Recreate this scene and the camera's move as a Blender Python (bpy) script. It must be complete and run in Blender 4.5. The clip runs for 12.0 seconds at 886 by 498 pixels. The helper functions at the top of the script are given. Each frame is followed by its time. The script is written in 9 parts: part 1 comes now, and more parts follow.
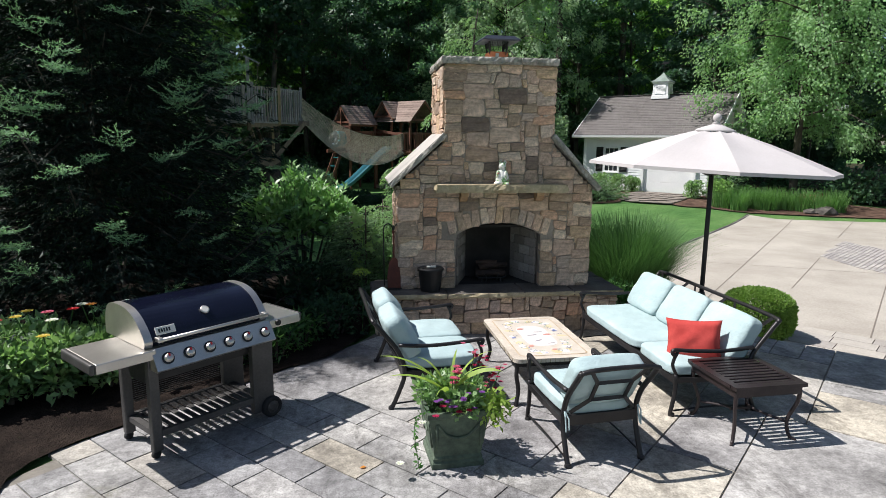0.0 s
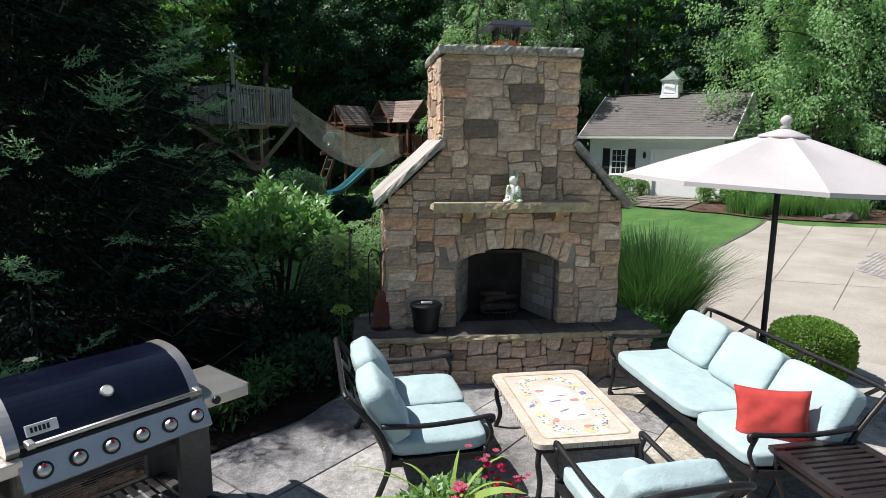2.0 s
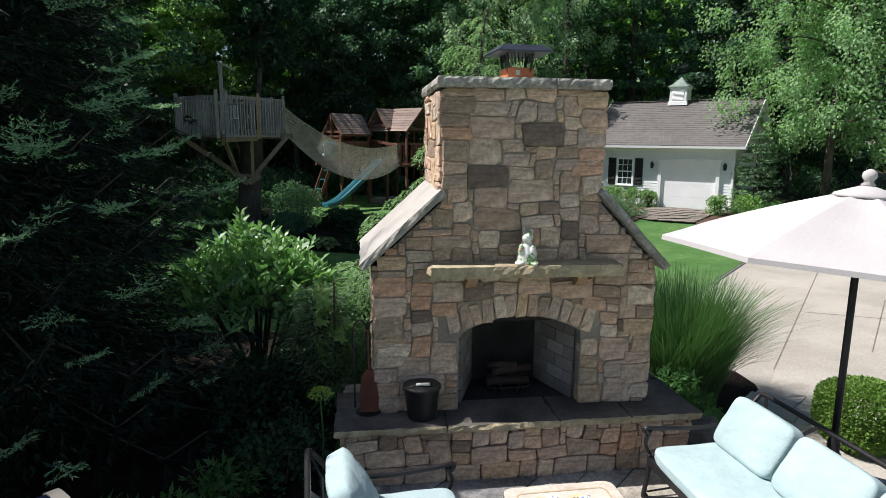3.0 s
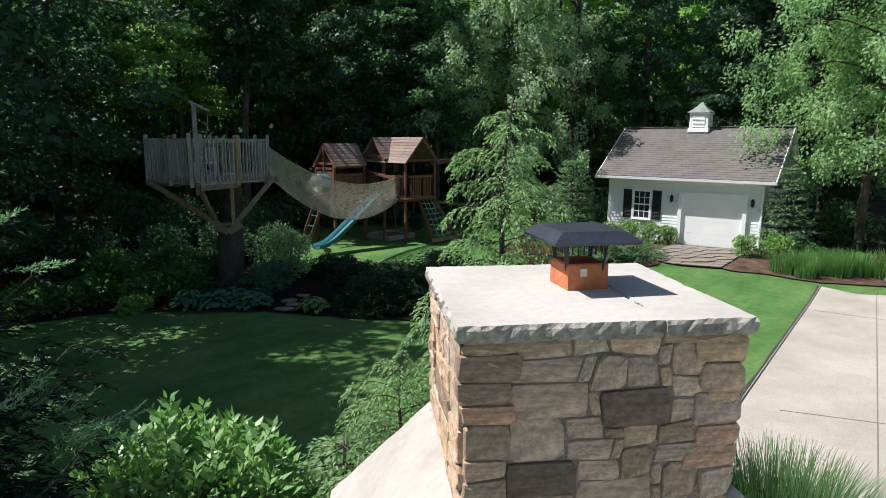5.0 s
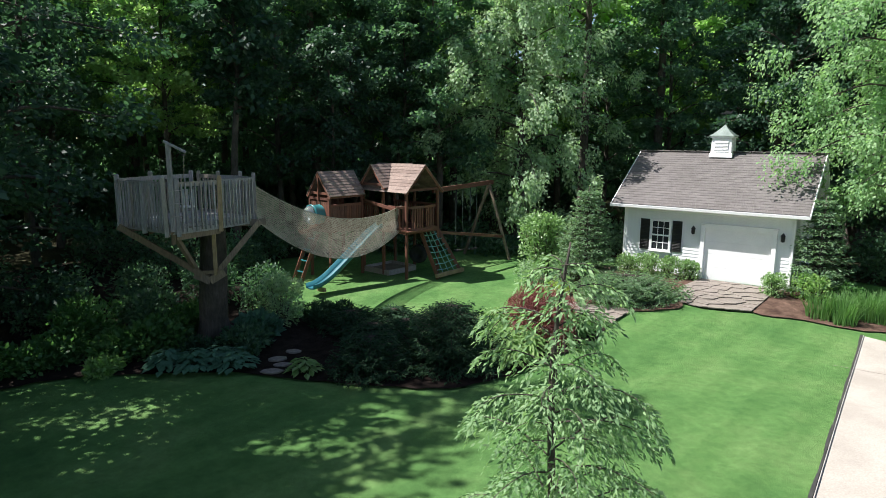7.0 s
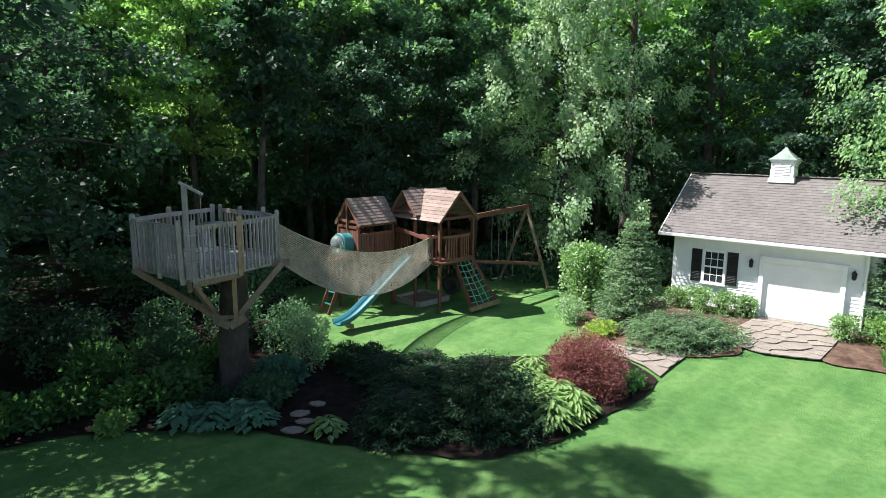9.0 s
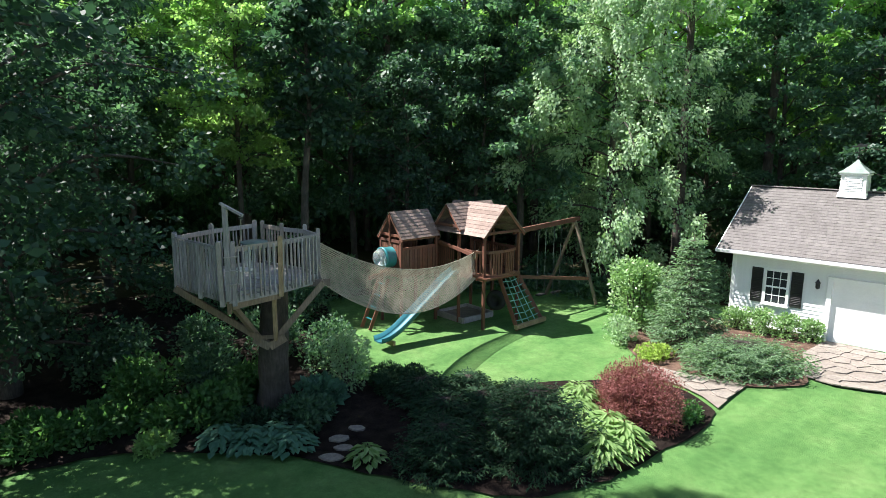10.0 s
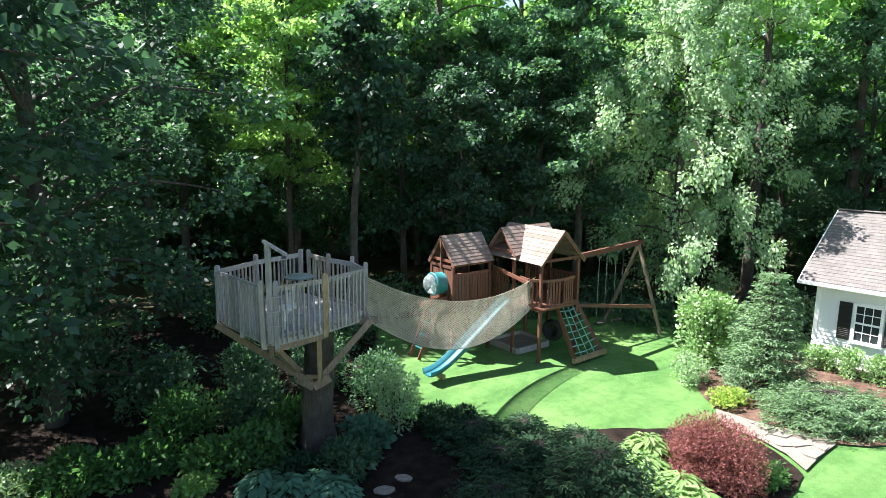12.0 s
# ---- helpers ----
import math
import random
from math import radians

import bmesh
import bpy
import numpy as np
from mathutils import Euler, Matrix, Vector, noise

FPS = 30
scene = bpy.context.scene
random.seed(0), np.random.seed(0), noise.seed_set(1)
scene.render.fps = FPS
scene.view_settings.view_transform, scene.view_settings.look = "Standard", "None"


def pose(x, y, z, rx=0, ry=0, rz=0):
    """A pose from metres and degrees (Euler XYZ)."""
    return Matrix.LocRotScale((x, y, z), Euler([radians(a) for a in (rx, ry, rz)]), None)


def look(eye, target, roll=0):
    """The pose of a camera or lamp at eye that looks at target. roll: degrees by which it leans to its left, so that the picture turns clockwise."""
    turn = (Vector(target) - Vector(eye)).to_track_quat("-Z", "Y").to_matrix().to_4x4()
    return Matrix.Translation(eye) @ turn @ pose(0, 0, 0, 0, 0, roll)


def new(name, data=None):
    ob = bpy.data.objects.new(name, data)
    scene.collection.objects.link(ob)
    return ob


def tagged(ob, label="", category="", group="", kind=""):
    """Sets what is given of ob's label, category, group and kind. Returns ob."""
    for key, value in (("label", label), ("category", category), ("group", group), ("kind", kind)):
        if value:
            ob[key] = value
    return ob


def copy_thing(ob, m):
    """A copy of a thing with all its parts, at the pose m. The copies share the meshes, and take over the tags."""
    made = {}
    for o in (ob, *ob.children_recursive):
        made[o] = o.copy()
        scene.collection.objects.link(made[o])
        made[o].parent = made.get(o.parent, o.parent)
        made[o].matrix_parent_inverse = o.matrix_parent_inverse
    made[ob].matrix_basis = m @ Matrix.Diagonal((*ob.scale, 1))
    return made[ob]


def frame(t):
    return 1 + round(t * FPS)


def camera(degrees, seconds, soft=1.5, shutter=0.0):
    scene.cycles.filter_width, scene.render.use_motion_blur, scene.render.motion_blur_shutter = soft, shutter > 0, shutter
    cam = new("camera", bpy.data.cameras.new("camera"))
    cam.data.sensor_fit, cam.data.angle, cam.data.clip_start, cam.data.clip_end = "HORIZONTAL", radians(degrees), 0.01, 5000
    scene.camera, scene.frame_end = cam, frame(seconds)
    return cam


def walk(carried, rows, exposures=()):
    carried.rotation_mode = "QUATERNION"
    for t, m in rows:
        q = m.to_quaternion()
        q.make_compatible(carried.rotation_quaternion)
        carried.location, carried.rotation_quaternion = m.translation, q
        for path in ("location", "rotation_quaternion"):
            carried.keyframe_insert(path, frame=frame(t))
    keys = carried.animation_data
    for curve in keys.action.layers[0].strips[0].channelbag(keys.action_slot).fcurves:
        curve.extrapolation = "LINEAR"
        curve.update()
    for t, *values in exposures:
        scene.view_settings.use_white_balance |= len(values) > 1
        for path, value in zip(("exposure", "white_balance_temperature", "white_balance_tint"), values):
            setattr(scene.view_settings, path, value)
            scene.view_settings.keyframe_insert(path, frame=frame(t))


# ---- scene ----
cam = camera(71.8, 12.0, soft=0.8)
METRES, EYE, TILT, LEAN, TURN = 11.55, 2.365, 0.0, 0.0, -7.6
ROWS = [
    (0.0, 0.0, 0.0, 0.0, 0.09, -10.02, -0.5),
    (0.5, 0.0009, 0.0124, -0.0002, 0.08, -10.02, -0.49),
    (1.0, 0.0026, 0.0387, 0.0002, 0.08, -10.02, -0.47),
    (1.5, 0.0023, 0.0765, 0.0016, 0.09, -10.01, -0.42),
    (2.0, 0.0014, 0.1211, 0.007, 0.07, -10.04, -0.43),
    (2.5, 0.0018, 0.1693, 0.0204, 0.09, -10.06, -0.46),
    (3.0, 0.0015, 0.2176, 0.0421, 0.09, -10.04, -0.44),
    (3.5, -0.0002, 0.2668, 0.0675, 0.08, -10.05, -0.41),
    (5.5, -0.0122, 0.4742, 0.1816, 0.03, -10.1, -0.39),
    (6.0, -0.0165, 0.5197, 0.2035, 0.03, -10.09, -0.4),
    (6.5, -0.0198, 0.5619, 0.2238, 0.03, -10.08, -0.4),
    (7.0, -0.0227, 0.6004, 0.2432, 0.02, -10.09, -0.4),
    (9.0, -0.0368, 0.7342, 0.3164, 2.97, -10.05, -0.39),
    (9.5, -0.0403, 0.7637, 0.3343, 4.95, -10.04, -0.38),
    (10.0, -0.0443, 0.7917, 0.3514, 7.07, -10.06, -0.38),
    (10.5, -0.0499, 0.8183, 0.3671, 8.97, -10.09, -0.42),
    (11.0, -0.0568, 0.8451, 0.3811, 10.33, -10.1, -0.43),
    (11.5, -0.0636, 0.8712, 0.3947, 11.25, -10.11, -0.42),
    (12.0, -0.0719, 0.8951, 0.408, 11.76, -10.1, -0.44),
]
EXPOSURES = [(0.0, 0.35), (3.5, 0.35), (5.5, 0.5), (7.0, 0.85), (9.0, 1.25), (10.5, 1.58), (12.0, 1.95)]
walk(cam, [(t, pose(0, 0, EYE, TILT, LEAN, TURN) @ pose(METRES * x, METRES * y, METRES * z, 90 + pitch, roll, yaw)) for t, x, y, z, yaw, pitch, roll in ROWS], EXPOSURES)

# ---- world and sun ----
SUN_TO = Vector((-0.569, 0.122, 0.813)).normalized()
world = bpy.data.worlds.new("sky")
scene.world = world
world.use_nodes = True
sky = world.node_tree.nodes.new("ShaderNodeTexSky")
sky.sky_type = "NISHITA"
sky.sun_disc = False
sky.sun_elevation = math.asin(SUN_TO.z)
sky.sun_rotation = math.atan2(SUN_TO.x, SUN_TO.y)
world.node_tree.links.new(sky.outputs[0], world.node_tree.nodes["Background"].inputs[0])
world.node_tree.nodes["Background"].inputs[1].default_value = 0.072
sun = new("sun", bpy.data.lights.new("sun", "SUN"))
sun.data.energy, sun.data.angle, sun.data.color = 5.3, radians(0.55), (1.0, 0.962, 0.94)
sun.matrix_world = look(SUN_TO * 60, (0, 0, 0))

from mathutils import geometry

# ---- materials ----


def tree_of(name):
    m = bpy.data.materials.new(name)
    m.use_nodes = True
    nt = m.node_tree
    return m, nt, nt.nodes["Principled BSDF"], nt.nodes, nt.links


def ramp(nodes, stops):
    r = nodes.new("ShaderNodeValToRGB")
    el = r.color_ramp.elements
    while len(el) < len(stops):
        el.new(0.5)
    for e, (p, c) in zip(el, stops):
        e.position, e.color = p, (*c, 1)
    return r


def mixc(nodes, links, mode, fac, a, b):
    n = nodes.new("ShaderNodeMix")
    n.data_type, n.blend_type = "RGBA", mode
    for sock, v in ((n.inputs[0], fac), (n.inputs[6], a), (n.inputs[7], b)):
        if isinstance(v, (int, float)):
            sock.default_value = v
        elif isinstance(v, tuple):
            sock.default_value = (*v, 1)
        else:
            links.new(v, sock)
    return n.outputs[2]


def noise_of(nodes, links, coord, scale, detail=4, rough=0.6, stretch=None):
    n = nodes.new("ShaderNodeTexNoise")
    n.inputs["Scale"].default_value, n.inputs["Detail"].default_value, n.inputs["Roughness"].default_value = scale, detail, rough
    if stretch:
        mp = nodes.new("ShaderNodeMapping")
        mp.inputs["Scale"].default_value = stretch
        links.new(coord, mp.inputs["Vector"])
        links.new(mp.outputs[0], n.inputs["Vector"])
    else:
        links.new(coord, n.inputs["Vector"])
    return n.outputs["Fac"]


def surface(name, stops, rough=0.8, fine=40.0, coarse=2.5, bump=0.3, metal=0.0, pick=None, stretch=None, stain=0.35, coord="Object", depth=0.01, spec=0.5):
    """A worn surface: colours of the stops by fine and coarse noise; pick 'object' or 'island' varies whole pieces."""
    m, nt, bs, nodes, links = tree_of(name)
    tc = nodes.new("ShaderNodeTexCoord").outputs[coord]
    f = noise_of(nodes, links, tc, fine, 5, 0.65, stretch)
    c = noise_of(nodes, links, tc, coarse, 4, 0.6)
    if pick:
        if pick == "object":
            rnd = nodes.new("ShaderNodeObjectInfo").outputs["Random"]
        else:
            rnd = nodes.new("ShaderNodeNewGeometry").outputs["Random Per Island"]
        r = ramp(nodes, stops)
        links.new(rnd, r.inputs[0])
        base = r.outputs[0]
    else:
        r = ramp(nodes, stops)
        links.new(c, r.inputs[0])
        base = r.outputs[0]
    dark = ramp(nodes, [(0.3, (0.55, 0.55, 0.55)), (0.7, (1.25, 1.25, 1.25))])
    links.new(f, dark.inputs[0])
    col = mixc(nodes, links, "MULTIPLY", min(1.0, stain * 1.6), base, dark.outputs[0])
    big = ramp(nodes, [(0.35, (0.72, 0.71, 0.69)), (0.65, (1.12, 1.12, 1.12))])
    links.new(c, big.inputs[0])
    col = mixc(nodes, links, "MULTIPLY", stain, col, big.outputs[0])
    links.new(col, bs.inputs["Base Color"])
    rr = nodes.new("ShaderNodeMapRange")
    rr.inputs[3].default_value, rr.inputs[4].default_value = max(0.02, rough - 0.12), min(1, rough + 0.12)
    links.new(f, rr.inputs[0])
    links.new(rr.outputs[0], bs.inputs["Roughness"])
    bs.inputs["Metallic"].default_value = metal
    bs.inputs["Specular IOR Level"].default_value = spec
    if bump:
        b = nodes.new("ShaderNodeBump")
        b.inputs["Strength"].default_value, b.inputs["Distance"].default_value = bump, depth
        links.new(f, b.inputs["Height"])
        links.new(b.outputs[0], bs.inputs["Normal"])
    return m


def leafy(name, stops, trans=0.45, rough=0.5, patch=0.6, patchscale=0.5, gloss=0.25):
    """Leaves: every leaf its own tint, some light through it."""
    m, nt, bs, nodes, links = tree_of(name)
    r = ramp(nodes, [(a, (c[0] + 0.08 * (c[1] - c[0]), c[1], c[2] + 0.12 * (c[1] - c[2]))) for a, c in stops])
    geo = nodes.new("ShaderNodeNewGeometry")
    tc = nodes.new("ShaderNodeTexCoord").outputs["Object"]
    c = noise_of(nodes, links, tc, patchscale, 2, 0.5)
    mx = nodes.new("ShaderNodeMix")
    mx.inputs[0].default_value = patch
    links.new(geo.outputs["Random Per Island"], mx.inputs[2])
    links.new(c, mx.inputs[3])
    links.new(mx.outputs[0], r.inputs[0])
    links.new(r.outputs[0], bs.inputs["Base Color"])
    bs.inputs["Roughness"].default_value = rough
    bs.inputs["Specular IOR Level"].default_value = gloss
    tr = nodes.new("ShaderNodeBsdfTranslucent")
    hue = mixc(nodes, links, "MULTIPLY", 1.0, r.outputs[0], (1.2, 1.35, 0.8))
    links.new(hue, tr.inputs[0])
    ms = nodes.new("ShaderNodeMixShader")
    ms.inputs[0].default_value = trans
    links.new(bs.outputs[0], ms.inputs[1])
    links.new(tr.outputs[0], ms.inputs[2])
    links.new(ms.outputs[0], nodes["Material Output"].inputs[0])
    return m


def flag_material():
    """Bluestone: each slab its own grey, with blotches and streaks of dirt that run on from slab to slab."""
    m, nt, bs, nodes, links = tree_of("flagstone")
    rnd = nodes.new("ShaderNodeObjectInfo").outputs["Random"]
    pos = nodes.new("ShaderNodeNewGeometry").outputs["Position"]
    r = ramp(nodes, [(0.0, (0.263, 0.26, 0.268)), (0.3, (0.342, 0.34, 0.342)), (0.6, (0.42, 0.41, 0.395)), (0.85, (0.322, 0.316, 0.325)), (0.95, (0.45, 0.42, 0.365)), (1.0, (0.48, 0.44, 0.37))])
    links.new(rnd, r.inputs[0])
    big = ramp(nodes, [(0.34, (0.30, 0.29, 0.285)), (0.47, (0.74, 0.73, 0.72)), (0.62, (1.28, 1.27, 1.24))])
    links.new(noise_of(nodes, links, pos, 1.3, 6, 0.7), big.inputs[0])
    col = mixc(nodes, links, "MULTIPLY", 0.85, r.outputs[0], big.outputs[0])
    fine = ramp(nodes, [(0.32, (0.46, 0.46, 0.45)), (0.66, (1.3, 1.3, 1.3))])
    f = noise_of(nodes, links, pos, 16, 6, 0.7)
    links.new(f, fine.inputs[0])
    col = mixc(nodes, links, "MULTIPLY", 0.7, col, fine.outputs[0])
    speck = ramp(nodes, [(0.36, (0.55, 0.55, 0.54)), (0.5, (1.0, 1.0, 1.0)), (0.66, (1.22, 1.22, 1.21))])
    links.new(noise_of(nodes, links, pos, 75, 3, 0.8), speck.inputs[0])
    col = mixc(nodes, links, "MULTIPLY", 0.8, col, speck.outputs[0])
    drip = ramp(nodes, [(0.36, (0.42, 0.41, 0.40)), (0.46, (1.0, 1.0, 1.0))])
    links.new(noise_of(nodes, links, pos, 2.6, 7, 0.8, (1.0, 0.35, 1.0)), drip.inputs[0])
    col = mixc(nodes, links, "MULTIPLY", 0.75, col, drip.outputs[0])
    moss = ramp(nodes, [(0.60, (0, 0, 0)), (0.72, (1, 1, 1))])
    links.new(noise_of(nodes, links, pos, 0.9, 5, 0.75), moss.inputs[0])
    sep = nodes.new("ShaderNodeSeparateColor")
    links.new(moss.outputs[0], sep.inputs[0])
    mul = nodes.new("ShaderNodeMath")
    mul.operation, mul.inputs[1].default_value = "MULTIPLY", 0.45
    links.new(sep.outputs[0], mul.inputs[0])
    col = mixc(nodes, links, "MIX", mul.outputs[0], col, (0.20, 0.19, 0.12))
    links.new(col, bs.inputs["Base Color"])
    bs.inputs["Roughness"].default_value = 0.72
    bp = nodes.new("ShaderNodeBump")
    bp.inputs["Strength"].default_value, bp.inputs["Distance"].default_value = 0.5, 0.008
    links.new(f, bp.inputs["Height"])
    links.new(bp.outputs[0], bs.inputs["Normal"])
    return m


def lawn_material():
    """Mown grass: blades, thin spots, broad mottling and faint mowing stripes."""
    m, nt, bs, nodes, links = tree_of("lawn_grass")
    pos = nodes.new("ShaderNodeNewGeometry").outputs["Position"]
    r = ramp(nodes, [(0.3, (0.061, 0.155, 0.045)), (0.5, (0.098, 0.210, 0.064)), (0.7, (0.148, 0.253, 0.090))])
    links.new(noise_of(nodes, links, pos, 0.45, 5, 0.65), r.inputs[0])
    mid = ramp(nodes, [(0.3, (0.62, 0.66, 0.6)), (0.7, (1.3, 1.24, 1.2))])
    links.new(noise_of(nodes, links, pos, 5.0, 4, 0.7), mid.inputs[0])
    col = mixc(nodes, links, "MULTIPLY", 0.6, r.outputs[0], mid.outputs[0])
    fine = ramp(nodes, [(0.3, (0.5, 0.52, 0.48)), (0.7, (1.4, 1.38, 1.35))])
    f = noise_of(nodes, links, pos, 70, 4, 0.75)
    links.new(f, fine.inputs[0])
    col = mixc(nodes, links, "MULTIPLY", 0.75, col, fine.outputs[0])
    wv = nodes.new("ShaderNodeTexWave")
    wv.inputs["Scale"].default_value, wv.inputs["Distortion"].default_value = 0.32, 1.2
    mp = nodes.new("ShaderNodeMapping")
    mp.inputs["Rotation"].default_value = (0, 0, 0.9)
    links.new(pos, mp.inputs["Vector"])
    links.new(mp.outputs[0], wv.inputs["Vector"])
    st = ramp(nodes, [(0.35, (0.92, 0.94, 0.92)), (0.65, (1.07, 1.06, 1.07))])
    links.new(wv.outputs["Fac"], st.inputs[0])
    col = mixc(nodes, links, "MULTIPLY", 0.8, col, st.outputs[0])
    links.new(col, bs.inputs["Base Color"])
    bs.inputs["Roughness"].default_value = 0.85
    bs.inputs["Specular IOR Level"].default_value = 0.15
    bp = nodes.new("ShaderNodeBump")
    bp.inputs["Strength"].default_value, bp.inputs["Distance"].default_value = 0.8, 0.03
    links.new(f, bp.inputs["Height"])
    links.new(bp.outputs[0], bs.inputs["Normal"])
    return m


M = {}
M["stone"] = surface("fieldstone", [(0.0, (0.277, 0.202, 0.151)), (0.09, (0.472, 0.337, 0.243)), (0.18, (0.672, 0.476, 0.343)), (0.28, (0.545, 0.402, 0.306)), (0.38, (0.798, 0.611, 0.456)), (0.46, (0.409, 0.300, 0.214)), (0.55, (0.681, 0.481, 0.306)), (0.63, (0.608, 0.468, 0.377)), (0.7, (0.653, 0.381, 0.243)), (0.78, (0.726, 0.537, 0.406)), (0.87, (0.508, 0.398, 0.326)), (0.94, (0.835, 0.672, 0.515)), (1.0, (0.345, 0.250, 0.180))], 0.85, 6, 2.2, 0.9, pick="object", stain=0.75, depth=0.015, coord="Generated")
M["darkstone"] = surface("dark_fieldstone", [(0.0, (0.15, 0.108, 0.085)), (0.5, (0.22, 0.16, 0.125)), (1.0, (0.27, 0.205, 0.155))], 0.8, 7, 2.6, 0.6, pick="object", stain=0.8, depth=0.015, coord="Generated")
M["mortar"] = surface("mortar", [(0.3, (0.23, 0.195, 0.165)), (0.7, (0.34, 0.295, 0.25))], 0.95, 60, 5, 0.4)
M["capstone"] = surface("capstone", [(0.25, (0.30, 0.275, 0.255)), (0.42, (0.43, 0.405, 0.375)), (0.6, (0.49, 0.465, 0.43))], 0.85, 20, 0.9, 0.2, stain=0.14)
M["hearthstone"] = surface("hearthstone", [(0.3, (0.05, 0.045, 0.042)), (0.7, (0.17, 0.15, 0.13))], 0.8, 24, 2.2, 0.35, stain=0.5)
# cap edge: rough grain, plus shade put into its darker grey
M["caprim"] = surface("hewn_shaded_edge", [(0.25, (0.24, 0.23, 0.20)), (0.5, (0.36, 0.345, 0.305)), (0.75, (0.45, 0.43, 0.385))], 0.9, 26, 5, 0.7, stain=0.6, depth=0.02)
M["mantelstone"] = surface("mantelstone", [(0.3, (0.34, 0.28, 0.17)), (0.7, (0.52, 0.44, 0.29))], 0.85, 26, 6, 0.6, depth=0.02)
M["soot"] = surface("soot", [(0.3, (0.012, 0.011, 0.010)), (0.7, (0.045, 0.04, 0.037))], 0.95, 18, 3, 0.3)
M["firebrick"] = surface("firebrick", [(0.0, (0.22, 0.19, 0.17)), (1.0, (0.42, 0.38, 0.34))], 0.9, 30, 3, 0.3, pick="object", stain=0.6)
M["terracotta"] = surface("terracotta", [(0.3, (0.50, 0.15, 0.06)), (0.7, (0.62, 0.22, 0.10))], 0.8, 30, 4, 0.2)
M["slab"] = flag_material()
M["paleslab"] = surface("pale_paver", [(0.0, (0.36, 0.33, 0.30)), (0.5, (0.43, 0.40, 0.36)), (1.0, (0.48, 0.44, 0.38))], 0.85, 22, 2, 0.25, pick="object", stain=0.4)
M["joint"] = surface("joint_sand", [(0.3, (0.14, 0.13, 0.11)), (0.7, (0.24, 0.22, 0.19))], 0.95, 80, 4, 0.3)
M["concrete"] = surface("drive_concrete", [(0.25, (0.36, 0.325, 0.28)), (0.75, (0.46, 0.425, 0.37))], 0.9, 30, 0.6, 0.15, stain=0.3)
M["paver"] = surface("paver", [(0.0, (0.32, 0.30, 0.29)), (1.0, (0.46, 0.43, 0.40))], 0.9, 40, 2, 0.2, pick="island")
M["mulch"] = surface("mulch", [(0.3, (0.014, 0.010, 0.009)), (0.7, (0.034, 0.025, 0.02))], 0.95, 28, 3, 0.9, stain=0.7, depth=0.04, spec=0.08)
M["chips"] = surface("bark_chips", [(0.3, (0.075, 0.045, 0.035)), (0.7, (0.17, 0.11, 0.082))], 0.95, 22, 3, 0.9, stain=0.7, depth=0.04, spec=0.1)
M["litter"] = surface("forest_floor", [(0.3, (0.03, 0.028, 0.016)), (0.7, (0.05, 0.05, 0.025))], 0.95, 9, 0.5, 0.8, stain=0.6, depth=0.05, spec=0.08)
M["lawn"] = lawn_material()
M["greywood"] = surface("weathered_wood", [(0.0, (0.31, 0.29, 0.28)), (0.5, (0.45, 0.425, 0.415)), (1.0, (0.36, 0.31, 0.255))], 0.85, 9, 2, 0.35, pick="object", stretch=(6, 6, 0.6), stain=0.5)
M["honeywood"] = surface("newer_wood", [(0.3, (0.36, 0.25, 0.13)), (0.7, (0.46, 0.34, 0.20))], 0.8, 9, 2, 0.3, stretch=(6, 6, 0.6), stain=0.5)
M["bracewood"] = surface("stained_brace_wood", [(0.0, (0.20, 0.145, 0.095)), (0.5, (0.30, 0.225, 0.155)), (1.0, (0.25, 0.20, 0.155))], 0.85, 9, 2, 0.35, pick="object", stretch=(6, 6, 0.6), stain=0.6)
M["redwood"] = surface("redwood", [(0.0, (0.12, 0.045, 0.028)), (0.6, (0.20, 0.075, 0.042)), (1.0, (0.165, 0.075, 0.048))], 0.75, 9, 2, 0.3, pick="object", stretch=(6, 6, 0.6), stain=0.5)
M["roofboard"] = surface("roof_board", [(0.0, (0.21, 0.15, 0.125)), (1.0, (0.31, 0.235, 0.20))], 0.85, 10, 2, 0.3, pick="object", stain=0.5)
M["bark"] = surface("bark", [(0.3, (0.055, 0.045, 0.036)), (0.7, (0.13, 0.11, 0.09))], 0.95, 7, 1.5, 1.0, stretch=(3, 3, 0.5), stain=0.6, depth=0.05)
M["siding"] = surface("white_siding", [(0.3, (0.76, 0.77, 0.79)), (0.7, (0.82, 0.83, 0.84))], 0.6, 30, 1, 0.05, stain=0.12)
M["white"] = surface("white_paint", [(0.3, (0.81, 0.82, 0.83)), (0.7, (0.86, 0.86, 0.86))], 0.5, 30, 1.5, 0.03, stain=0.08)
M["shingle"] = surface("roof_shingle", [(0.0, (0.135, 0.122, 0.118)), (0.5, (0.15, 0.137, 0.133)), (1.0, (0.168, 0.153, 0.147))], 0.9, 35, 0.8, 0.4, pick="island", stain=0.5)
M["shutter"] = surface("black_shutter", [(0.3, (0.012, 0.012, 0.014)), (0.7, (0.02, 0.02, 0.022))], 0.5, 30, 2, 0.05)
M["copper"] = surface("grey_copper", [(0.3, (0.15, 0.20, 0.18)), (0.7, (0.24, 0.29, 0.265))], 0.6, 20, 3, 0.1, metal=0.15)
M["iron"] = surface("wrought_iron", [(0.3, (0.018, 0.017, 0.019)), (0.7, (0.031, 0.029, 0.030))], 0.42, 90, 6, 0.2, metal=0.35, depth=0.003)
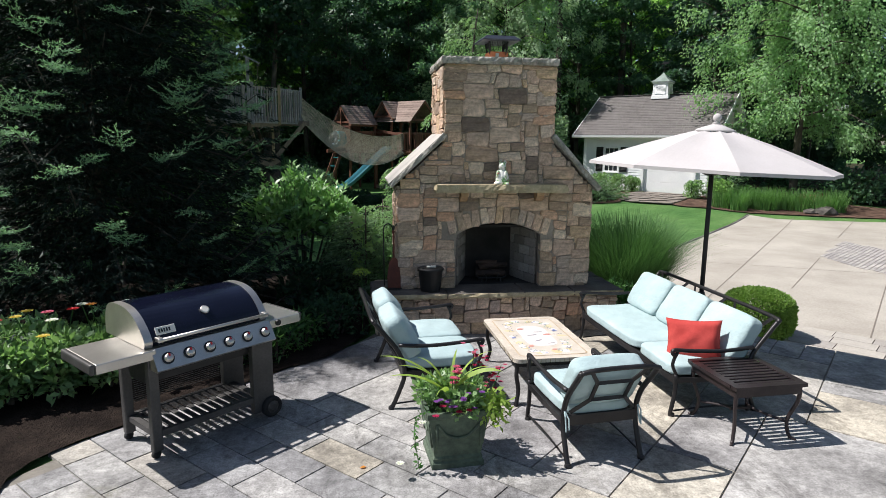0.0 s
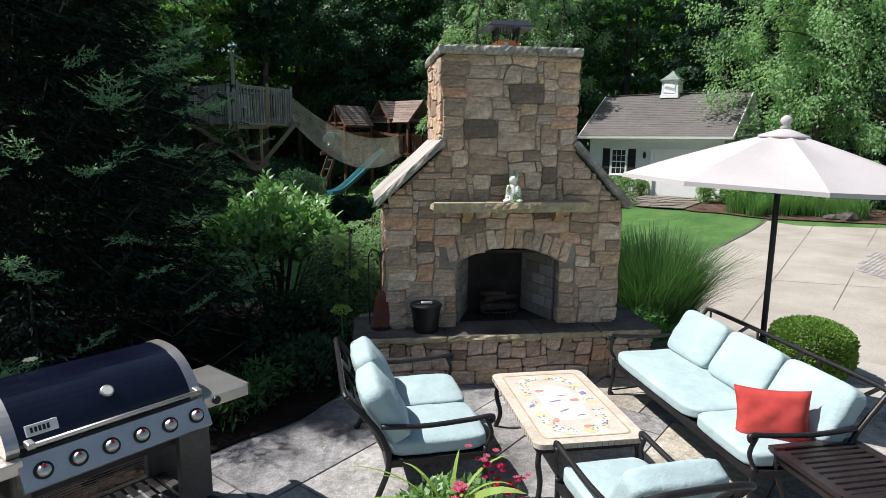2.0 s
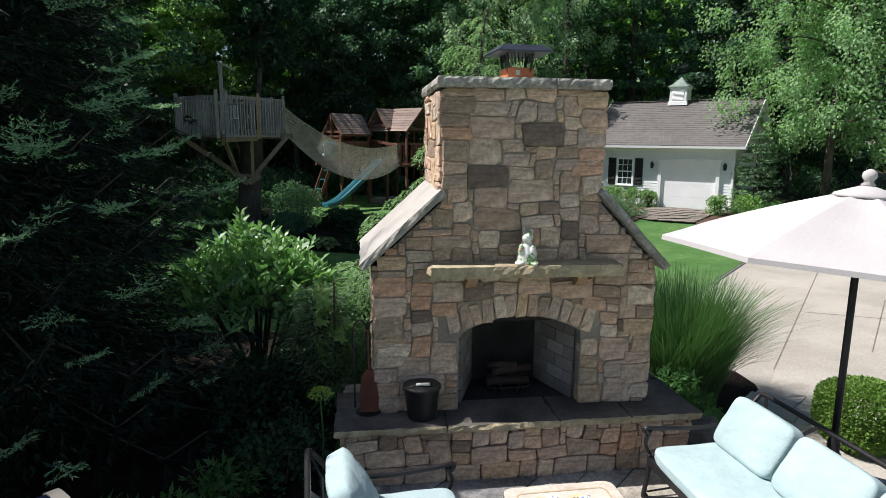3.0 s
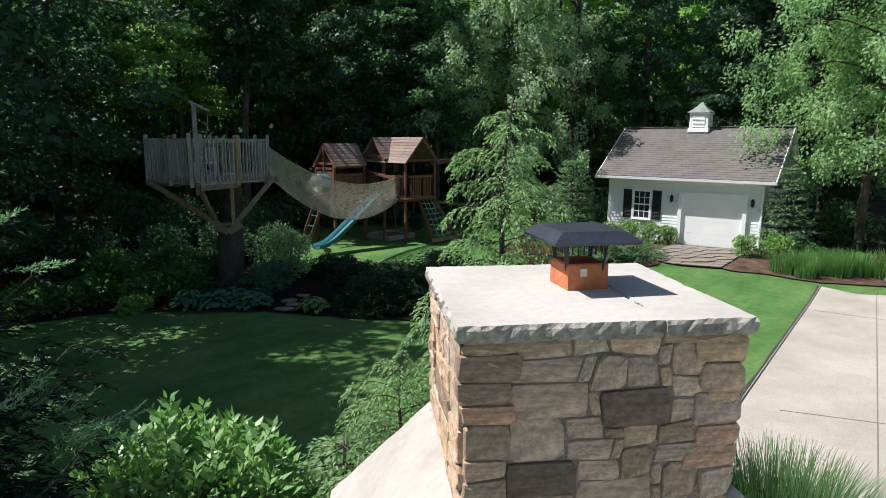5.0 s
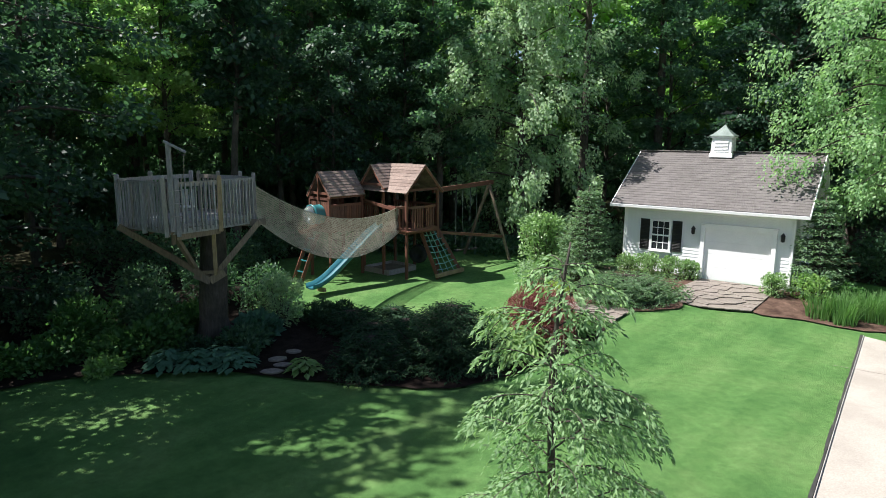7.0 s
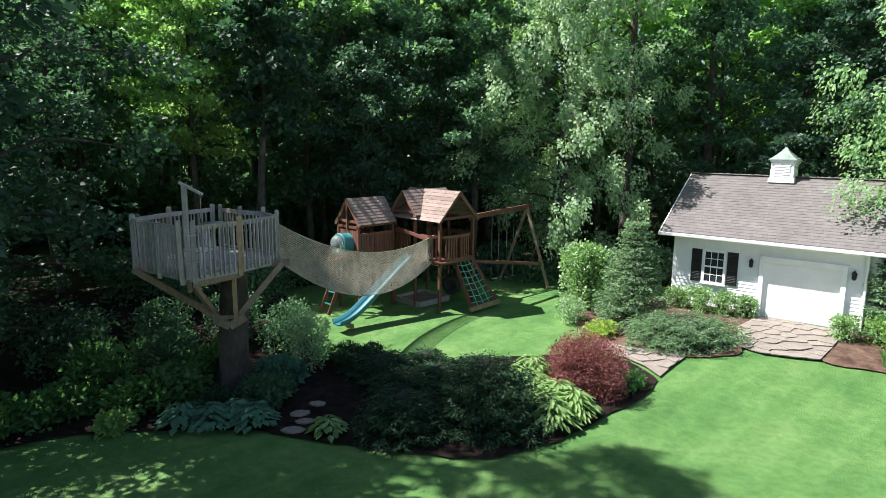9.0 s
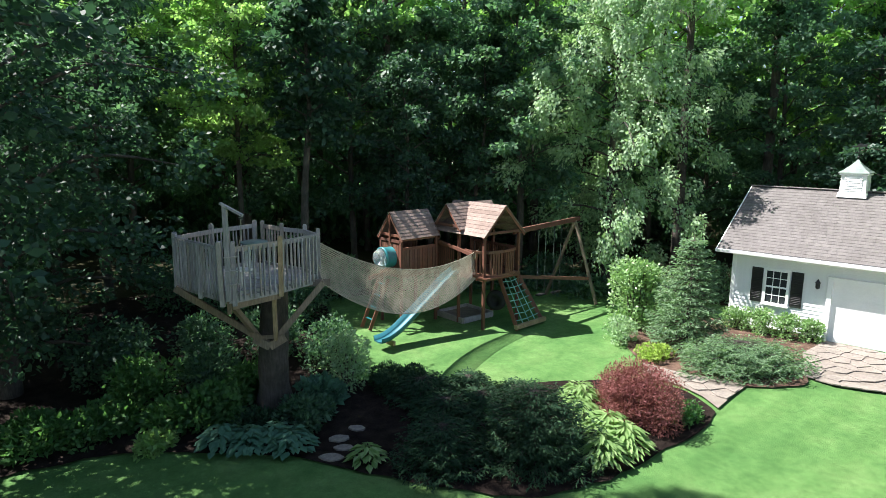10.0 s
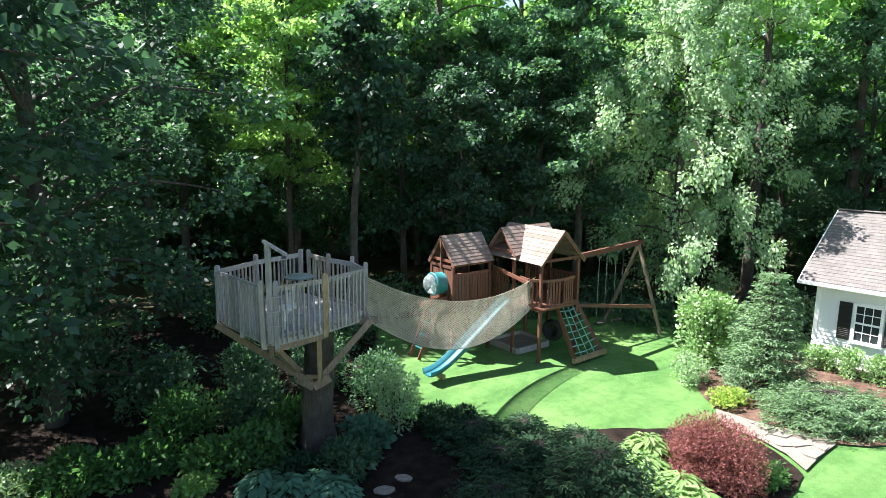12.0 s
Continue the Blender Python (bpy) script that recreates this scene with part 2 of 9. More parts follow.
M["brownmetal"] = surface("brown_metal", [(0.3, (0.026, 0.019, 0.020)), (0.7, (0.043, 0.031, 0.032))], 0.42, 70, 5, 0.15, metal=0.3, depth=0.003)
M["steel"] = surface("brushed_steel", [(0.3, (0.56, 0.535, 0.50)), (0.7, (0.65, 0.62, 0.575))], 0.42, 60, 3, 0.05, metal=1.0, stretch=(1, 30, 30), stain=0.25)
M["enamel"] = surface("navy_enamel", [(0.3, (0.004, 0.005, 0.014)), (0.7, (0.007, 0.009, 0.022))], 0.09, 60, 2, 0.0)
M["blackmetal"] = surface("black_metal", [(0.3, (0.012, 0.012, 0.013)), (0.7, (0.025, 0.025, 0.026))], 0.45, 50, 4, 0.1, metal=0.2)
M["greymetal"] = surface("grey_metal", [(0.3, (0.065, 0.063, 0.062)), (0.7, (0.105, 0.10, 0.098))], 0.5, 50, 3, 0.08, metal=0.4)
M["rubber"] = surface("rubber", [(0.3, (0.012, 0.012, 0.012)), (0.7, (0.03, 0.03, 0.03))], 0.8, 40, 3, 0.1)
M["cushion"] = surface("aqua_fabric", [(0.3, (0.36, 0.47, 0.48)), (0.7, (0.43, 0.54, 0.55))], 0.9, 7, 3, 0.6, stain=0.10, depth=0.024, spec=0.2)
M["redcloth"] = surface("red_fabric", [(0.3, (0.42, 0.045, 0.04)), (0.7, (0.52, 0.075, 0.065))], 0.85, 220, 5, 0.3, stain=0.2, depth=0.004, spec=0.2)
M["canvas"] = surface("cream_canvas", [(0.3, (0.50, 0.47, 0.468)), (0.7, (0.55, 0.52, 0.518))], 0.9, 60, 1.2, 0.1, stain=0.08, spec=0.2)
M["travertine"] = surface("cream_tile", [(0.3, (0.54, 0.47, 0.39)), (0.7, (0.64, 0.58, 0.50))], 0.45, 40, 5, 0.05, stain=0.2)
M["greenpot"] = surface("green_pot", [(0.3, (0.055, 0.085, 0.06)), (0.7, (0.10, 0.135, 0.09))], 0.7, 26, 5, 0.3, stain=0.5)
M["rope"] = surface("rope", [(0.3, (0.36, 0.325, 0.25)), (0.7, (0.48, 0.43, 0.335))], 0.95, 90, 3, 0.2)
M["darkrope"] = surface("dark_rope", [(0.3, (0.035, 0.06, 0.05)), (0.7, (0.06, 0.09, 0.075))], 0.9, 60, 3, 0.1)
M["teal"] = surface("teal_plastic", [(0.3, (0.03, 0.20, 0.22)), (0.7, (0.05, 0.26, 0.28))], 0.35, 20, 2, 0.02, stain=0.2)
M["blueslide"] = surface("blue_plastic", [(0.3, (0.022, 0.14, 0.175)), (0.7, (0.036, 0.18, 0.215))], 0.4, 20, 2, 0.02, stain=0.15)
M["porcelain"] = surface("glazed_ceramic", [(0.3, (0.70, 0.68, 0.62)), (0.7, (0.80, 0.78, 0.72))], 0.3, 30, 5, 0.05, stain=0.1)
M["redpaint"] = surface("red_paint", [(0.3, (0.55, 0.02, 0.025)), (0.7, (0.62, 0.03, 0.03))], 0.35, 40, 3, 0.02, stain=0.15)
M["darkmetalcap"] = surface("painted_sheet", [(0.3, (0.035, 0.042, 0.06)), (0.7, (0.055, 0.062, 0.085))], 0.4, 30, 3, 0.05, metal=0.3)

m, nt, bs, nodes, links = tree_of("window_glass")
bs.inputs["Base Color"].default_value = (0.03, 0.035, 0.04, 1)
bs.inputs["Roughness"].default_value = 0.05
M["glass_dark"] = m
m, nt, bs, nodes, links = tree_of("clear_plastic")
bs.inputs["Base Color"].default_value = (0.75, 0.85, 0.86, 1)
bs.inputs["Roughness"].default_value = 0.08
bs.inputs["Transmission Weight"].default_value = 0.85
M["bubble"] = m
M["netgreen"] = surface("green_rope", [(0.3, (0.16, 0.36, 0.30)), (0.7, (0.24, 0.46, 0.38))], 0.9, 60, 3, 0.1)
M["pink"] = leafy("pink_petal", [(0.0, (0.45, 0.05, 0.12)), (0.5, (0.60, 0.12, 0.22)), (1.0, (0.70, 0.30, 0.40))], 0.3)
M["magenta"] = leafy("magenta_petal", [(0.0, (0.40, 0.01, 0.06)), (1.0, (0.60, 0.03, 0.16))], 0.3)
M["scarlet"] = leafy("scarlet_petal", [(0.0, (0.50, 0.01, 0.02)), (1.0, (0.65, 0.03, 0.04))], 0.3)
M["orange"] = leafy("orange_petal", [(0.0, (0.60, 0.20, 0.02)), (1.0, (0.75, 0.35, 0.04))], 0.3)
M["yellow"] = leafy("yellow_petal", [(0.0, (0.60, 0.42, 0.02)), (1.0, (0.75, 0.60, 0.08))], 0.3)
M["purple"] = leafy("purple_petal", [(0.0, (0.18, 0.04, 0.30)), (1.0, (0.32, 0.12, 0.48))], 0.3)
M["petalwhite"] = leafy("white_petal", [(0.0, (0.66, 0.66, 0.62)), (1.0, (0.80, 0.80, 0.76))], 0.3)
M["charred"] = surface("charred_log", [(0.3, (0.015, 0.011, 0.010)), (0.7, (0.085, 0.05, 0.038))], 0.9, 18, 6, 0.6)
M["rustred"] = surface("rusty_brown", [(0.3, (0.10, 0.025, 0.018)), (0.7, (0.17, 0.05, 0.03))], 0.7, 25, 5, 0.3)
M["lime"] = leafy("lime_leaf", [(0.0, (0.22, 0.36, 0.04)), (1.0, (0.40, 0.52, 0.08))], 0.4)
M["pathstone"] = surface("path_stone", [(0.0, (0.235, 0.205, 0.178)), (0.5, (0.255, 0.222, 0.19)), (1.0, (0.245, 0.21, 0.183))], 0.85, 18, 2, 0.3, pick="object", stain=0.5)
M["pathjoint"] = surface("path_joint", [(0.3, (0.19, 0.165, 0.14)), (0.7, (0.24, 0.205, 0.17))], 0.95, 60, 4, 0.3)
M["glaze_cream"] = surface("glaze_cream", [(0.3, (0.58, 0.52, 0.44)), (0.7, (0.68, 0.62, 0.55))], 0.35, 60, 6, 0.0, stain=0.15)
M["glaze_tan"] = surface("glaze_tan", [(0.3, (0.44, 0.33, 0.20)), (0.7, (0.55, 0.43, 0.28))], 0.35, 60, 9, 0.0, stain=0.2)
M["glaze_white"] = surface("glaze_white", [(0.3, (0.68, 0.64, 0.62)), (0.7, (0.78, 0.74, 0.73))], 0.35, 60, 6, 0.0, stain=0.1)
M["glaze_yellow"] = surface("glaze_yellow", [(0.3, (0.62, 0.53, 0.28)), (0.7, (0.68, 0.60, 0.40))], 0.35, 60, 8, 0.0, stain=0.15)
M["glaze_grey"] = surface("glaze_grey", [(0.3, (0.20, 0.19, 0.22)), (0.7, (0.32, 0.30, 0.34))], 0.35, 60, 8, 0.0, stain=0.15)
M["glaze_blue"] = surface("glaze_blue", [(0.3, (0.10, 0.15, 0.42)), (0.7, (0.18, 0.25, 0.52))], 0.35, 60, 8, 0.0, stain=0.15)
M["glaze_red"] = surface("glaze_red", [(0.3, (0.56, 0.24, 0.20)), (0.7, (0.64, 0.34, 0.28))], 0.35, 60, 8, 0.0, stain=0.15)
M["glaze_green"] = surface("glaze_green", [(0.3, (0.10, 0.38, 0.22)), (0.7, (0.18, 0.48, 0.32))], 0.35, 60, 8, 0.0, stain=0.15)
M["figurine"] = surface("painted_ceramic", [(0.0, (0.74, 0.72, 0.68)), (0.52, (0.78, 0.76, 0.72)), (0.54, (0.12, 0.34, 0.10)), (0.59, (0.22, 0.42, 0.14)), (0.61, (0.75, 0.72, 0.66)), (0.65, (0.60, 0.08, 0.05))], 0.3, 40, 13, 0.03, stain=0.05)
M["zinnia_leaf"] = leafy("zinnia_leaf", [(0.0, (0.11, 0.23, 0.07)), (0.5, (0.21, 0.36, 0.12)), (1.0, (0.33, 0.50, 0.20))], 0.35, 0.45, 0.6, 0.5, 0.6)
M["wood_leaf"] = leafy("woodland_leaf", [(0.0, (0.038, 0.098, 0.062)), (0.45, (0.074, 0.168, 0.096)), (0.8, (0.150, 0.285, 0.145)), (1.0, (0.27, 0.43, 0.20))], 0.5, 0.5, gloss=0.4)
# darker copy of the woodland leaf with shade put into its colour
M["shaded_wood_leaf"] = leafy("shaded_wood_leaf", [(0.0, (0.02, 0.058, 0.04)), (0.45, (0.04, 0.10, 0.062)), (0.8, (0.07, 0.16, 0.088)), (1.0, (0.12, 0.235, 0.12))], 0.45, 0.5, gloss=0.4)
M["lime_leaf"] = leafy("maple_leaf", [(0.0, (0.15, 0.29, 0.08)), (0.5, (0.26, 0.43, 0.13)), (1.0, (0.42, 0.60, 0.22))], 0.55)
M["birch_leaf"] = leafy("birch_leaf", [(0.0, (0.16, 0.26, 0.14)), (0.5, (0.29, 0.43, 0.24)), (1.0, (0.45, 0.58, 0.36))], 0.42, 0.55, gloss=0.3)
# near-black, so the spruce's deep shade sits in the needle colour
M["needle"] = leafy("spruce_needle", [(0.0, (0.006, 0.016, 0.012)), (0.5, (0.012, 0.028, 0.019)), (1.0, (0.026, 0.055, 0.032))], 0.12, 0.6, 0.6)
M["hemlock_needle"] = leafy("hemlock_needle", [(0.0, (0.12, 0.24, 0.10)), (0.5, (0.22, 0.37, 0.16)), (1.0, (0.36, 0.52, 0.24))], 0.4, 0.6, 0.5)
M["yew_needle"] = leafy("yew_needle", [(0.0, (0.016, 0.046, 0.024)), (0.6, (0.035, 0.085, 0.04)), (1.0, (0.105, 0.19, 0.075))], 0.25, 0.7, 0.5, 1.2, 0.1)
M["shrub_leaf"] = leafy("shrub_leaf", [(0.0, (0.042, 0.125, 0.03)), (0.5, (0.078, 0.20, 0.05)), (1.0, (0.15, 0.30, 0.085))], 0.45, 0.4)
M["box_leaf"] = leafy("boxwood_leaf", [(0.0, (0.10, 0.20, 0.025)), (0.5, (0.17, 0.30, 0.04)), (1.0, (0.28, 0.42, 0.07))], 0.35, 0.4)
M["grass_blade"] = leafy("grass_blade", [(0.0, (0.04, 0.11, 0.035)), (0.5, (0.075, 0.175, 0.05)), (1.0, (0.15, 0.27, 0.08))], 0.35, 0.55)
M["laurel_leaf"] = leafy("laurel_leaf", [(0.0, (0.08, 0.22, 0.05)), (0.5, (0.17, 0.36, 0.09)), (1.0, (0.32, 0.54, 0.16))], 0.3, 0.42, 0.6, 0.5, 0.6)
M["alder_leaf"] = leafy("alder_leaf", [(0.0, (0.14, 0.27, 0.115)), (0.5, (0.25, 0.43, 0.19)), (1.0, (0.40, 0.58, 0.30))], 0.5, 0.5)
# lighter copy for the back rows, sunlight put into the leaf colour
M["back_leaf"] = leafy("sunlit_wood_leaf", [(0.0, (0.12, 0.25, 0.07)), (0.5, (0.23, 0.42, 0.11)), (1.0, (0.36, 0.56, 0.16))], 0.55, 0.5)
M["blue_needle"] = leafy("blue_needle", [(0.0, (0.08, 0.16, 0.08)), (0.5, (0.15, 0.26, 0.13)), (1.0, (0.25, 0.38, 0.20))], 0.35, 0.6, 0.5)
# pale green that puts sunlight into the colour of the spruce shoots
M["spruce_tip"] = leafy("spruce_lit_shoot", [(0.0, (0.13, 0.28, 0.15)), (0.5, (0.23, 0.44, 0.23)), (1.0, (0.37, 0.60, 0.32))], 0.3, 0.5, 0.5, 0.5, 0.5)
M["corbelstone"] = surface("corbel_stone", [(0.3, (0.36, 0.22, 0.12)), (0.7, (0.50, 0.33, 0.19))], 0.85, 26, 6, 0.5, depth=0.02)
M["rose_leaf"] = leafy("rose_leaf", [(0.0, (0.06, 0.05, 0.03)), (0.4, (0.16, 0.08, 0.05)), (0.7, (0.10, 0.14, 0.05)), (1.0, (0.24, 0.16, 0.10))], 0.35, 0.5)
M["iris_leaf"] = leafy("iris_leaf", [(0.0, (0.07, 0.17, 0.04)), (0.5, (0.12, 0.27, 0.06)), (1.0, (0.20, 0.38, 0.10))], 0.4, 0.5)
M["hosta_leaf"] = leafy("hosta_leaf", [(0.0, (0.10, 0.21, 0.05)), (0.5, (0.20, 0.34, 0.09)), (1.0, (0.44, 0.54, 0.26))], 0.4, 0.45)
M["blue_hosta"] = leafy("blue_hosta_leaf", [(0.0, (0.05, 0.14, 0.085)), (0.6, (0.095, 0.23, 0.14)), (1.0, (0.17, 0.33, 0.21))], 0.3, 0.45)
M["red_leaf"] = leafy("red_maple_leaf", [(0.0, (0.14, 0.035, 0.04)), (0.5, (0.25, 0.085, 0.085)), (1.0, (0.38, 0.17, 0.155))], 0.3, 0.6)

# ---- mesh helpers ----


def part(name, bm, material, parent=None, label="", smooth=False):
    """Links a bmesh as one mesh object, under a thing or a part where one is given."""
    me = bpy.data.meshes.new(name)
    bm.to_mesh(me)
    bm.free()
    return part_of(name, me, material, parent, label, smooth)


def part_of(name, me, material, parent=None, label="", smooth=False):
    if material and not me.materials:
        me.materials.append(M[material])
    if smooth:
        me.polygons.foreach_set("use_smooth", [True] * len(me.polygons))
    ob = new(name, me)
    ob.parent = parent
    if label:
        tagged(ob, label)
    return ob


def thing(name, label, category, m=None, group="", kind=""):
    ob = new(name)
    ob.empty_display_size = 0.1
    if m is not None:
        ob.matrix_basis = m
    return tagged(ob, label, category, group, kind)


def box(bm, c, s, m=None, bevel=0.0):
    """A box of size s about c, its edges rounded by bevel."""
    mat = Matrix.Translation(c) @ Matrix.Diagonal((*s, 1))
    if m is not None:
        mat = m @ mat
    r = bmesh.ops.create_cube(bm, size=1, matrix=mat)
    if bevel:
        es = list({e for v in r["verts"] for e in v.link_edges})
        bmesh.ops.bevel(bm, geom=es, offset=bevel, segments=2, affect="EDGES", profile=0.5)
    return bm


def bx(c, s, m=None, bevel=0.0):
    return box(bmesh.new(), c, s, m, bevel)


def beam(bm, a, b, w, h, up=(0, 0, 1)):
    """A bar of section w x h from a to b."""
    a, b = Vector(a), Vector(b)
    d = (b - a).normalized()
    side = d.cross(Vector(up))
    if side.length < 1e-4:
        side = Vector((1, 0, 0))
    side.normalize()
    u = side.cross(d)
    vs = []
    for p in (a, b):
        for i, j in ((-1, -1), (1, -1), (1, 1), (-1, 1)):
            vs.append(bm.verts.new(p + side * (i * w / 2) + u * (j * h / 2)))
    for f in ((3, 2, 1, 0), (4, 5, 6, 7), (0, 1, 5, 4), (1, 2, 6, 5), (2, 3, 7, 6), (3, 0, 4, 7)):
        bm.faces.new([vs[i] for i in f])
    return bm


def tube(bm, pts, r, n=8, taper=1.0):
    """A round bar along pts; taper: the end's radius as a share of the start's."""
    pts = [Vector(p) for p in pts]
    rings, last = [], None
    for i, p in enumerate(pts):
        d = (pts[min(i + 1, len(pts) - 1)] - pts[max(i - 1, 0)]).normalized()
        if last is None:
            ref = Vector((0, 0, 1)) if abs(d.z) < 0.9 else Vector((1, 0, 0))
            u = d.cross(ref).normalized()
        else:
            u = (last - d * last.dot(d)).normalized()
        last = u
        v = d.cross(u)
        rr = r * (1 + (taper - 1) * i / max(1, len(pts) - 1))
        rings.append([bm.verts.new(p + (u * math.cos(2 * math.pi * k / n) + v * math.sin(2 * math.pi * k / n)) * rr) for k in range(n)])
    for a, b in zip(rings, rings[1:]):
        for k in range(n):
            bm.faces.new((a[k], a[(k + 1) % n], b[(k + 1) % n], b[k]))
    bm.faces.new(rings[0][::-1])
    bm.faces.new(rings[-1])
    return bm


def lathe(bm, profile, c=(0, 0, 0), n=20):
    """A turned body: profile of (radius, height) about the upright through c."""
    rings = []
    for r, z in profile:
        rings.append([bm.verts.new((c[0] + max(r, 1e-4) * math.cos(2 * math.pi * k / n), c[1] + max(r, 1e-4) * math.sin(2 * math.pi * k / n), c[2] + z)) for k in range(n)])
    for a, b in zip(rings, rings[1:]):
        for k in range(n):
            bm.faces.new((a[k], a[(k + 1) % n], b[(k + 1) % n], b[k]))
    bm.faces.new(rings[0][::-1])
    bm.faces.new(rings[-1])
    return bm


def prism(bm, outline, y0, y1, m=None):
    """The outline of (x, z), closed, drawn out from y0 to y1."""
    a = [bm.verts.new((x, y0, z)) for x, z in outline]
    b = [bm.verts.new((x, y1, z)) for x, z in outline]
    n = len(outline)
    bm.faces.new(a)
    bm.faces.new(b[::-1])
    for i in range(n):
        bm.faces.new((a[(i + 1) % n], a[i], b[i], b[(i + 1) % n]))
    if m is not None:
        bmesh.ops.transform(bm, matrix=m, verts=a + b)
    bmesh.ops.recalc_face_normals(bm, faces=bm.faces[:])
    return bm


def rough_slab(bm, x0, x1, y0, y1, z0, z1, step=0.07, amp=0.018, rng=None):
    """A flat stone slab whose rim is hewn unevenly."""
    rng = rng or random
    top, bot = [], []
    ring = []
    for a, b in (((x0, y0), (x1, y0)), ((x1, y0), (x1, y1)), ((x1, y1), (x0, y1)), ((x0, y1), (x0, y0))):
        n = max(1, int(math.dist(a, b) / step))
        ring += [(a[0] + (b[0] - a[0]) * i / n, a[1] + (b[1] - a[1]) * i / n) for i in range(n)]
    cx, cy = (x0 + x1) / 2, (y0 + y1) / 2
    for k, (zz, inset) in enumerate(((z0, 0.012), (z0 + (z1 - z0) * 0.35, -0.004), (z0 + (z1 - z0) * 0.75, 0.0), (z1, 0.012))):
        row = []
        for x, y in ring:
            j = inset + rng.uniform(-amp, amp)
            dx, dy = cx - x, cy - y
            L = math.hypot(dx, dy)
            row.append(bm.verts.new((x + dx / L * j, y + dy / L * j, zz + (rng.uniform(-amp, amp) * 0.3 if 0 < k < 3 else 0))))
        top.append(row)
    for a, b in zip(top, top[1:]):
        for i in range(len(ring)):
            bm.faces.new((a[i], a[(i + 1) % len(ring)], b[(i + 1) % len(ring)], b[i]))
    bm.faces.new(top[0][::-1])
    bm.faces.new(top[-1])
    return bm


def soup(name, V, F, material, parent=None, label="", smooth=False):
    """A mesh of many loose quads: V (n, 4, 3) corners of each."""
    me = bpy.data.meshes.new(name)
    n = len(V)
    me.vertices.add(n * 4)
    me.vertices.foreach_set("co", np.asarray(V, dtype=np.float32).ravel())
    me.loops.add(n * 4)
    me.loops.foreach_set("vertex_index", np.arange(n * 4, dtype=np.int32))
    me.polygons.add(n)
    me.polygons.foreach_set("loop_start", np.arange(0, n * 4, 4, dtype=np.int32))
    me.update(calc_edges=True)
    return part_of(name, me, material, parent, label, smooth)


def unit(v):
    return v / np.maximum(np.linalg.norm(v, axis=-1, keepdims=True), 1e-6)


def leaves(P, D, size, rng, width=0.55, up=0.3, jitter=0.5, face=None):
    """Leaf quads at P that point along D: a kite with its widest place near the middle; up turns their faces to the sky, or along face."""
    n = len(P)
    D = unit(D + rng.normal(0, jitter, (n, 3)))
    N = rng.normal(0, 1, (n, 3)) * (1 - up)
    if face is None:
        N[:, 2] += up
    else:
        N += face * up
    S = unit(np.cross(D, N))
    L = size * rng.uniform(0.65, 1.3, (n, 1))
    W = L * width / 2
    N2 = unit(np.cross(S, D))
    mid = P + D * L * 0.45 + N2 * L * 0.06
    return np.stack([P, mid + S * W, P + D * L - N2 * L * 0.08, mid - S * W], axis=1)


# ---- lie of the land ----


def ease(a, b, v):
    u = min(1, max(0, (v - a) / (b - a)))
    return u * u * (3 - 2 * u)


def land(x, y):
    """Level at the patio; the lawn dips behind it, and the drive lies a step lower beyond the patio's edge."""
    k = ease(5.0, 11.0, x)
    lawn_dip = 0.46 * ease(9.3, 14.3, y) * (1 - ease(22, 29.7, y))
    drive_dip = 0.56 * ease(9.3, 13.0, y) * (1 - ease(20.0, 28.0, y))
    edge = 4.35 + (7.2 - y if y < 7.2 else 0.2 * (y - 7.2))
    step = 0.56 * ease(edge - 1.0, edge - 0.12, x) * (1 - ease(20.0, 28.0, y))
    return -max(lawn_dip * (1 - k) + drive_dip * k, step)


def sheet(name, outline, lift, step, material, label, kind="structure", category="", wobble=0.0, level=False):
    """A piece of ground inside the outline that follows the land, or lies level, lift above it."""
    pts = []
    for i, a in enumerate(outline):
        b = outline[(i + 1) % len(outline)]
        n = max(1, int(math.dist(a, b) / step))
        for k in range(n):
            pts.append(Vector((a[0] + (b[0] - a[0]) * k / n, a[1] + (b[1] - a[1]) * k / n)))
    edges = [(i, (i + 1) % len(pts)) for i in range(len(pts))]
    rim = list(pts)
    if wobble:
        pts = rim = [p + Vector((noise.noise((p.x * 1.7, p.y * 1.7, 3)), noise.noise((p.x * 1.7, p.y * 1.7, 9)))) * wobble for p in pts]
    xs, ys = [p[0] for p in rim], [p[1] for p in rim]
    inner = []
    for i in range(int((max(xs) - min(xs)) / step) + 1):
        for j in range(int((max(ys) - min(ys)) / step) + 1):
            inner.append(Vector((min(xs) + (i + 0.5) * step, min(ys) + (j + 0.5 * (i % 2)) * step)))
    got = geometry.delaunay_2d_cdt(rim + inner, edges, [], 1, 1e-4)
    me = bpy.data.meshes.new(name)
    me.from_pydata([(v.x, v.y, (0 if level else land(v.x, v.y)) + lift) for v in got[0]], [], [tuple(f) for f in got[2]])
    bm = bmesh.new()
    bm.from_mesh(me)
    bmesh.ops.delete(bm, geom=[v for v in bm.verts if not v.link_faces], context="VERTS")
    bmesh.ops.recalc_face_normals(bm, faces=bm.faces[:])
    for f in bm.faces:
        if f.normal.z < 0:
            f.normal_flip()
    bm.to_mesh(me)
    bm.free()
    ob = part_of(name, me, material, None, "", True)
    return tagged(ob, label, category or name.split("_")[0], "", kind)


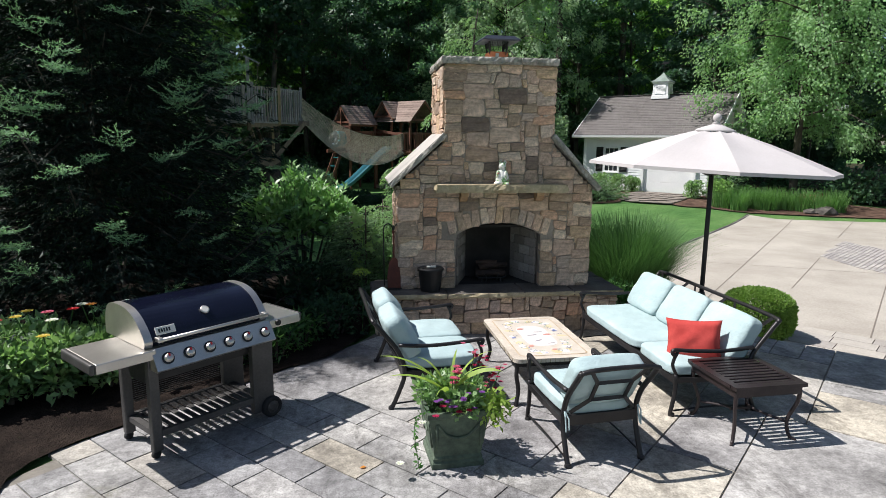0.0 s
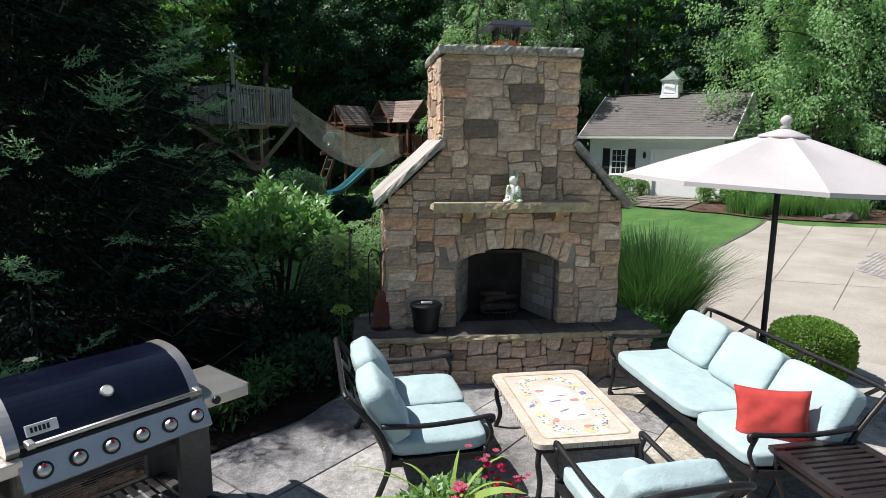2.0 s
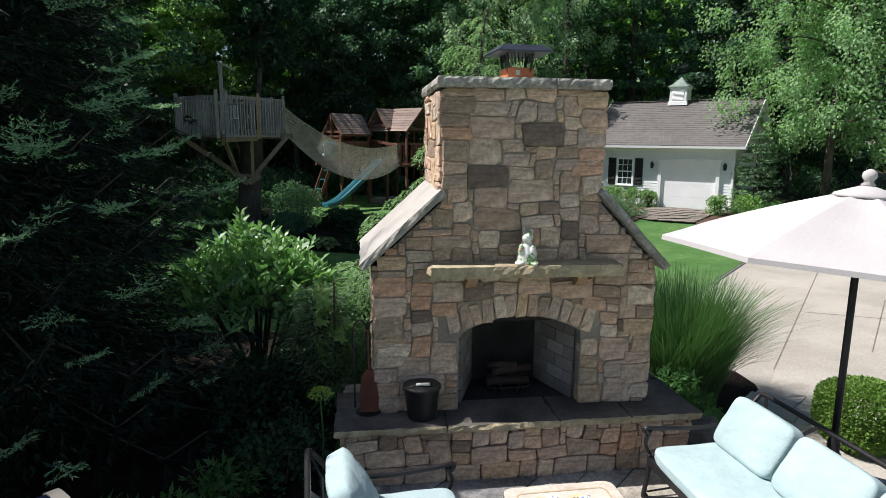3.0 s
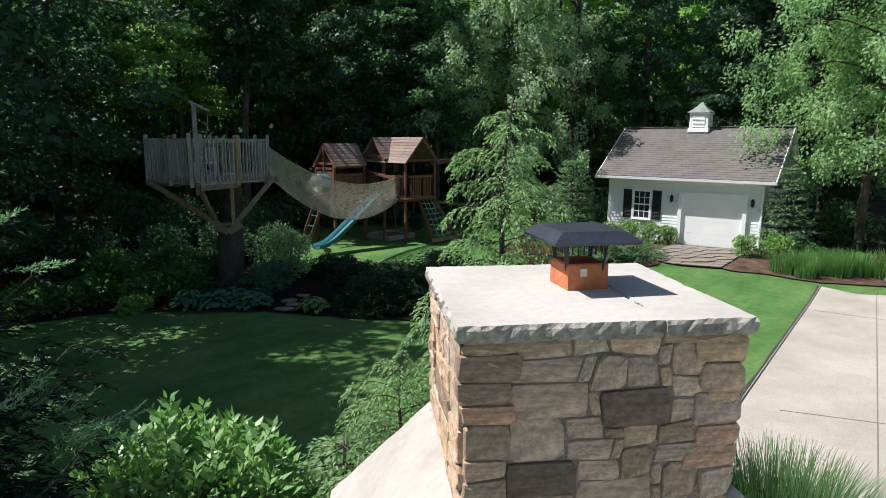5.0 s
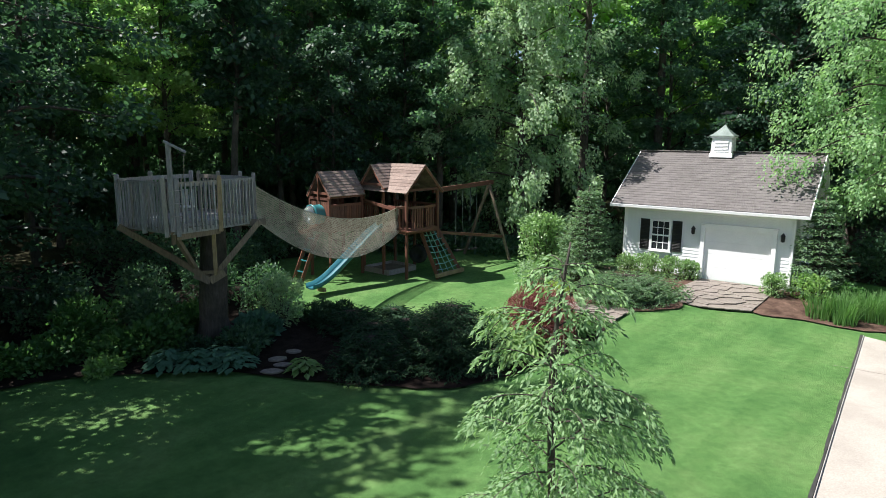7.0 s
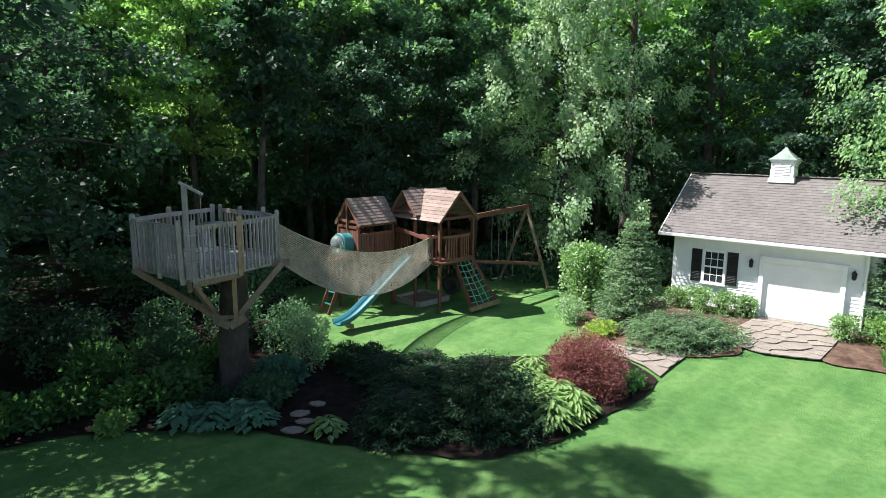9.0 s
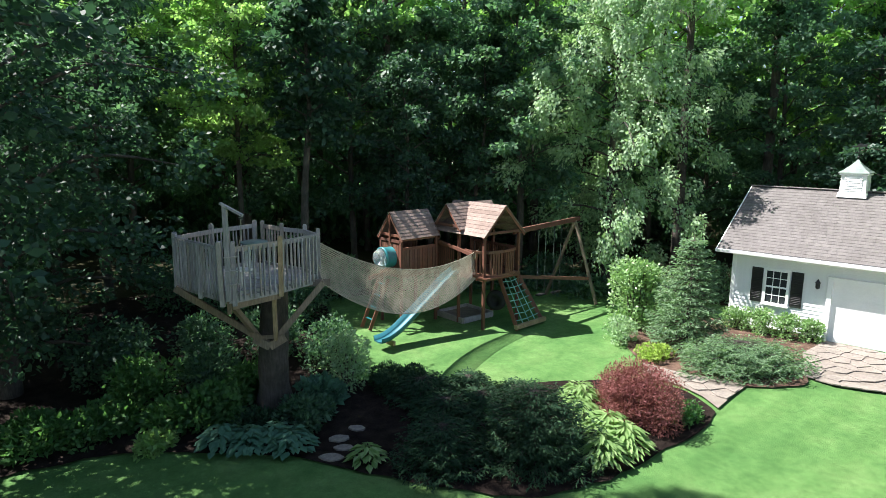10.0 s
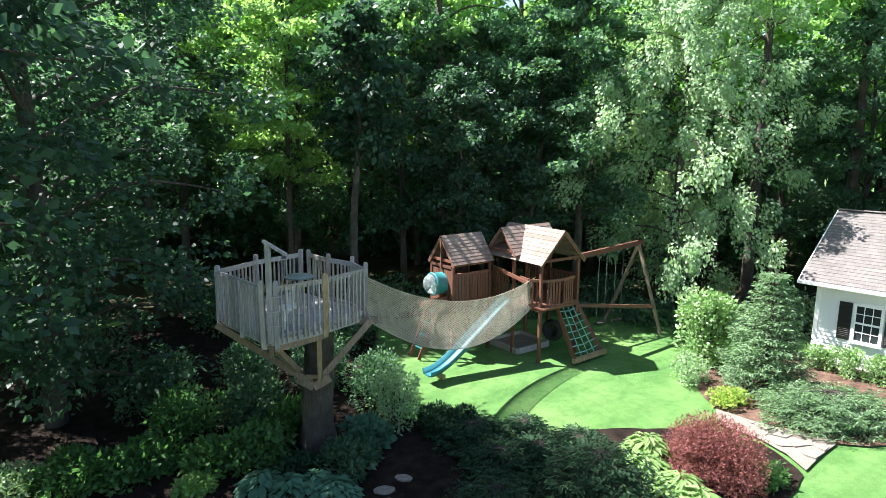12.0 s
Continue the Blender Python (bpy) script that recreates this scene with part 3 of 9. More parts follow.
def smooth_line(pts, n=6):
    """A rounded closed line through pts."""
    out, N = [], len(pts)
    for i in range(N):
        p0, p1, p2, p3 = (Vector(pts[(i + k) % N]) for k in (-1, 0, 1, 2))
        for k in range(n):
            t = k / n
            out.append(tuple(0.5 * ((2 * p1) + (p2 - p0) * t + (2 * p0 - 5 * p1 + 4 * p2 - p3) * t * t + (3 * p1 - p0 - 3 * p2 + p3) * t ** 3)))
    return out


def spline(pts, n=8):
    """A rounded open line through pts in space."""
    out, N = [], len(pts)
    for i in range(N - 1):
        p0, p1, p2, p3 = (Vector(pts[min(max(i + k, 0), N - 1)]) for k in (-1, 0, 1, 2))
        for k in range(n):
            t = k / n
            out.append(0.5 * ((2 * p1) + (p2 - p0) * t + (2 * p0 - 5 * p1 + 4 * p2 - p3) * t * t + (3 * p1 - p0 - 3 * p2 + p3) * t ** 3))
    out.append(Vector(pts[-1]))
    return out


def inside(poly, x, y):
    hit = False
    for i, a in enumerate(poly):
        b = poly[i - 1]
        if (a[1] > y) != (b[1] > y) and x < (b[0] - a[0]) * (y - a[1]) / (b[1] - a[1]) + a[0]:
            hit = not hit
    return hit


# ---- ground ----
g = 1.0
xs = sorted(set([-2500, -600, -200, -90, -60] + [i * g for i in range(-45, 61)] + [80, 130, 300, 800, 2500]))
ys = sorted(set([-2500, -600, -150, -60, -35] + [i * g for i in range(-22, 76)] + [90, 130, 300, 800, 2500]))
me = bpy.data.meshes.new("ground")
me.from_pydata([(x, y, land(x, y) - (0.6 if y < 9.0 and 3.0 + abs(7.2 - y) < x < 12 and y > -9 else 0.03)) for y in ys for x in xs], [], [(j * len(xs) + i, j * len(xs) + i + 1, (j + 1) * len(xs) + i + 1, (j + 1) * len(xs) + i) for j in range(len(ys) - 1) for i in range(len(xs) - 1)])
tagged(part_of("ground", me, "lawn", None, "", True), "mown green lawn sloping down behind the patio", "lawn", "", "structure")

DRIVE = [(4.55, 6.95), (4.3, 7.5), (4.6, 8.8), (5.3, 12.0), (6.3, 13.55), (7.87, 15.12), (9.6, 16.84), (12.1, 19.32), (15.29, 22.45), (15.9, 21.6), (19.3, 20.8), (28.0, 19.6), (40.0, 18.0), (40.0, -12.0), (9.2, -12.0), (8.4, 2.6), (5.75, 5.7)]
tagged(sheet("driveway", DRIVE, 0.0, 1.0, "concrete", "", wobble=0.0), "pale tan concrete driveway with scored joints", "driveway")
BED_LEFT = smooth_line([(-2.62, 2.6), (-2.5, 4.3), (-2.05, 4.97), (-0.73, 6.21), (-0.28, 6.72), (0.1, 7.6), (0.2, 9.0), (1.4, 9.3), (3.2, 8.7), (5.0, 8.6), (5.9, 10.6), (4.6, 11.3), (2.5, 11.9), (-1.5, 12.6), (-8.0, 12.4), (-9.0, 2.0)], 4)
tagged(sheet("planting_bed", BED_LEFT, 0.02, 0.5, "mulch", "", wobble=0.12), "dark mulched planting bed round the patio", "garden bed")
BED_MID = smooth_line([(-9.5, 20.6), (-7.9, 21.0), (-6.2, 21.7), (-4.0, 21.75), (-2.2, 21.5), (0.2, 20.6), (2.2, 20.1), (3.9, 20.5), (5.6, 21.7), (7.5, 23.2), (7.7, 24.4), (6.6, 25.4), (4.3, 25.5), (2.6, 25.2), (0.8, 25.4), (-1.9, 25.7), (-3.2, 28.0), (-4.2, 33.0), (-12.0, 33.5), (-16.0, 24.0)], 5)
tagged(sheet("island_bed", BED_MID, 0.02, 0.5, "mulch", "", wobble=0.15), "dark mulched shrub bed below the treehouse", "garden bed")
BED_SHED = smooth_line([(7.0, 26.5), (8.45, 25.62), (9.32, 25.0), (10.53, 24.94), (11.23, 25.43), (12.05, 27.12), (13.42, 28.24), (11.2, 30.9), (8.0, 29.8), (6.9, 28.19)], 4)
tagged(sheet("shed_bed", BED_SHED, 0.02, 0.5, "chips", "", wobble=0.1), "brown bark mulch bed along the shed", "garden bed")
BED_IRIS = smooth_line([(13.09, 24.43), (14.29, 25.52), (15.38, 26.43), (16.41, 26.21), (21.54, 23.94), (23.29, 21.85), (20.52, 21.49), (17.25, 22.29), (15.55, 22.79), (14.3, 23.69)], 4)
tagged(sheet("drive_bed", BED_IRIS, 0.02, 0.5, "chips", "", wobble=0.1), "brown bark mulch bed beside the driveway", "garden bed")
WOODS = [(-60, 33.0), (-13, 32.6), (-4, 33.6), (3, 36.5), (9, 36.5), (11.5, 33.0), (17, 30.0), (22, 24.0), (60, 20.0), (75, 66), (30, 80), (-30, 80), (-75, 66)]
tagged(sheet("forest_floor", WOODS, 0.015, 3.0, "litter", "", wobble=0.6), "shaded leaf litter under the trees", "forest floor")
PATH = [(6.9, 26.59), (7.72, 25.9), (8.5, 25.53), (9.15, 25.16), (9.2, 24.95), (8.62, 24.47), (7.96, 23.85), (7.82, 24.48), (7.48, 25.09), (6.7, 25.81)]
APRON = [(12.05, 27.12), (13.47, 28.24), (15.28, 26.47), (14.29, 25.52), (13.05, 24.48), (12.39, 24.68), (11.64, 24.97), (11.17, 25.52)]

# ---- fireplace ----
FY = 7.50
rng = random.Random(4)


def ashlar(ok, x0, x1, z0, z1, cell, sizes, r):
    """Random coursed stones (x, z, w, h) over the cells for which ok(x, z) holds."""
    nx, nz = int(round((x1 - x0) / cell)), int(round((z1 - z0) / cell))
    free = {(i, j) for i in range(nx) for j in range(nz) if ok(x0 + (i + 0.5) * cell, z0 + (j + 0.5) * cell)}
    out = []
    for j in range(nz):
        for i in range(nx):
            if (i, j) not in free:
                continue
            cand = sizes[:]
            r.shuffle(cand)
            for w, h in cand + [(2, 1), (1, 2), (1, 1)]:
                cells = {(i + a, j + b) for a in range(w) for b in range(h)}
                if cells <= free:
                    free -= cells
                    out.append((x0 + (i + w / 2) * cell, z0 + (j + h / 2) * cell, w * cell, h * cell))
                    break
    return out


def warp(u, z):
    """Bends the straight courses, so that neighbouring stones share uneven joints."""
    return (0.034 * noise.noise(Vector((u * 3.1, z * 4.6, 0.3))) + 0.014 * noise.noise(Vector((u * 9, z * 11, 4.3))), 0.036 * noise.noise(Vector((u * 3.4, z * 3.4, 7.7))) + 0.014 * noise.noise(Vector((u * 10, z * 9, 1.1))))


def stone(w, h, deep, u, z, flip, r, material):
    """A hewn stone: an uneven outline with knocked-off corners, a rough face towards -y."""
    bm = bmesh.new()
    g = 0.0028
    base = []
    for sx, sz, order in ((-1, -1, 0), (1, -1, 1), (1, 1, 0), (-1, 1, 1)):
        c1, c2 = (min(w, h) * r.choice((0.05, 0.09, 0.14, 0.24)) for _ in range(2))
        two = [(sx * (w / 2 - g), sz * (h / 2 - g - c1)), (sx * (w / 2 - g - c2), sz * (h / 2 - g))]
        base += two if order == 0 else two[::-1]
    out = []
    for a, b in base:
        du, dz = warp(u + a, z + b)
        out.append((flip * (a + du) + r.uniform(-0.004, 0.004), b + dz + r.uniform(-0.004, 0.004)))
    if flip < 0:
        out.reverse()
    cx, cz = sum(p[0] for p in out) / 8, sum(p[1] for p in out) / 8
    rings = []
    for y, inset in ((deep * 0.5, 0.0), (-deep * 0.40, 0.0), (-deep * 0.5, 0.007)):
        row = []
        for a, b in out:
            L = math.hypot(a - cx, b - cz)
            k = 1 - min(0.5, inset / L)
            row.append(bm.verts.new((cx + (a - cx) * k, y + (r.uniform(-0.006, 0.006) if y < 0 else 0), cz + (b - cz) * k)))
        rings.append(row)
    for a, b in zip(rings, rings[1:]):
        for i in range(8):
            bm.faces.new((a[i], a[(i + 1) % 8], b[(i + 1) % 8], b[i]))
    c = bm.verts.new((cx + r.uniform(-0.2, 0.2) * w, -deep * 0.5 - r.uniform(0.0, 0.012), cz + r.uniform(-0.2, 0.2) * h))
    for i in range(8):
        bm.faces.new((rings[-1][i], rings[-1][(i + 1) % 8], c))
    bmesh.ops.recalc_face_normals(bm, faces=bm.faces[:])
    return part("stone", bm, material)


DARK = ((2.19, 3.03), (1.55, 2.08), (1.75, 2.83), (0.85, 1.40), (1.45, 2.6), (2.10, 2.18), (2.62, 1.30), (1.30, 1.62))


def lay(parent, stones, place, deep, r, flip=1, dark=()):
    for x, z, w, h in stones:
        hit = any(abs(x - a) < w / 2 and abs(z - b) < h / 2 for a, b in dark)
        ob = stone(w, h, deep * r.uniform(0.98, 1.45), x, z, flip, r, "darkstone" if hit or (w * h > 0.035 and r.random() < 0.035) else "stone")
        ob.parent = parent
        ob.matrix_basis = place(x, z)


fireplace = thing("outdoor_fireplace", "tall outdoor fireplace of tan and grey fieldstone with sloped shoulders", "fireplace")
AX0, AX1, ASPR, ACR = 1.16, 2.25, 1.20, 1.36
arc = []
for k in range(13):
    t = k / 12
    arc.append((AX1 + (AX0 - AX1) * t, ASPR + (ACR - ASPR) * math.sin(math.pi * t) ** 0.8))
outline = [(0.47, 0.50), (0.47, 1.86), (1.02, 2.37), (1.02, 3.27), (2.345, 3.27), (2.345, 2.37), (2.875, 1.80), (2.875, 0.50), (AX1, 0.50)] + arc + [(AX0, 0.50)]
part("core", prism(bmesh.new(), outline, FY - 0.011, FY + 0.66), "mortar", fireplace)
part("back_core", prism(bmesh.new(), outline[:8], FY + 0.66, FY + 1.13), "mortar", fireplace)


def arch_z(x):
    t = (x - AX0) / (AX1 - AX0)
    return ASPR + (ACR - ASPR) * math.sin(math.pi * min(1, max(0, t))) ** 0.8


def front_ok(x, z):
    if AX0 - 0.02 < x < AX1 + 0.02 and z < arch_z(x) + 0.0:
        return False
    if AX0 - 0.16 < x < AX1 + 0.16 and ASPR - 0.1 < z < arch_z(x) + 0.2 and z > ASPR - 0.05:
        return False
    if z < 1.80:
        return 0.46 < x < 2.885
    if z < 2.37:
        return 0.47 + 0.55 * max(0, z - 1.86) / 0.51 < x < 2.875 - 0.53 * (z - 1.80) / 0.57
    return 1.01 < x < 2.355


SIZES = [(5, 3), (4, 3), (5, 3), (3, 2), (4, 2), (5, 2), (6, 1), (5, 4), (6, 3), (6, 2), (7, 3), (6, 2), (3, 2), (7, 2), (7, 3), (4, 2), (5, 2), (3, 3)]
lay(fireplace, ashlar(front_ok, 0.46, 2.90, 0.52, 3.28, 0.0575, SIZES, rng), lambda x, z: pose(x, FY + 0.02, z), 0.075, rng, 1, DARK)
# broad quoins on the corners
for x, z0, z1 in ((1.02, 2.46, 3.26), (2.345, 2.42, 3.26), (0.47, 0.54, 1.78), (2.875, 0.54, 1.76)):
    z = z0
    while z < z1 - 0.05:
        h = min(rng.uniform(0.09, 0.20), z1 - z)
        w = rng.uniform(0.16, 0.30)
        e = 1 if x in (1.02, 0.47) else -1
        ob = stone(w, h, rng.uniform(0.085, 0.115), x * 3, z, 1, rng, "stone")
        ob.parent = fireplace
        ob.matrix_basis = pose(x + e * (w / 2 - 0.035), FY + 0.012, z + h / 2)
        z += h
# arch stones
for k in range(13):
    t = (k + 0.5) / 13
    x = AX0 - 0.10 + (AX1 - AX0 + 0.20) * t
    z = arch_z(AX0 + (AX1 - AX0) * t) + 0.095
    ob = stone(0.10, rng.uniform(0.19, 0.23), 0.09, k * 0.7, 0, 1, rng, "stone")
    ob.parent = fireplace
    ob.matrix_basis = pose(x, FY + 0.015, z, 0, (t - 0.5) * 44, 0)
# sides
lay(fireplace, ashlar(lambda y, z: True, FY, FY + 1.13, 0.52, 1.80, 0.0565, SIZES, rng), lambda y, z: pose(0.47, y, z, 0, 0, -90), 0.07, rng, -1)
lay(fireplace, ashlar(lambda y, z: True, FY, FY + 1.13, 2.35, 3.28, 0.0565, SIZES, rng), lambda y, z: pose(1.02, y, z, 0, 0, -90), 0.07, rng, -1)
lay(fireplace, ashlar(lambda y, z: True, FY, FY + 1.13, 2.35, 3.28, 0.0565, SIZES[:6], rng), lambda y, z: pose(2.345, y, z, 0, 0, 90), 0.07, rng)
lay(fireplace, ashlar(lambda y, z: True, FY, FY + 1.13, 0.52, 1.80, 0.0565, SIZES[:6], rng), lambda y, z: pose(2.875, y, z, 0, 0, 90), 0.07, rng)
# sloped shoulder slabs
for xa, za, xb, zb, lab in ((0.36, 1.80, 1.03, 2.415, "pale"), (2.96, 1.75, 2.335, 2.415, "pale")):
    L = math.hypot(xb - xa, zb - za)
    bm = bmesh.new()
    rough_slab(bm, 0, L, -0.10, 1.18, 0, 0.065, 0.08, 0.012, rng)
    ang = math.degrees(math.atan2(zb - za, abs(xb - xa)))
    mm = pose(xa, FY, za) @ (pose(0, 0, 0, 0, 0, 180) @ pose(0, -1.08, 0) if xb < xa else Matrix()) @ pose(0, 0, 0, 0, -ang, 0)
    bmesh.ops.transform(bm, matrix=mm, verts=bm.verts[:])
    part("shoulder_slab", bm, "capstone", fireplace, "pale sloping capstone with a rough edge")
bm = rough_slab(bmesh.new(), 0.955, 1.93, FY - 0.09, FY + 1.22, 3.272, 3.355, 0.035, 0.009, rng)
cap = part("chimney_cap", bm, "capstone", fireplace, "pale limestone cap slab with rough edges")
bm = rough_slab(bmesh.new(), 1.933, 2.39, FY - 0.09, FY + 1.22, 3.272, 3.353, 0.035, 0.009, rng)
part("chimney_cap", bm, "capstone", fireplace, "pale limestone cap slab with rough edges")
# their edge faces get a rougher grain and a darker grey with shade put into it
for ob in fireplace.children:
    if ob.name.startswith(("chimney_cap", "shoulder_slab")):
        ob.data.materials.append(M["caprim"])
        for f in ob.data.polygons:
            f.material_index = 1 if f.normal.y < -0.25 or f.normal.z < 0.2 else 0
# flue with its metal cap
bm = bmesh.new()
lathe(bm, [(0.0, 0.0), (0.168, 0.0), (0.168, 0.15), (0.16, 0.16), (0.135, 0.16), (0.135, 0.05), (0.0, 0.05)], (0, 0, 0), 4)
bmesh.ops.transform(bm, matrix=pose(1.765, 8.13, 3.34, 0, 0, 45 + 6), verts=bm.verts[:])
flue = part("flue", bm, "terracotta", fireplace, "square orange clay flue tile")
bm = bmesh.new()
FX, FYc = 1.765, 8.13
for dx in (-1, 1):
    for dy in (-1, 1):
        beam(bm, (FX + dx * 0.10, FYc + dy * 0.10, 3.46), (FX + dx * 0.125, FYc + dy * 0.125, 3.65), 0.025, 0.012)
for k in range(8):
    o = -0.115 + 0.033 * k
    for c_, d_ in (((o, -0.115), 0), ((o, 0.115), 0), ((-0.115, o), 0), ((0.115, o), 0)):
        beam(bm, (FX + c_[0], FYc + c_[1], 3.55), (FX + c_[0], FYc + c_[1], 3.63), 0.006, 0.006)
part("spark_screen", bm, "blackmetal", flue)
part("clamp", bx((FX - 0.02, FYc - 0.128, 3.455), (0.04, 0.012, 0.045), pose(0, 0, 0)), "steel", flue)
bm = bmesh.new()
a = [bm.verts.new((FX + x, FYc + y, z)) for z, h in ((3.622, 0.243), (3.636, 0.247), (3.688, 0.18)) for x, y in ((-h, -h), (h, -h), (h, h), (-h, h))]
for r_ in (0, 4):
    for i in range(4):
        bm.faces.new((a[r_ + i], a[r_ + (i + 1) % 4], a[r_ + 4 + (i + 1) % 4], a[r_ + 4 + i]))
bm.faces.new(a[3::-1])
bm.faces.new(a[8:12])
bmesh.ops.rotate(bm, cent=(FX, FYc, 3.6), matrix=Matrix.Rotation(radians(4), 3, "Z"), verts=bm.verts[:])
part("flue_cover", bm, "darkmetalcap", flue, "dark painted sheet metal cover")
# mantel
bm = rough_slab(bmesh.new(), 0.88, 2.50, FY - 0.27, FY + 0.0, 1.752, 1.85, 0.035, 0.016, rng)
part("mantel_shelf", bm, "mantelstone", fireplace, "rough-edged sandstone mantel shelf")
for x in (1.24, 2.19):
    bm = bmesh.new()
    prism(bm, [(0.04, 0), (0.04, 0.125), (-0.17, 0.125), (-0.165, 0.075), (-0.10, 0.02), (-0.03, 0.0)], -0.045, 0.045, pose(0, 0, 0, 0, 0, 90))
    bmesh.ops.transform(bm, matrix=pose(x, FY + 0.0, 1.626), verts=bm.verts[:])
    bmesh.ops.recalc_face_normals(bm, faces=bm.faces[:])
    part("corbel", bm, "corbelstone", fireplace, "rough tan stone bracket")
# firebox lining
for c_, s_ in ((((AX0 + AX1) / 2, FY + 0.64, 0.95), (AX1 - AX0 - 0.02, 0.03, 0.86)), ((AX0 + 0.012, FY + 0.38, 0.88), (0.022, 0.5, 0.74)), ((AX1 - 0.004, FY + 0.40, 0.88), (0.012, 0.46, 0.74)), (((AX0 + AX1) / 2, FY + 0.36, 1.30), (0.72, 0.54, 0.03))):
    part("firebox_lining", bx(c_, s_), "soot", fireplace)
for e in (-1, 1):
    part("firebox_lining", bx((0, 0, 0), (0.30, 0.54, 0.02), pose((AX0 + AX1) / 2 + e * 0.42, FY + 0.36, 1.262, 0, e * 20, 0)), "soot", fireplace)
part("firebox_floor", bx(((AX0 + AX1) / 2, FY + 0.40, 0.516), (AX1 - AX0 - 0.03, 0.5, 0.03)), "soot", fireplace)
bk = bpy.data.meshes.new("firebrick")
bm = bx((0, 0, 0), (1, 1, 1), None, 0.06)
bm.to_mesh(bk)
bm.free()
bk.materials.append(M["firebrick"])
SPLAY = 0.36
for e, x0 in ((-1, AX1 - 0.025), (1, AX0 + 0.025)):
    for row in range(6):
        d, L = 0.0, (0.115 if row % 2 else 0.23)
        while d < 0.5:
            L = min(L, 0.56 - d)
            y = FY + 0.09 + d + L / 2
            ob = new("firebrick", bk)
            ob.parent = fireplace
            ob.matrix_basis = pose(x0 + e * SPLAY * (y - FY - 0.09), y, 0.592 + row * 0.119, 0, 0, -e * math.degrees(math.atan(SPLAY))) @ Matrix.Diagonal((0.03, L * 1.05 - 0.006, 0.114, 1))
            d, L = d + L, 0.23
# hearth
part("hearth_core", bx((1.68, FY + 0.27, 0.235), (3.01, 1.04, 0.465)), "mortar", fireplace)
HS = [(5, 3), (4, 2), (6, 3), (3, 2), (5, 2), (4, 4), (7, 3), (3, 3)]
lay(fireplace, ashlar(lambda x, z: True, 0.19, 3.18, 0.0, 0.468, 0.052, HS, rng), lambda x, z: pose(x, FY - 0.245, z), 0.08, rng)
lay(fireplace, ashlar(lambda x, z: True, FY - 0.22, FY + 0.76, 0.0, 0.468, 0.052, HS, rng), lambda y, z: pose(3.18, y, z, 0, 0, 90), 0.07, rng)
lay(fireplace, ashlar(lambda x, z: True, FY - 0.22, FY + 0.76, 0.0, 0.468, 0.052, HS, rng), lambda y, z: pose(0.19, y, z, 0, 0, -90), 0.07, rng, -1)
xs_ = [0.09, 1.02, 1.98, 2.62, 3.27]
for a_, b_ in zip(xs_, xs_[1:]):
    part("hearth_slab", rough_slab(bmesh.new(), a_ + 0.003, b_ - 0.003, FY - 0.35, FY + 0.45, 0.47, 0.53, 0.05, 0.012, rng), "hearthstone", fireplace).data.materials.append(M["mantelstone"])
# the hewn front rim of each hearth slab is pale, a lit ledge put into colour; its sooty top is darkened for shade too
for ob in fireplace.children:
    if ob.name.startswith("hearth_slab"):
        for f in ob.data.polygons:
            f.material_index = 1 if f.normal.y < -0.3 else 0
part("hearth_slab", rough_slab(bmesh.new(), 2.93, 3.26, FY + 0.46, FY + 0.78, 0.47, 0.53, 0.06, 0.016, rng), "hearthstone", fireplace)

# ---- shed ----
SH = pose(11.37, 30.61, 0.0, 0, 0, -44.8)
shed = thing("garden_shed", "white clapboard garden shed with grey shingled gable roof", "shed", SH)
SW, SD, OV = 6.13, 5.30, 0.46
EV, EZ, PITCH = -0.48, 2.72, 0.654
RIDGE = EZ + PITCH * (SD / 2 - EV)
roof_z = lambda v: EZ + PITCH * (min(v, SD - v) - EV)
bm = bmesh.new()
prism(bm, [(0, -0.2), (0, roof_z(0) - 0.12), (SD / 2, RIDGE - 0.12), (SD, roof_z(0) - 0.12), (SD, -0.2)], 0, -SW, pose(0, 0, 0, 0, 0, 90))
part("wall_body", bm, "siding", shed)
WX0, WX1, WZ0, WZ1 = 0.67, 2.29, 0.94, 2.12
DX0, DX1, DTOP = 3.01, 5.59, 2.10


def boards(x0, x1, z0, z1, face):
    n = int((z1 - z0) / 0.125)
    for k in range(n):
        bm = bmesh.new()
        prism(bm, [(0, 0), (0.022, 0), (0.004, 0.125), (0, 0.125)], 0, 1)
        ob = part("clapboard", bm, "siding", shed)
        ob.matrix_basis = face(x0, z0 + k * 0.125) @ Matrix.Diagonal((1, x1 - x0, 1, 1))


front = lambda x, z: pose(x, 0.0, z, 0, 0, -90)
boards(0.10, WX0, 0.05, 2.56, front)
boards(WX1, DX0, 0.05, 2.56, front)
boards(WX0, WX1, 0.05, WZ0 - 0.01, front)
boards(WX0, WX1, WZ1 + 0.01, 2.56, front)
boards(DX1, SW - 0.1, 0.05, 2.56, front)
boards(DX0, DX1, DTOP + 0.01, 2.56, front)
gable = lambda y, z: pose(0.0, y, z, 0, 0, 180)
for k in range(30):
    z = 0.05 + k * 0.125
    y0 = 0.10 if z < roof_z(0) - 0.3 else (z + 0.28 - EZ) / PITCH + EV
    if SD - 2 * y0 < 0.3:
        break
    bm = bmesh.new()
    prism(bm, [(0, 0), (0.022, 0), (0.004, 0.125), (0, 0.125)], 0, 1)
    part("clapboard", bm, "siding", shed).matrix_basis = pose(0.0, SD - y0, z, 0, 0, 180) @ Matrix.Diagonal((1, SD - 2 * y0, 1, 1))
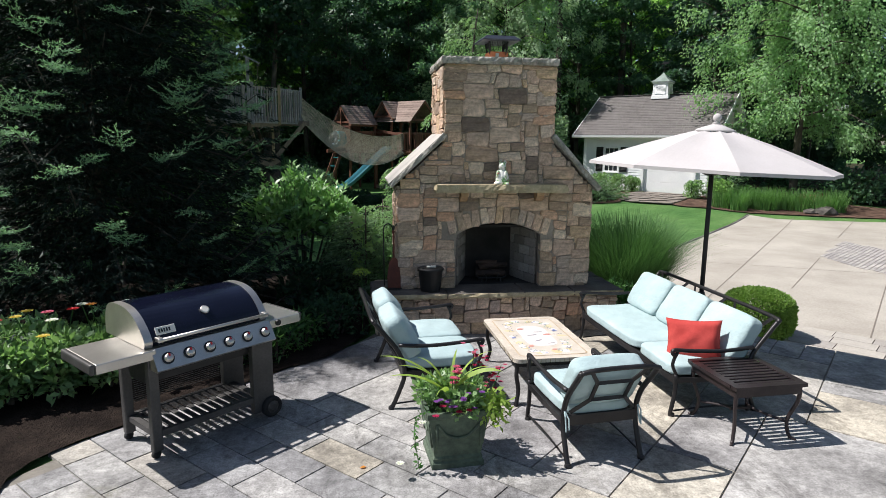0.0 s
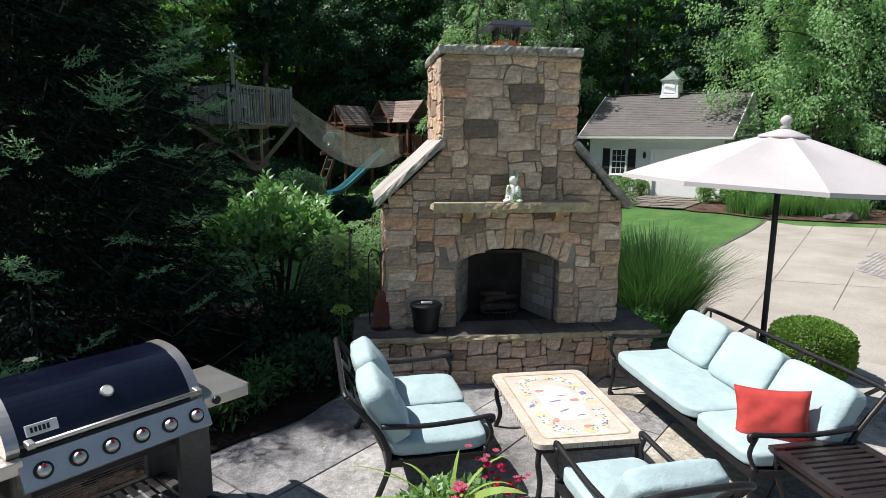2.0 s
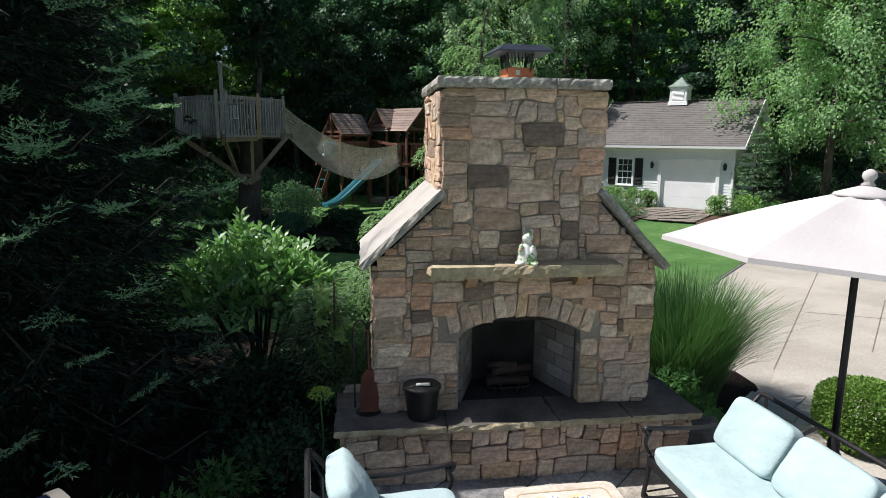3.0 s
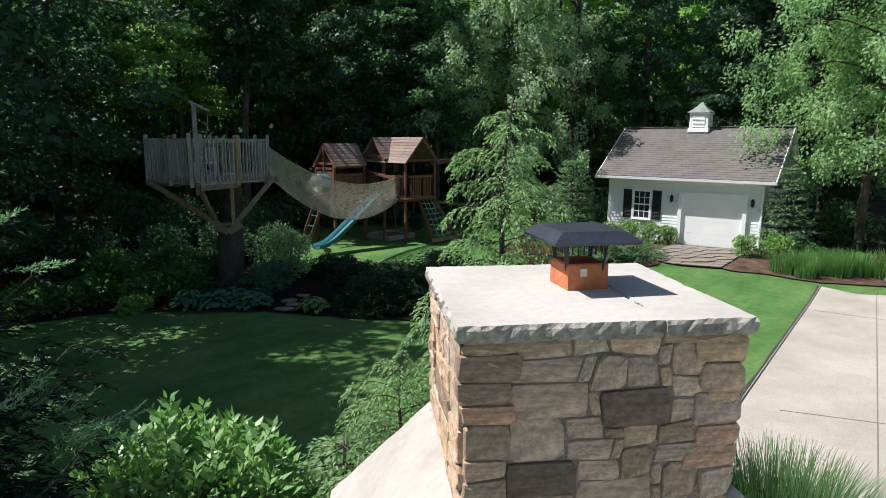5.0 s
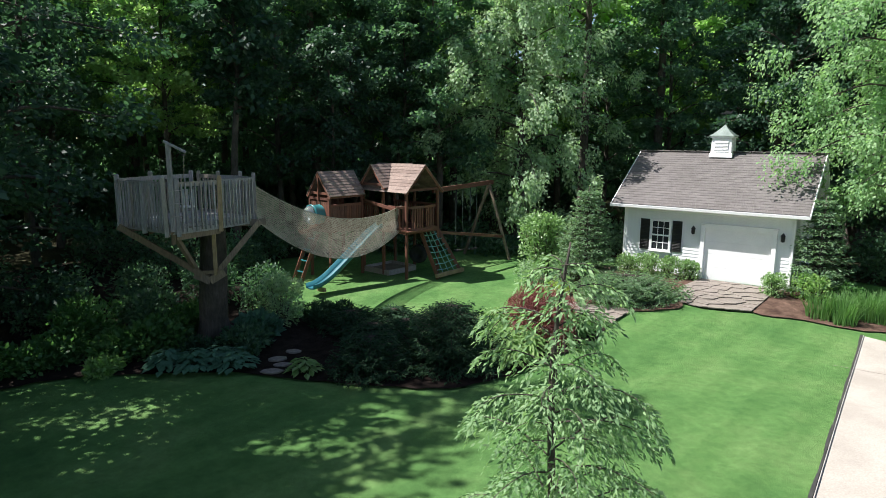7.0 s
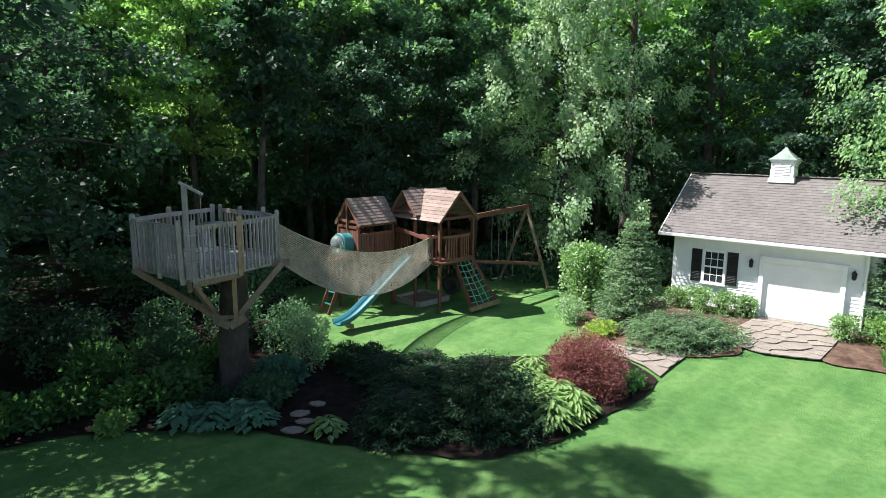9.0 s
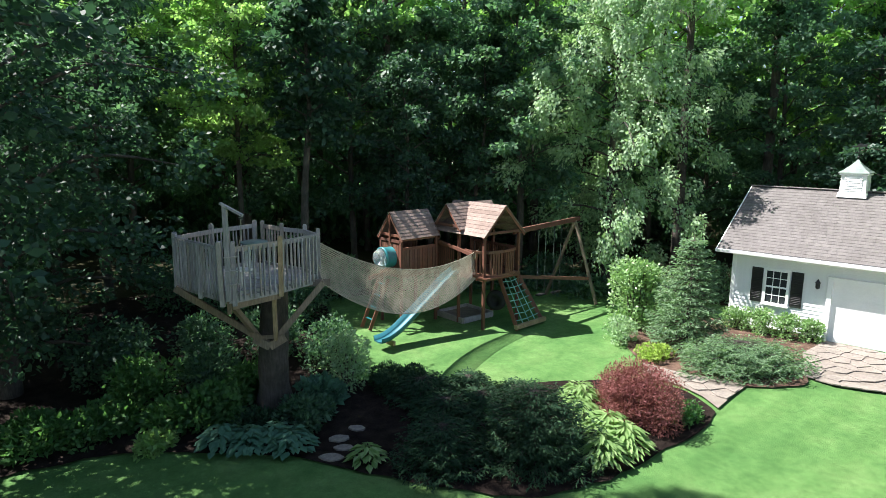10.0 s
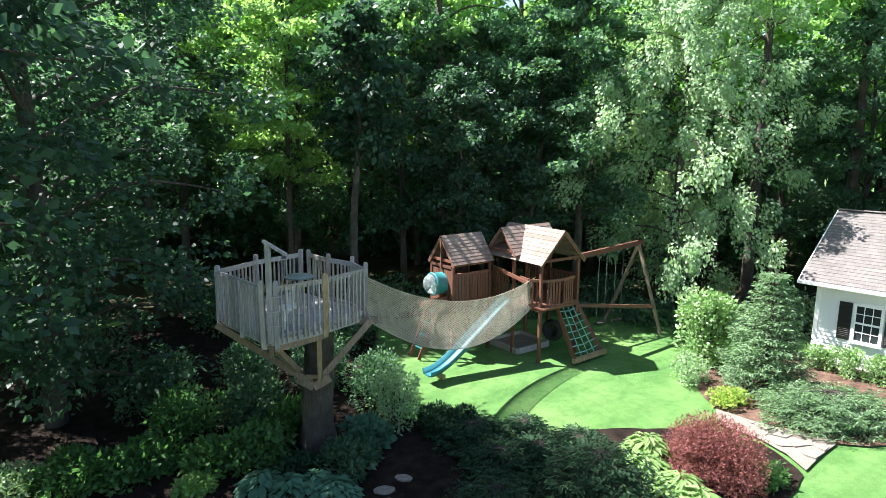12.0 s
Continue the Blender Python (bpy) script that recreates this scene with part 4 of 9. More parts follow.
for x in (0.05, SW - 0.05):
    part("corner_trim", bx((x, -0.014, 1.27), (0.12, 0.034, 2.64)), "white", shed)
part("corner_trim", bx((-0.014, 0.05, 1.27), (0.034, 0.12, 2.64)), "white", shed)
part("frieze_board", bx((SW / 2, -0.016, 2.53), (SW - 0.22, 0.032, 0.13)), "white", shed)
# overhead door
gd = part("garage_door", bx(((DX0 + DX1) / 2, 0.005, 0.99), (DX1 - DX0 - 0.28, 0.04, 1.98)), "white", shed, "closed white overhead door")
for k in range(4):
    part("door_panel", bx(((DX0 + DX1) / 2, -0.014, 0.25 + 0.49 * k), (DX1 - DX0 - 0.30, 0.02, 0.484), None, 0.006), "white", gd)
for x in (DX0 + 0.07, DX1 - 0.07):
    part("door_frame", bx((x, -0.06, (DTOP - 0.02) / 2), (0.15, 0.13, DTOP + 0.02), None, 0.006), "white", shed)
part("door_frame", bx(((DX0 + DX1) / 2, -0.06, DTOP - 0.07), (DX1 - DX0 - 0.29, 0.13, 0.15), None, 0.006), "white", shed)
part("door_cornice", bx(((DX0 + DX1) / 2, -0.07, DTOP + 0.03), (DX1 - DX0 + 0.06, 0.16, 0.045), None, 0.006), "white", shed)
# window with shutters
WM, WW = (WX0 + WX1) / 2, 0.74
WC, WH = (WZ0 + WZ1) / 2, WZ1 - WZ0
wn = part("window", bx((WM, -0.035, WC), (WW - 0.06, 0.02, WH - 0.06)), "glass_dark", shed, "double-hung window with white muntins")
for x in (WM - WW / 2, WM + WW / 2):
    part("window_frame", bx((x, -0.045, WC), (0.09, 0.07, WH + 0.06)), "white", wn)
for z, h in ((WZ0 - 0.005, 0.07), (WC, 0.055), (WZ1, 0.09)):
    part("window_frame", bx((WM, -0.047, z), (WW - 0.092, 0.066, h)), "white", wn)
part("window_sill", bx((WM, -0.075, WZ0 - 0.055), (WW + 0.14, 0.13, 0.035), None, 0.006), "white", wn)
bm = bmesh.new()
for x in (WM - WW / 6 + 0.01, WM + WW / 6 - 0.01):
    box(bm, (x, -0.052, WC), (0.02, 0.018, WH - 0.06))
for z in (WC - WH / 4, WC + WH / 4):
    box(bm, (WM, -0.054, z), (WW - 0.10, 0.016, 0.02))
part("muntins", bm, "white", wn)
for x in (WX0 + 0.18, WX1 - 0.18):
    sh = part("shutter", box(bmesh.new(), (x, -0.04, WC), (0.36, 0.035, WH + 0.04), None, 0.004), "shutter", shed, "black louvred shutter")
    for k in range(18):
        if k in (8, 9):
            continue
        part("louvre", box(bmesh.new(), (0, 0, 0), (0.28, 0.02, 0.035), pose(x, -0.06, WZ0 + 0.09 + k * 0.059, 35)), "shutter", sh)
# lamps by the door
for x in (2.74, 5.78):
    wl = part("wall_lantern", lathe(bmesh.new(), [(0.02, 0), (0.065, 0.03), (0.07, 0.20), (0.09, 0.21), (0.035, 0.29), (0.01, 0.33)], (x, -0.16, 1.70), 6), "blackmetal", shed, "black carriage lantern")
    part("lantern_bracket", beam(bmesh.new(), (x, -0.01, 1.88), (x, -0.16, 1.72), 0.025, 0.025), "blackmetal", wl)
# roof
bm = bmesh.new()
prism(bm, [(EV + 0.02, EZ - 0.14), (EV + 0.02, EZ - 0.02), (SD / 2, RIDGE - 0.02), (SD - EV - 0.02, EZ - 0.02), (SD - EV - 0.02, EZ - 0.14), (SD + 0.02, EZ - 0.14), (SD / 2, RIDGE - 0.13), (-0.02, EZ - 0.14)], OV - 0.03, -SW - OV + 0.03, pose(0, 0, 0, 0, 0, 90))
part("roof_deck", bm, "white", shed)
bm = bmesh.new()
rr = random.Random(9)
courses = 24
for side in (0, 1):
    for c_ in range(courses):
        t0, t1 = c_ / courses, min(1.0, (c_ + 1.35) / courses)
        x = -OV - rr.uniform(0, 0.15)
        while x < SW + OV:
            w = rr.uniform(0.16, 0.30)
            xa, xb = max(-OV, x), min(SW + OV, x + w - 0.004)
            pts = []
            for t, dz in ((t0, 0.024), (t1, 0.006)):
                y = EV + (SD / 2 - EV) * t
                pts.append((SD - y if side else y, EZ + (RIDGE - EZ) * t + dz + rr.uniform(0, 0.006)))
            v = [bm.verts.new(p) for p in ((xa, *pts[0]), (xb, *pts[0]), (xb, *pts[1]), (xa, *pts[1]), (xa, pts[0][0], pts[0][1] - 0.018), (xb, pts[0][0], pts[0][1] - 0.018))]
            bm.faces.new(v[:4])
            bm.faces.new((v[4], v[5], v[1], v[0]))
            x += w
roofob = part("roof_shingles", bm, "shingle", shed, "weathered grey-brown asphalt shingles")
tagged(roofob, kind="stuff")
for k in range(27):
    part("ridge_shingle", bx((0, 0, 0), (0.26, 0.24, 0.03), pose(-OV + 0.13 + k * 0.262, SD / 2, RIDGE + 0.022 + 0.006 * (k % 2), 0, 2, 0), 0.01), "shingle", shed)
part("gutter", prism(bmesh.new(), [(EV - 0.10, EZ - 0.11), (EV - 0.11, EZ - 0.015), (EV + 0.018, EZ - 0.015), (EV + 0.018, EZ - 0.13), (EV - 0.06, EZ - 0.13)], OV, -SW - OV, pose(0, 0, 0, 0, 0, 90)), "white", shed)
part("downspout", bx((SW - 0.03, -0.075, 1.25), (0.07, 0.06, 2.5), None, 0.01), "white", shed)
for sx in (-OV + 0.015, SW + OV - 0.015):
    for e in (0, 1):
        a, b = Vector((sx, EV if not e else SD - EV, EZ - 0.06)), Vector((sx, SD / 2, RIDGE - 0.06))
        part("rake_board", beam(bmesh.new(), a, b, 0.03, 0.15), "white", shed)
# cupola
CX, CY, CZ = 2.92, SD / 2, RIDGE - 0.20
bm = bmesh.new()
lathe(bm, [(0.0, 0.0), (0.62, 0.0), (0.60, 0.16), (0.555, 0.18), (0.525, 0.78), (0.0, 0.78)], (0, 0, 0), 4)
bmesh.ops.transform(bm, matrix=pose(CX, CY, CZ, 0, 0, 45), verts=bm.verts[:])
cu = part("cupola", bm, "white", shed, "white louvred cupola with weathervane")
part("cupola_moulding", bx((CX, CY, CZ + 0.80), (0.86, 0.86, 0.07), None, 0.012), "white", cu)
for k in range(9):
    for d in (-1, 1):
        part("louvre", box(bmesh.new(), (0, 0, 0), (0.52, 0.02, 0.05), pose(CX, CY + d * 0.39, CZ + 0.25 + k * 0.056, 35 * d)), "white", cu)
        part("louvre", box(bmesh.new(), (0, 0, 0), (0.02, 0.52, 0.05), pose(CX + d * 0.39, CY, CZ + 0.25 + k * 0.056, 0, -35 * d)), "white", cu)
bm = bmesh.new()
lathe(bm, [(0.66, 0.0), (0.65, 0.03), (0.46, 0.13), (0.27, 0.26), (0.10, 0.40), (0.03, 0.47)], (0, 0, 0), 4)
bmesh.ops.transform(bm, matrix=pose(CX, CY, CZ + 0.83, 0, 0, 45), verts=bm.verts[:])
part("cupola_roof", bm, "copper", cu, "flared grey metal roof")
bm = bmesh.new()
VZ = CZ + 1.28
tube(bm, [(CX, CY, VZ), (CX, CY, VZ + 0.55)], 0.013, 6)
lathe(bm, [(0.0, -0.045), (0.05, 0), (0.0, 0.045)], (CX, CY, VZ + 0.10), 8)
beam(bm, (CX - 0.22, CY, VZ + 0.26), (CX + 0.22, CY, VZ + 0.26), 0.014, 0.014)
beam(bm, (CX, CY - 0.22, VZ + 0.26), (CX, CY + 0.22, VZ + 0.26), 0.014, 0.014)
prism(bm, [(CX - 0.30, VZ + 0.46), (CX - 0.12, VZ + 0.48), (CX, VZ + 0.58), (CX + 0.16, VZ + 0.53), (CX + 0.27, VZ + 0.60), (CX + 0.2, VZ + 0.46), (CX, VZ + 0.43)], CY - 0.008, CY + 0.008)
part("weathervane", bm, "blackmetal", cu)

# ---- treehouse ----
tre = thing("treehouse_deck", "weathered grey wooden lookout platform on a tree trunk", "treehouse")
DK = [(-5.52, 23.45), (-3.86, 21.98), (-3.67, 22.0), (-2.91, 22.86), (-2.21, 24.0), (-2.72, 24.72), (-3.36, 25.1), (-4.05, 25.72), (-4.32, 25.68), (-5.02, 24.68)]
DZ, RZ = 3.08, 4.10
bm = bmesh.new()
vs0 = [bm.verts.new((x, y, DZ - 0.04)) for x, y in DK]
vs1 = [bm.verts.new((x, y, DZ - 0.16)) for x, y in DK]
bm.faces.new(vs0)
bm.faces.new(vs1[::-1])
for i in range(len(DK)):
    bm.faces.new((vs0[i - 1], vs0[i], vs1[i], vs1[i - 1]))
bmesh.ops.recalc_face_normals(bm, faces=bm.faces[:])
part("platform", bm, "greywood", tre)
for k in range(29):
    y = 22.05 + k * 0.128
    cut = []
    for i, a in enumerate(DK):
        b = DK[i - 1]
        if (a[1] > y) != (b[1] > y):
            cut.append(a[0] + (b[0] - a[0]) * (y - a[1]) / (b[1] - a[1]))
    if len(cut) >= 2 and max(cut) - min(cut) > 0.1:
        part("deck_board", bx(((max(cut) + min(cut)) / 2, y, DZ - 0.02), (max(cut) - min(cut), 0.12, 0.035)), "greywood", tre)
TH = random.Random(17)


def railing_post(x, y, mat, top):
    pp = part("post", bx((0, 0, (DZ - 0.22 + top) / 2), (0.10, 0.10, top - DZ + 0.22), None, 0.012), mat, tre)
    pp.matrix_basis = pose(x, y, 0, TH.uniform(-0.8, 0.8), TH.uniform(-0.8, 0.8), TH.uniform(-12, 12))
    part("post_cap", bx((0, 0, top + 0.012), (0.085, 0.085, 0.03), None, 0.012), mat, pp)


for i, (x, y) in enumerate(DK):
    railing_post(x, y, "honeywood" if i == 3 else "greywood", RZ + 0.13 + TH.uniform(-0.02, 0.04))
    a, b = Vector((x, y, 0)), Vector((*DK[(i + 1) % len(DK)], 0))
    L = (b - a).length
    if L < 0.4:
        continue
    if L > 1.5:
        mid = a.lerp(b, 0.52)
        railing_post(mid.x, mid.y, "greywood", RZ + 0.03)
    up = Vector((0, 0, RZ))
    out = Vector(((b - a).y, -(b - a).x, 0)).normalized()
    part("top_rail", beam(bmesh.new(), a + up, b + up, 0.04, 0.11), "greywood", tre)
    part("bottom_rail", beam(bmesh.new(), a + Vector((0, 0, DZ + 0.03)) - out * 0.04, b + Vector((0, 0, DZ + 0.03)) - out * 0.04, 0.04, 0.09), "greywood", tre)
    n = int(L / 0.118)
    for k in range(1, n):
        p = a + (b - a) * ((k + TH.uniform(-0.12, 0.12)) / n) + out * 0.036
        q = p + (b - a).normalized() * TH.uniform(-0.012, 0.012)
        part("baluster", beam(bmesh.new(), p + Vector((0, 0, DZ - 0.10 + TH.uniform(-0.025, 0.02))), q + Vector((0, 0, RZ + TH.uniform(0.0, 0.03))), 0.042, 0.03, (b - a).normalized()), "greywood", tre)
TB = Vector((-3.36, 23.55, 1.47))
LB, RB = Vector((-5.42, 23.12, 2.98)), Vector((-2.05, 23.75, 3.0))
part("brace", beam(bmesh.new(), TB + Vector((-0.04, 0, 0.02)), LB, 0.09, 0.15), "bracewood", tre)
part("brace", beam(bmesh.new(), TB + Vector((0.04, 0, 0.02)), RB, 0.09, 0.14), "bracewood", tre)
part("brace", beam(bmesh.new(), (-3.72, 23.9, 1.50), (-3.80, 22.10, 2.92), 0.09, 0.13), "bracewood", tre)
part("brace", beam(bmesh.new(), (-3.5, 24.35, 1.55), (-4.1, 25.4, 2.9), 0.09, 0.13), "bracewood", tre)
part("knee_block", bx((0, 0, 0), (0.10, 0.10, 0.36), pose(-3.80, 22.06, 2.84, 14, 0, 20), 0.01), "bracewood", tre)
part("joist", beam(bmesh.new(), (-5.48, 23.35, 2.90), (-1.92, 23.9, 2.96), 0.06, 0.17), "bracewood", tre)
part("joist", beam(bmesh.new(), (-3.74, 22.06, 2.85), (-2.92, 22.96, 2.88), 0.06, 0.17), "bracewood", tre)
part("joist", beam(bmesh.new(), (-3.30, 22.7, 2.88), (-3.30, 24.9, 2.88), 0.06, 0.16), "bracewood", tre)
part("joist", beam(bmesh.new(), (-4.6, 22.9, 2.88), (-4.6, 25.0, 2.88), 0.06, 0.16), "bracewood", tre)
part("upright", beam(bmesh.new(), (-3.20, 23.46, 1.60), (-3.20, 23.46, 2.92), 0.11, 0.08, (1, 0, 0)), "honeywood", tre)
part("collar_board", beam(bmesh.new(), (-3.76, 23.52, 1.62), (-3.36, 23.47, 1.44), 0.05, 0.20), "bracewood", tre)
part("collar_board", beam(bmesh.new(), (-3.36, 23.47, 1.44), (-2.99, 23.53, 1.66), 0.05, 0.20), "bracewood", tre)
part("collar_board", beam(bmesh.new(), (-3.74, 23.515, 1.66), (-3.0, 23.515, 1.68), 0.035, 0.09), "bracewood", tre)
part("mast", bx((-3.745, 21.93, 4.02), (0.10, 0.10, 2.06), None, 0.01), "greywood", tre)
arm_ = part("hoist_arm", beam(bmesh.new(), (-3.83, 21.93, 5.10), (-3.33, 21.80, 4.86), 0.07, 0.05), "greywood", tre)
part("hoist_wheel", lathe(bmesh.new(), [(0.0, -0.02), (0.05, -0.02), (0.04, 0.0), (0.05, 0.02), (0.0, 0.02)], (-3.38, 21.81, 4.80), 12), "greymetal", arm_)
part("hoist_rope", tube(bmesh.new(), [(-3.38, 21.83, 4.80), (-3.42, 21.9, 4.4), (-3.55, 22.1, 4.16)], 0.010, 5), "rope", tre)
for k in range(3):
    part("rung", tube(bmesh.new(), [(-3.80, 21.87, 3.35 + 0.3 * k), (-3.52, 21.93, 3.37 + 0.3 * k)], 0.015, 6), "greywood", tre)
trunk_pts = [(-3.5, 24.2, -0.5), (-3.48, 24.15, 0.2), (-3.42, 24.05, 1.2), (-3.36, 24.0, 2.2), (-3.34, 24.0, 3.02)]
bm = tube(bmesh.new(), spline(trunk_pts, 8), 0.40, 26, 0.80)
for v in bm.verts:
    c_ = Vector((-3.45, 24.1, v.co.z))
    d_ = (v.co - c_)
    a_ = math.atan2(d_.y, d_.x)
    v.co += Vector((d_.x, d_.y, 0)).normalized() * (0.035 * noise.noise((a_ * 5.0, v.co.z * 0.6, 1)) + 0.02 * noise.noise((a_ * 14, v.co.z * 1.2, 5)) + 0.16 * max(0, 0.2 - v.co.z) * (1 + 0.5 * math.sin(a_ * 5)))
tr = part("trunk", bm, "bark", tre, "thick rough grey tree trunk", True)
tb = thing("round_table", "small round grey table on the treehouse platform", "table", pose(-3.72, 23.8, DZ))
part("tabletop", lathe(bmesh.new(), [(0.0, 0.0), (0.31, 0.0), (0.33, 0.02), (0.31, 0.05), (0.0, 0.055)], (0, 0, 0.86), 24), "copper", tb, "grey-green round top", True)
part("pedestal", lathe(bmesh.new(), [(0.14, 0), (0.14, 0.03), (0.035, 0.06), (0.035, 0.86)], (0, 0, 0), 12), "greywood", tb)
dc = thing("deck_chair", "pale plastic garden chair on the treehouse platform", "chair", pose(-3.75, 22.85, DZ, 0, 0, 150))
for x in (-0.2, 0.2):
    for y in (-0.2, 0.2):
        part("leg", bx((x, y, 0.2), (0.035, 0.035, 0.4), None, 0.006), "porcelain", dc)
part("seat", bx((0, 0, 0.41), (0.44, 0.44, 0.03), None, 0.01), "porcelain", dc)
for k in range(4):
    part("back_slat", bx((-0.165 + 0.11 * k, -0.21, 0.62), (0.07, 0.02, 0.42), None, 0.006), "porcelain", dc)

# ---- playset ----
PL = pose(2.17, 30.86, 0, 0, 0, math.degrees(math.atan2(-0.76, 0.65)))
play = thing("wooden_playset", "red-stained wooden playset with two gabled roofs and swings", "playset", PL)
FZ, TZ = 1.80, 2.70


def bar(name, a, b, w, h, mat="redwood", par=None, up=(0, 0, 1)):
    return part(name, beam(bmesh.new(), a, b, w, h, up), mat, par or play)


for x in (-1.2, -0.05, 1.2):
    for y in (-0.85, 0.85):
        bar("post", (x, y, 0 if x != -0.05 or y < 0 else 0), (x, y, 3.25), 0.09, 0.09)
part("deck", bx((0, 0, FZ), (2.5, 1.8, 0.08)), "redwood", play)
for k in range(12):
    part("deck_board", bx((-1.14 + k * 0.207, 0, FZ + 0.055), (0.195, 1.78, 0.03)), "redwood", play)
bar("rim_joist", (-1.22, -0.9, FZ - 0.02), (1.22, -0.9, FZ - 0.02), 0.04, 0.16)
bar("rim_joist", (1.24, -0.9, FZ - 0.02), (1.24, 0.9, FZ - 0.02), 0.04, 0.16)


def fence_run(a, b, z0, z1, step=0.11):
    a, b = Vector(a), Vector(b)
    bar("rail", (*a, z1), (*b, z1), 0.05, 0.09)
    bar("rail", (*a, z0 + 0.08), (*b, z0 + 0.08), 0.035, 0.08)
    n = max(2, int((b - a).length / step))
    for k in range(1, n):
        p = a + (b - a) * k / n
        d = (b - a).normalized()
        part("slat", beam(bmesh.new(), (*p, z0), (*p, z1 - 0.02), 0.065, 0.022, (-d.y, d.x, 0)), "redwood", play)


fence_run((-1.2, -0.88), (-0.2, -0.88), FZ, TZ)
fence_run((0.35, -0.95), (0.85, -1.05), FZ, TZ)
fence_run((0.85, -1.05), (1.3, -0.75), FZ, TZ)
fence_run((1.3, -0.75), (1.42, -0.1), FZ, TZ)
fence_run((1.42, -0.1), (1.3, 0.6), FZ, TZ)
fence_run((1.2, 0.85), (-1.2, 0.85), FZ, TZ)
bar("handrail", (-1.15, -1.0, 2.88), (0.9, -1.12, 2.62), 0.06, 0.11)
part("landing", bx((1.22, -0.3, FZ + 0.02), (0.45, 1.3, 0.06), None, 0.01), "redwood", play)


def gable_roof(cx, cy, ex, ey, half, length, ze, zr, n=8, over=0.0):
    """Lapped boards on two slopes; (ex, ey) is the ridge's direction, length to each side of the middle."""
    d = Vector((ex, ey, 0)).normalized()
    s = Vector((-d.y, d.x, 0))
    c = Vector((cx, cy, 0))
    run = math.hypot(half, zr - ze)
    for sg in (-1, 1):
        for k in range(n):
            t0, t1 = k / n, (k + 1.25) / n
            p0 = c + s * sg * half * (1 - t0) + Vector((0, 0, ze + (zr - ze) * t0 + 0.018))
            p1 = c + s * sg * half * max(0, (1 - t1)) + Vector((0, 0, ze + (zr - ze) * min(1, t1) + 0.002))
            bm = bmesh.new()
            up = (p1 - p0).cross(d)
            if up.z < 0:
                up = -up
            up.normalize()
            q = [p0 - d * length, p0 + d * length, p1 + d * length, p1 - d * length]
            lo = [bm.verts.new(v) for v in q]
            hi = [bm.verts.new(v + up * 0.018) for v in q]
            bm.faces.new(lo[::-1])
            bm.faces.new(hi)
            for i in range(4):
                bm.faces.new((lo[i], lo[(i + 1) % 4], hi[(i + 1) % 4], hi[i]))
            bmesh.ops.recalc_face_normals(bm, faces=bm.faces[:])
            part("roof_board", bm, "roofboard", play)
    for e in (-1, 1):
        for sg in (-1, 1):
            a = c + d * (e * length * 0.97) + s * sg * half
            b = c + d * (e * length * 0.97)
            bar("barge_board", (a.x, a.y, ze - 0.04), (b.x, b.y, zr - 0.05), 0.03, 0.10)
        a = c + d * (e * length * 0.94)
        bar("tie", tuple(a + s * half * 0.75 + Vector((0, 0, ze + 0.12))), tuple(a - s * half * 0.75 + Vector((0, 0, ze + 0.12))), 0.03, 0.09)


gable_roof(0.05, 0, 1, 0, 1.02, 1.32, 3.22, 4.25, 9)
gable_roof(-0.46, 0, 0, 1, 0.72, 1.12, 3.38, 4.235, 8)
# cabin
for x in (-2.0, -0.85):
    for y in (-2.8, -1.25):
        bar("post", (x, y, 0), (x, y, 3.1), 0.09, 0.09)
part("cabin_floor", bx((-1.42, -2.0, FZ), (1.25, 1.7, 0.1)), "redwood", play)
for k in range(13):
    y = -2.74 + k * 0.115
    part("wall_board", bx((-0.85, y, (FZ + 2.72) / 2), (0.03, 0.098, 0.9)), "redwood", play)
    part("wall_board", bx((-2.0, y, (FZ + 3.05) / 2), (0.03, 0.105, 1.25)), "redwood", play)
bar("rail", (-0.85, -2.8, 2.75), (-0.85, -1.2, 2.75), 0.05, 0.09)
bar("rail", (-0.85, -2.8, 3.06), (-0.85, -1.2, 3.06), 0.05, 0.09)
for k in range(9):
    part("wall_board", bx((-1.92 + k * 0.125, -2.8, (FZ + 2.9) / 2), (0.112, 0.03, 1.1)), "redwood", play)
bar("gable_stud", (-1.42, -2.85, 2.9), (-1.42, -2.85, 3.9), 0.07, 0.05, up=(1, 0, 0))
bar("rail", (-2.02, -2.82, 3.0), (-0.82, -2.82, 3.0), 0.05, 0.09)
gable_roof(-1.42, -2.02, 0, 1, 0.70, 0.86, 3.08, 3.98, 9)
# tube and bubble window
bm = bmesh.new()
lathe(bm, [(0.36, 0), (0.38, 0.02), (0.36, 0.05), (0.36, 0.55), (0.385, 0.57), (0.385, 0.62), (0.34, 0.64), (0.33, 0.05)], (0, 0, 0), 20)
bmesh.ops.transform(bm, matrix=pose(-1.42, -2.60, 2.42, 90, 0, 0), verts=bm.verts[:])
tn = part("crawl_tube", bm, "teal", play, "teal plastic tube", True)
bm = bmesh.new()
lathe(bm, [(0.34, 0), (0.33, 0.08), (0.27, 0.18), (0.15, 0.26), (0.0, 0.28)], (0, 0, 0), 20)
bmesh.ops.transform(bm, matrix=pose(-1.42, -3.22, 2.42, 90, 0, 0), verts=bm.verts[:])
part("bubble_window", bm, "bubble", tn, "clear domed window", True)
# low beam with side ladder
bar("balance_beam", (-1.2, -3.9, 1.85), (-1.2, -2.7, 1.95), 0.09, 0.14)
for x in (-0.55, -0.05):
    bar("ladder_rail", (x - 1.2, -3.85, 0), (x - 1.0, -3.2, 1.75), 0.05, 0.12)
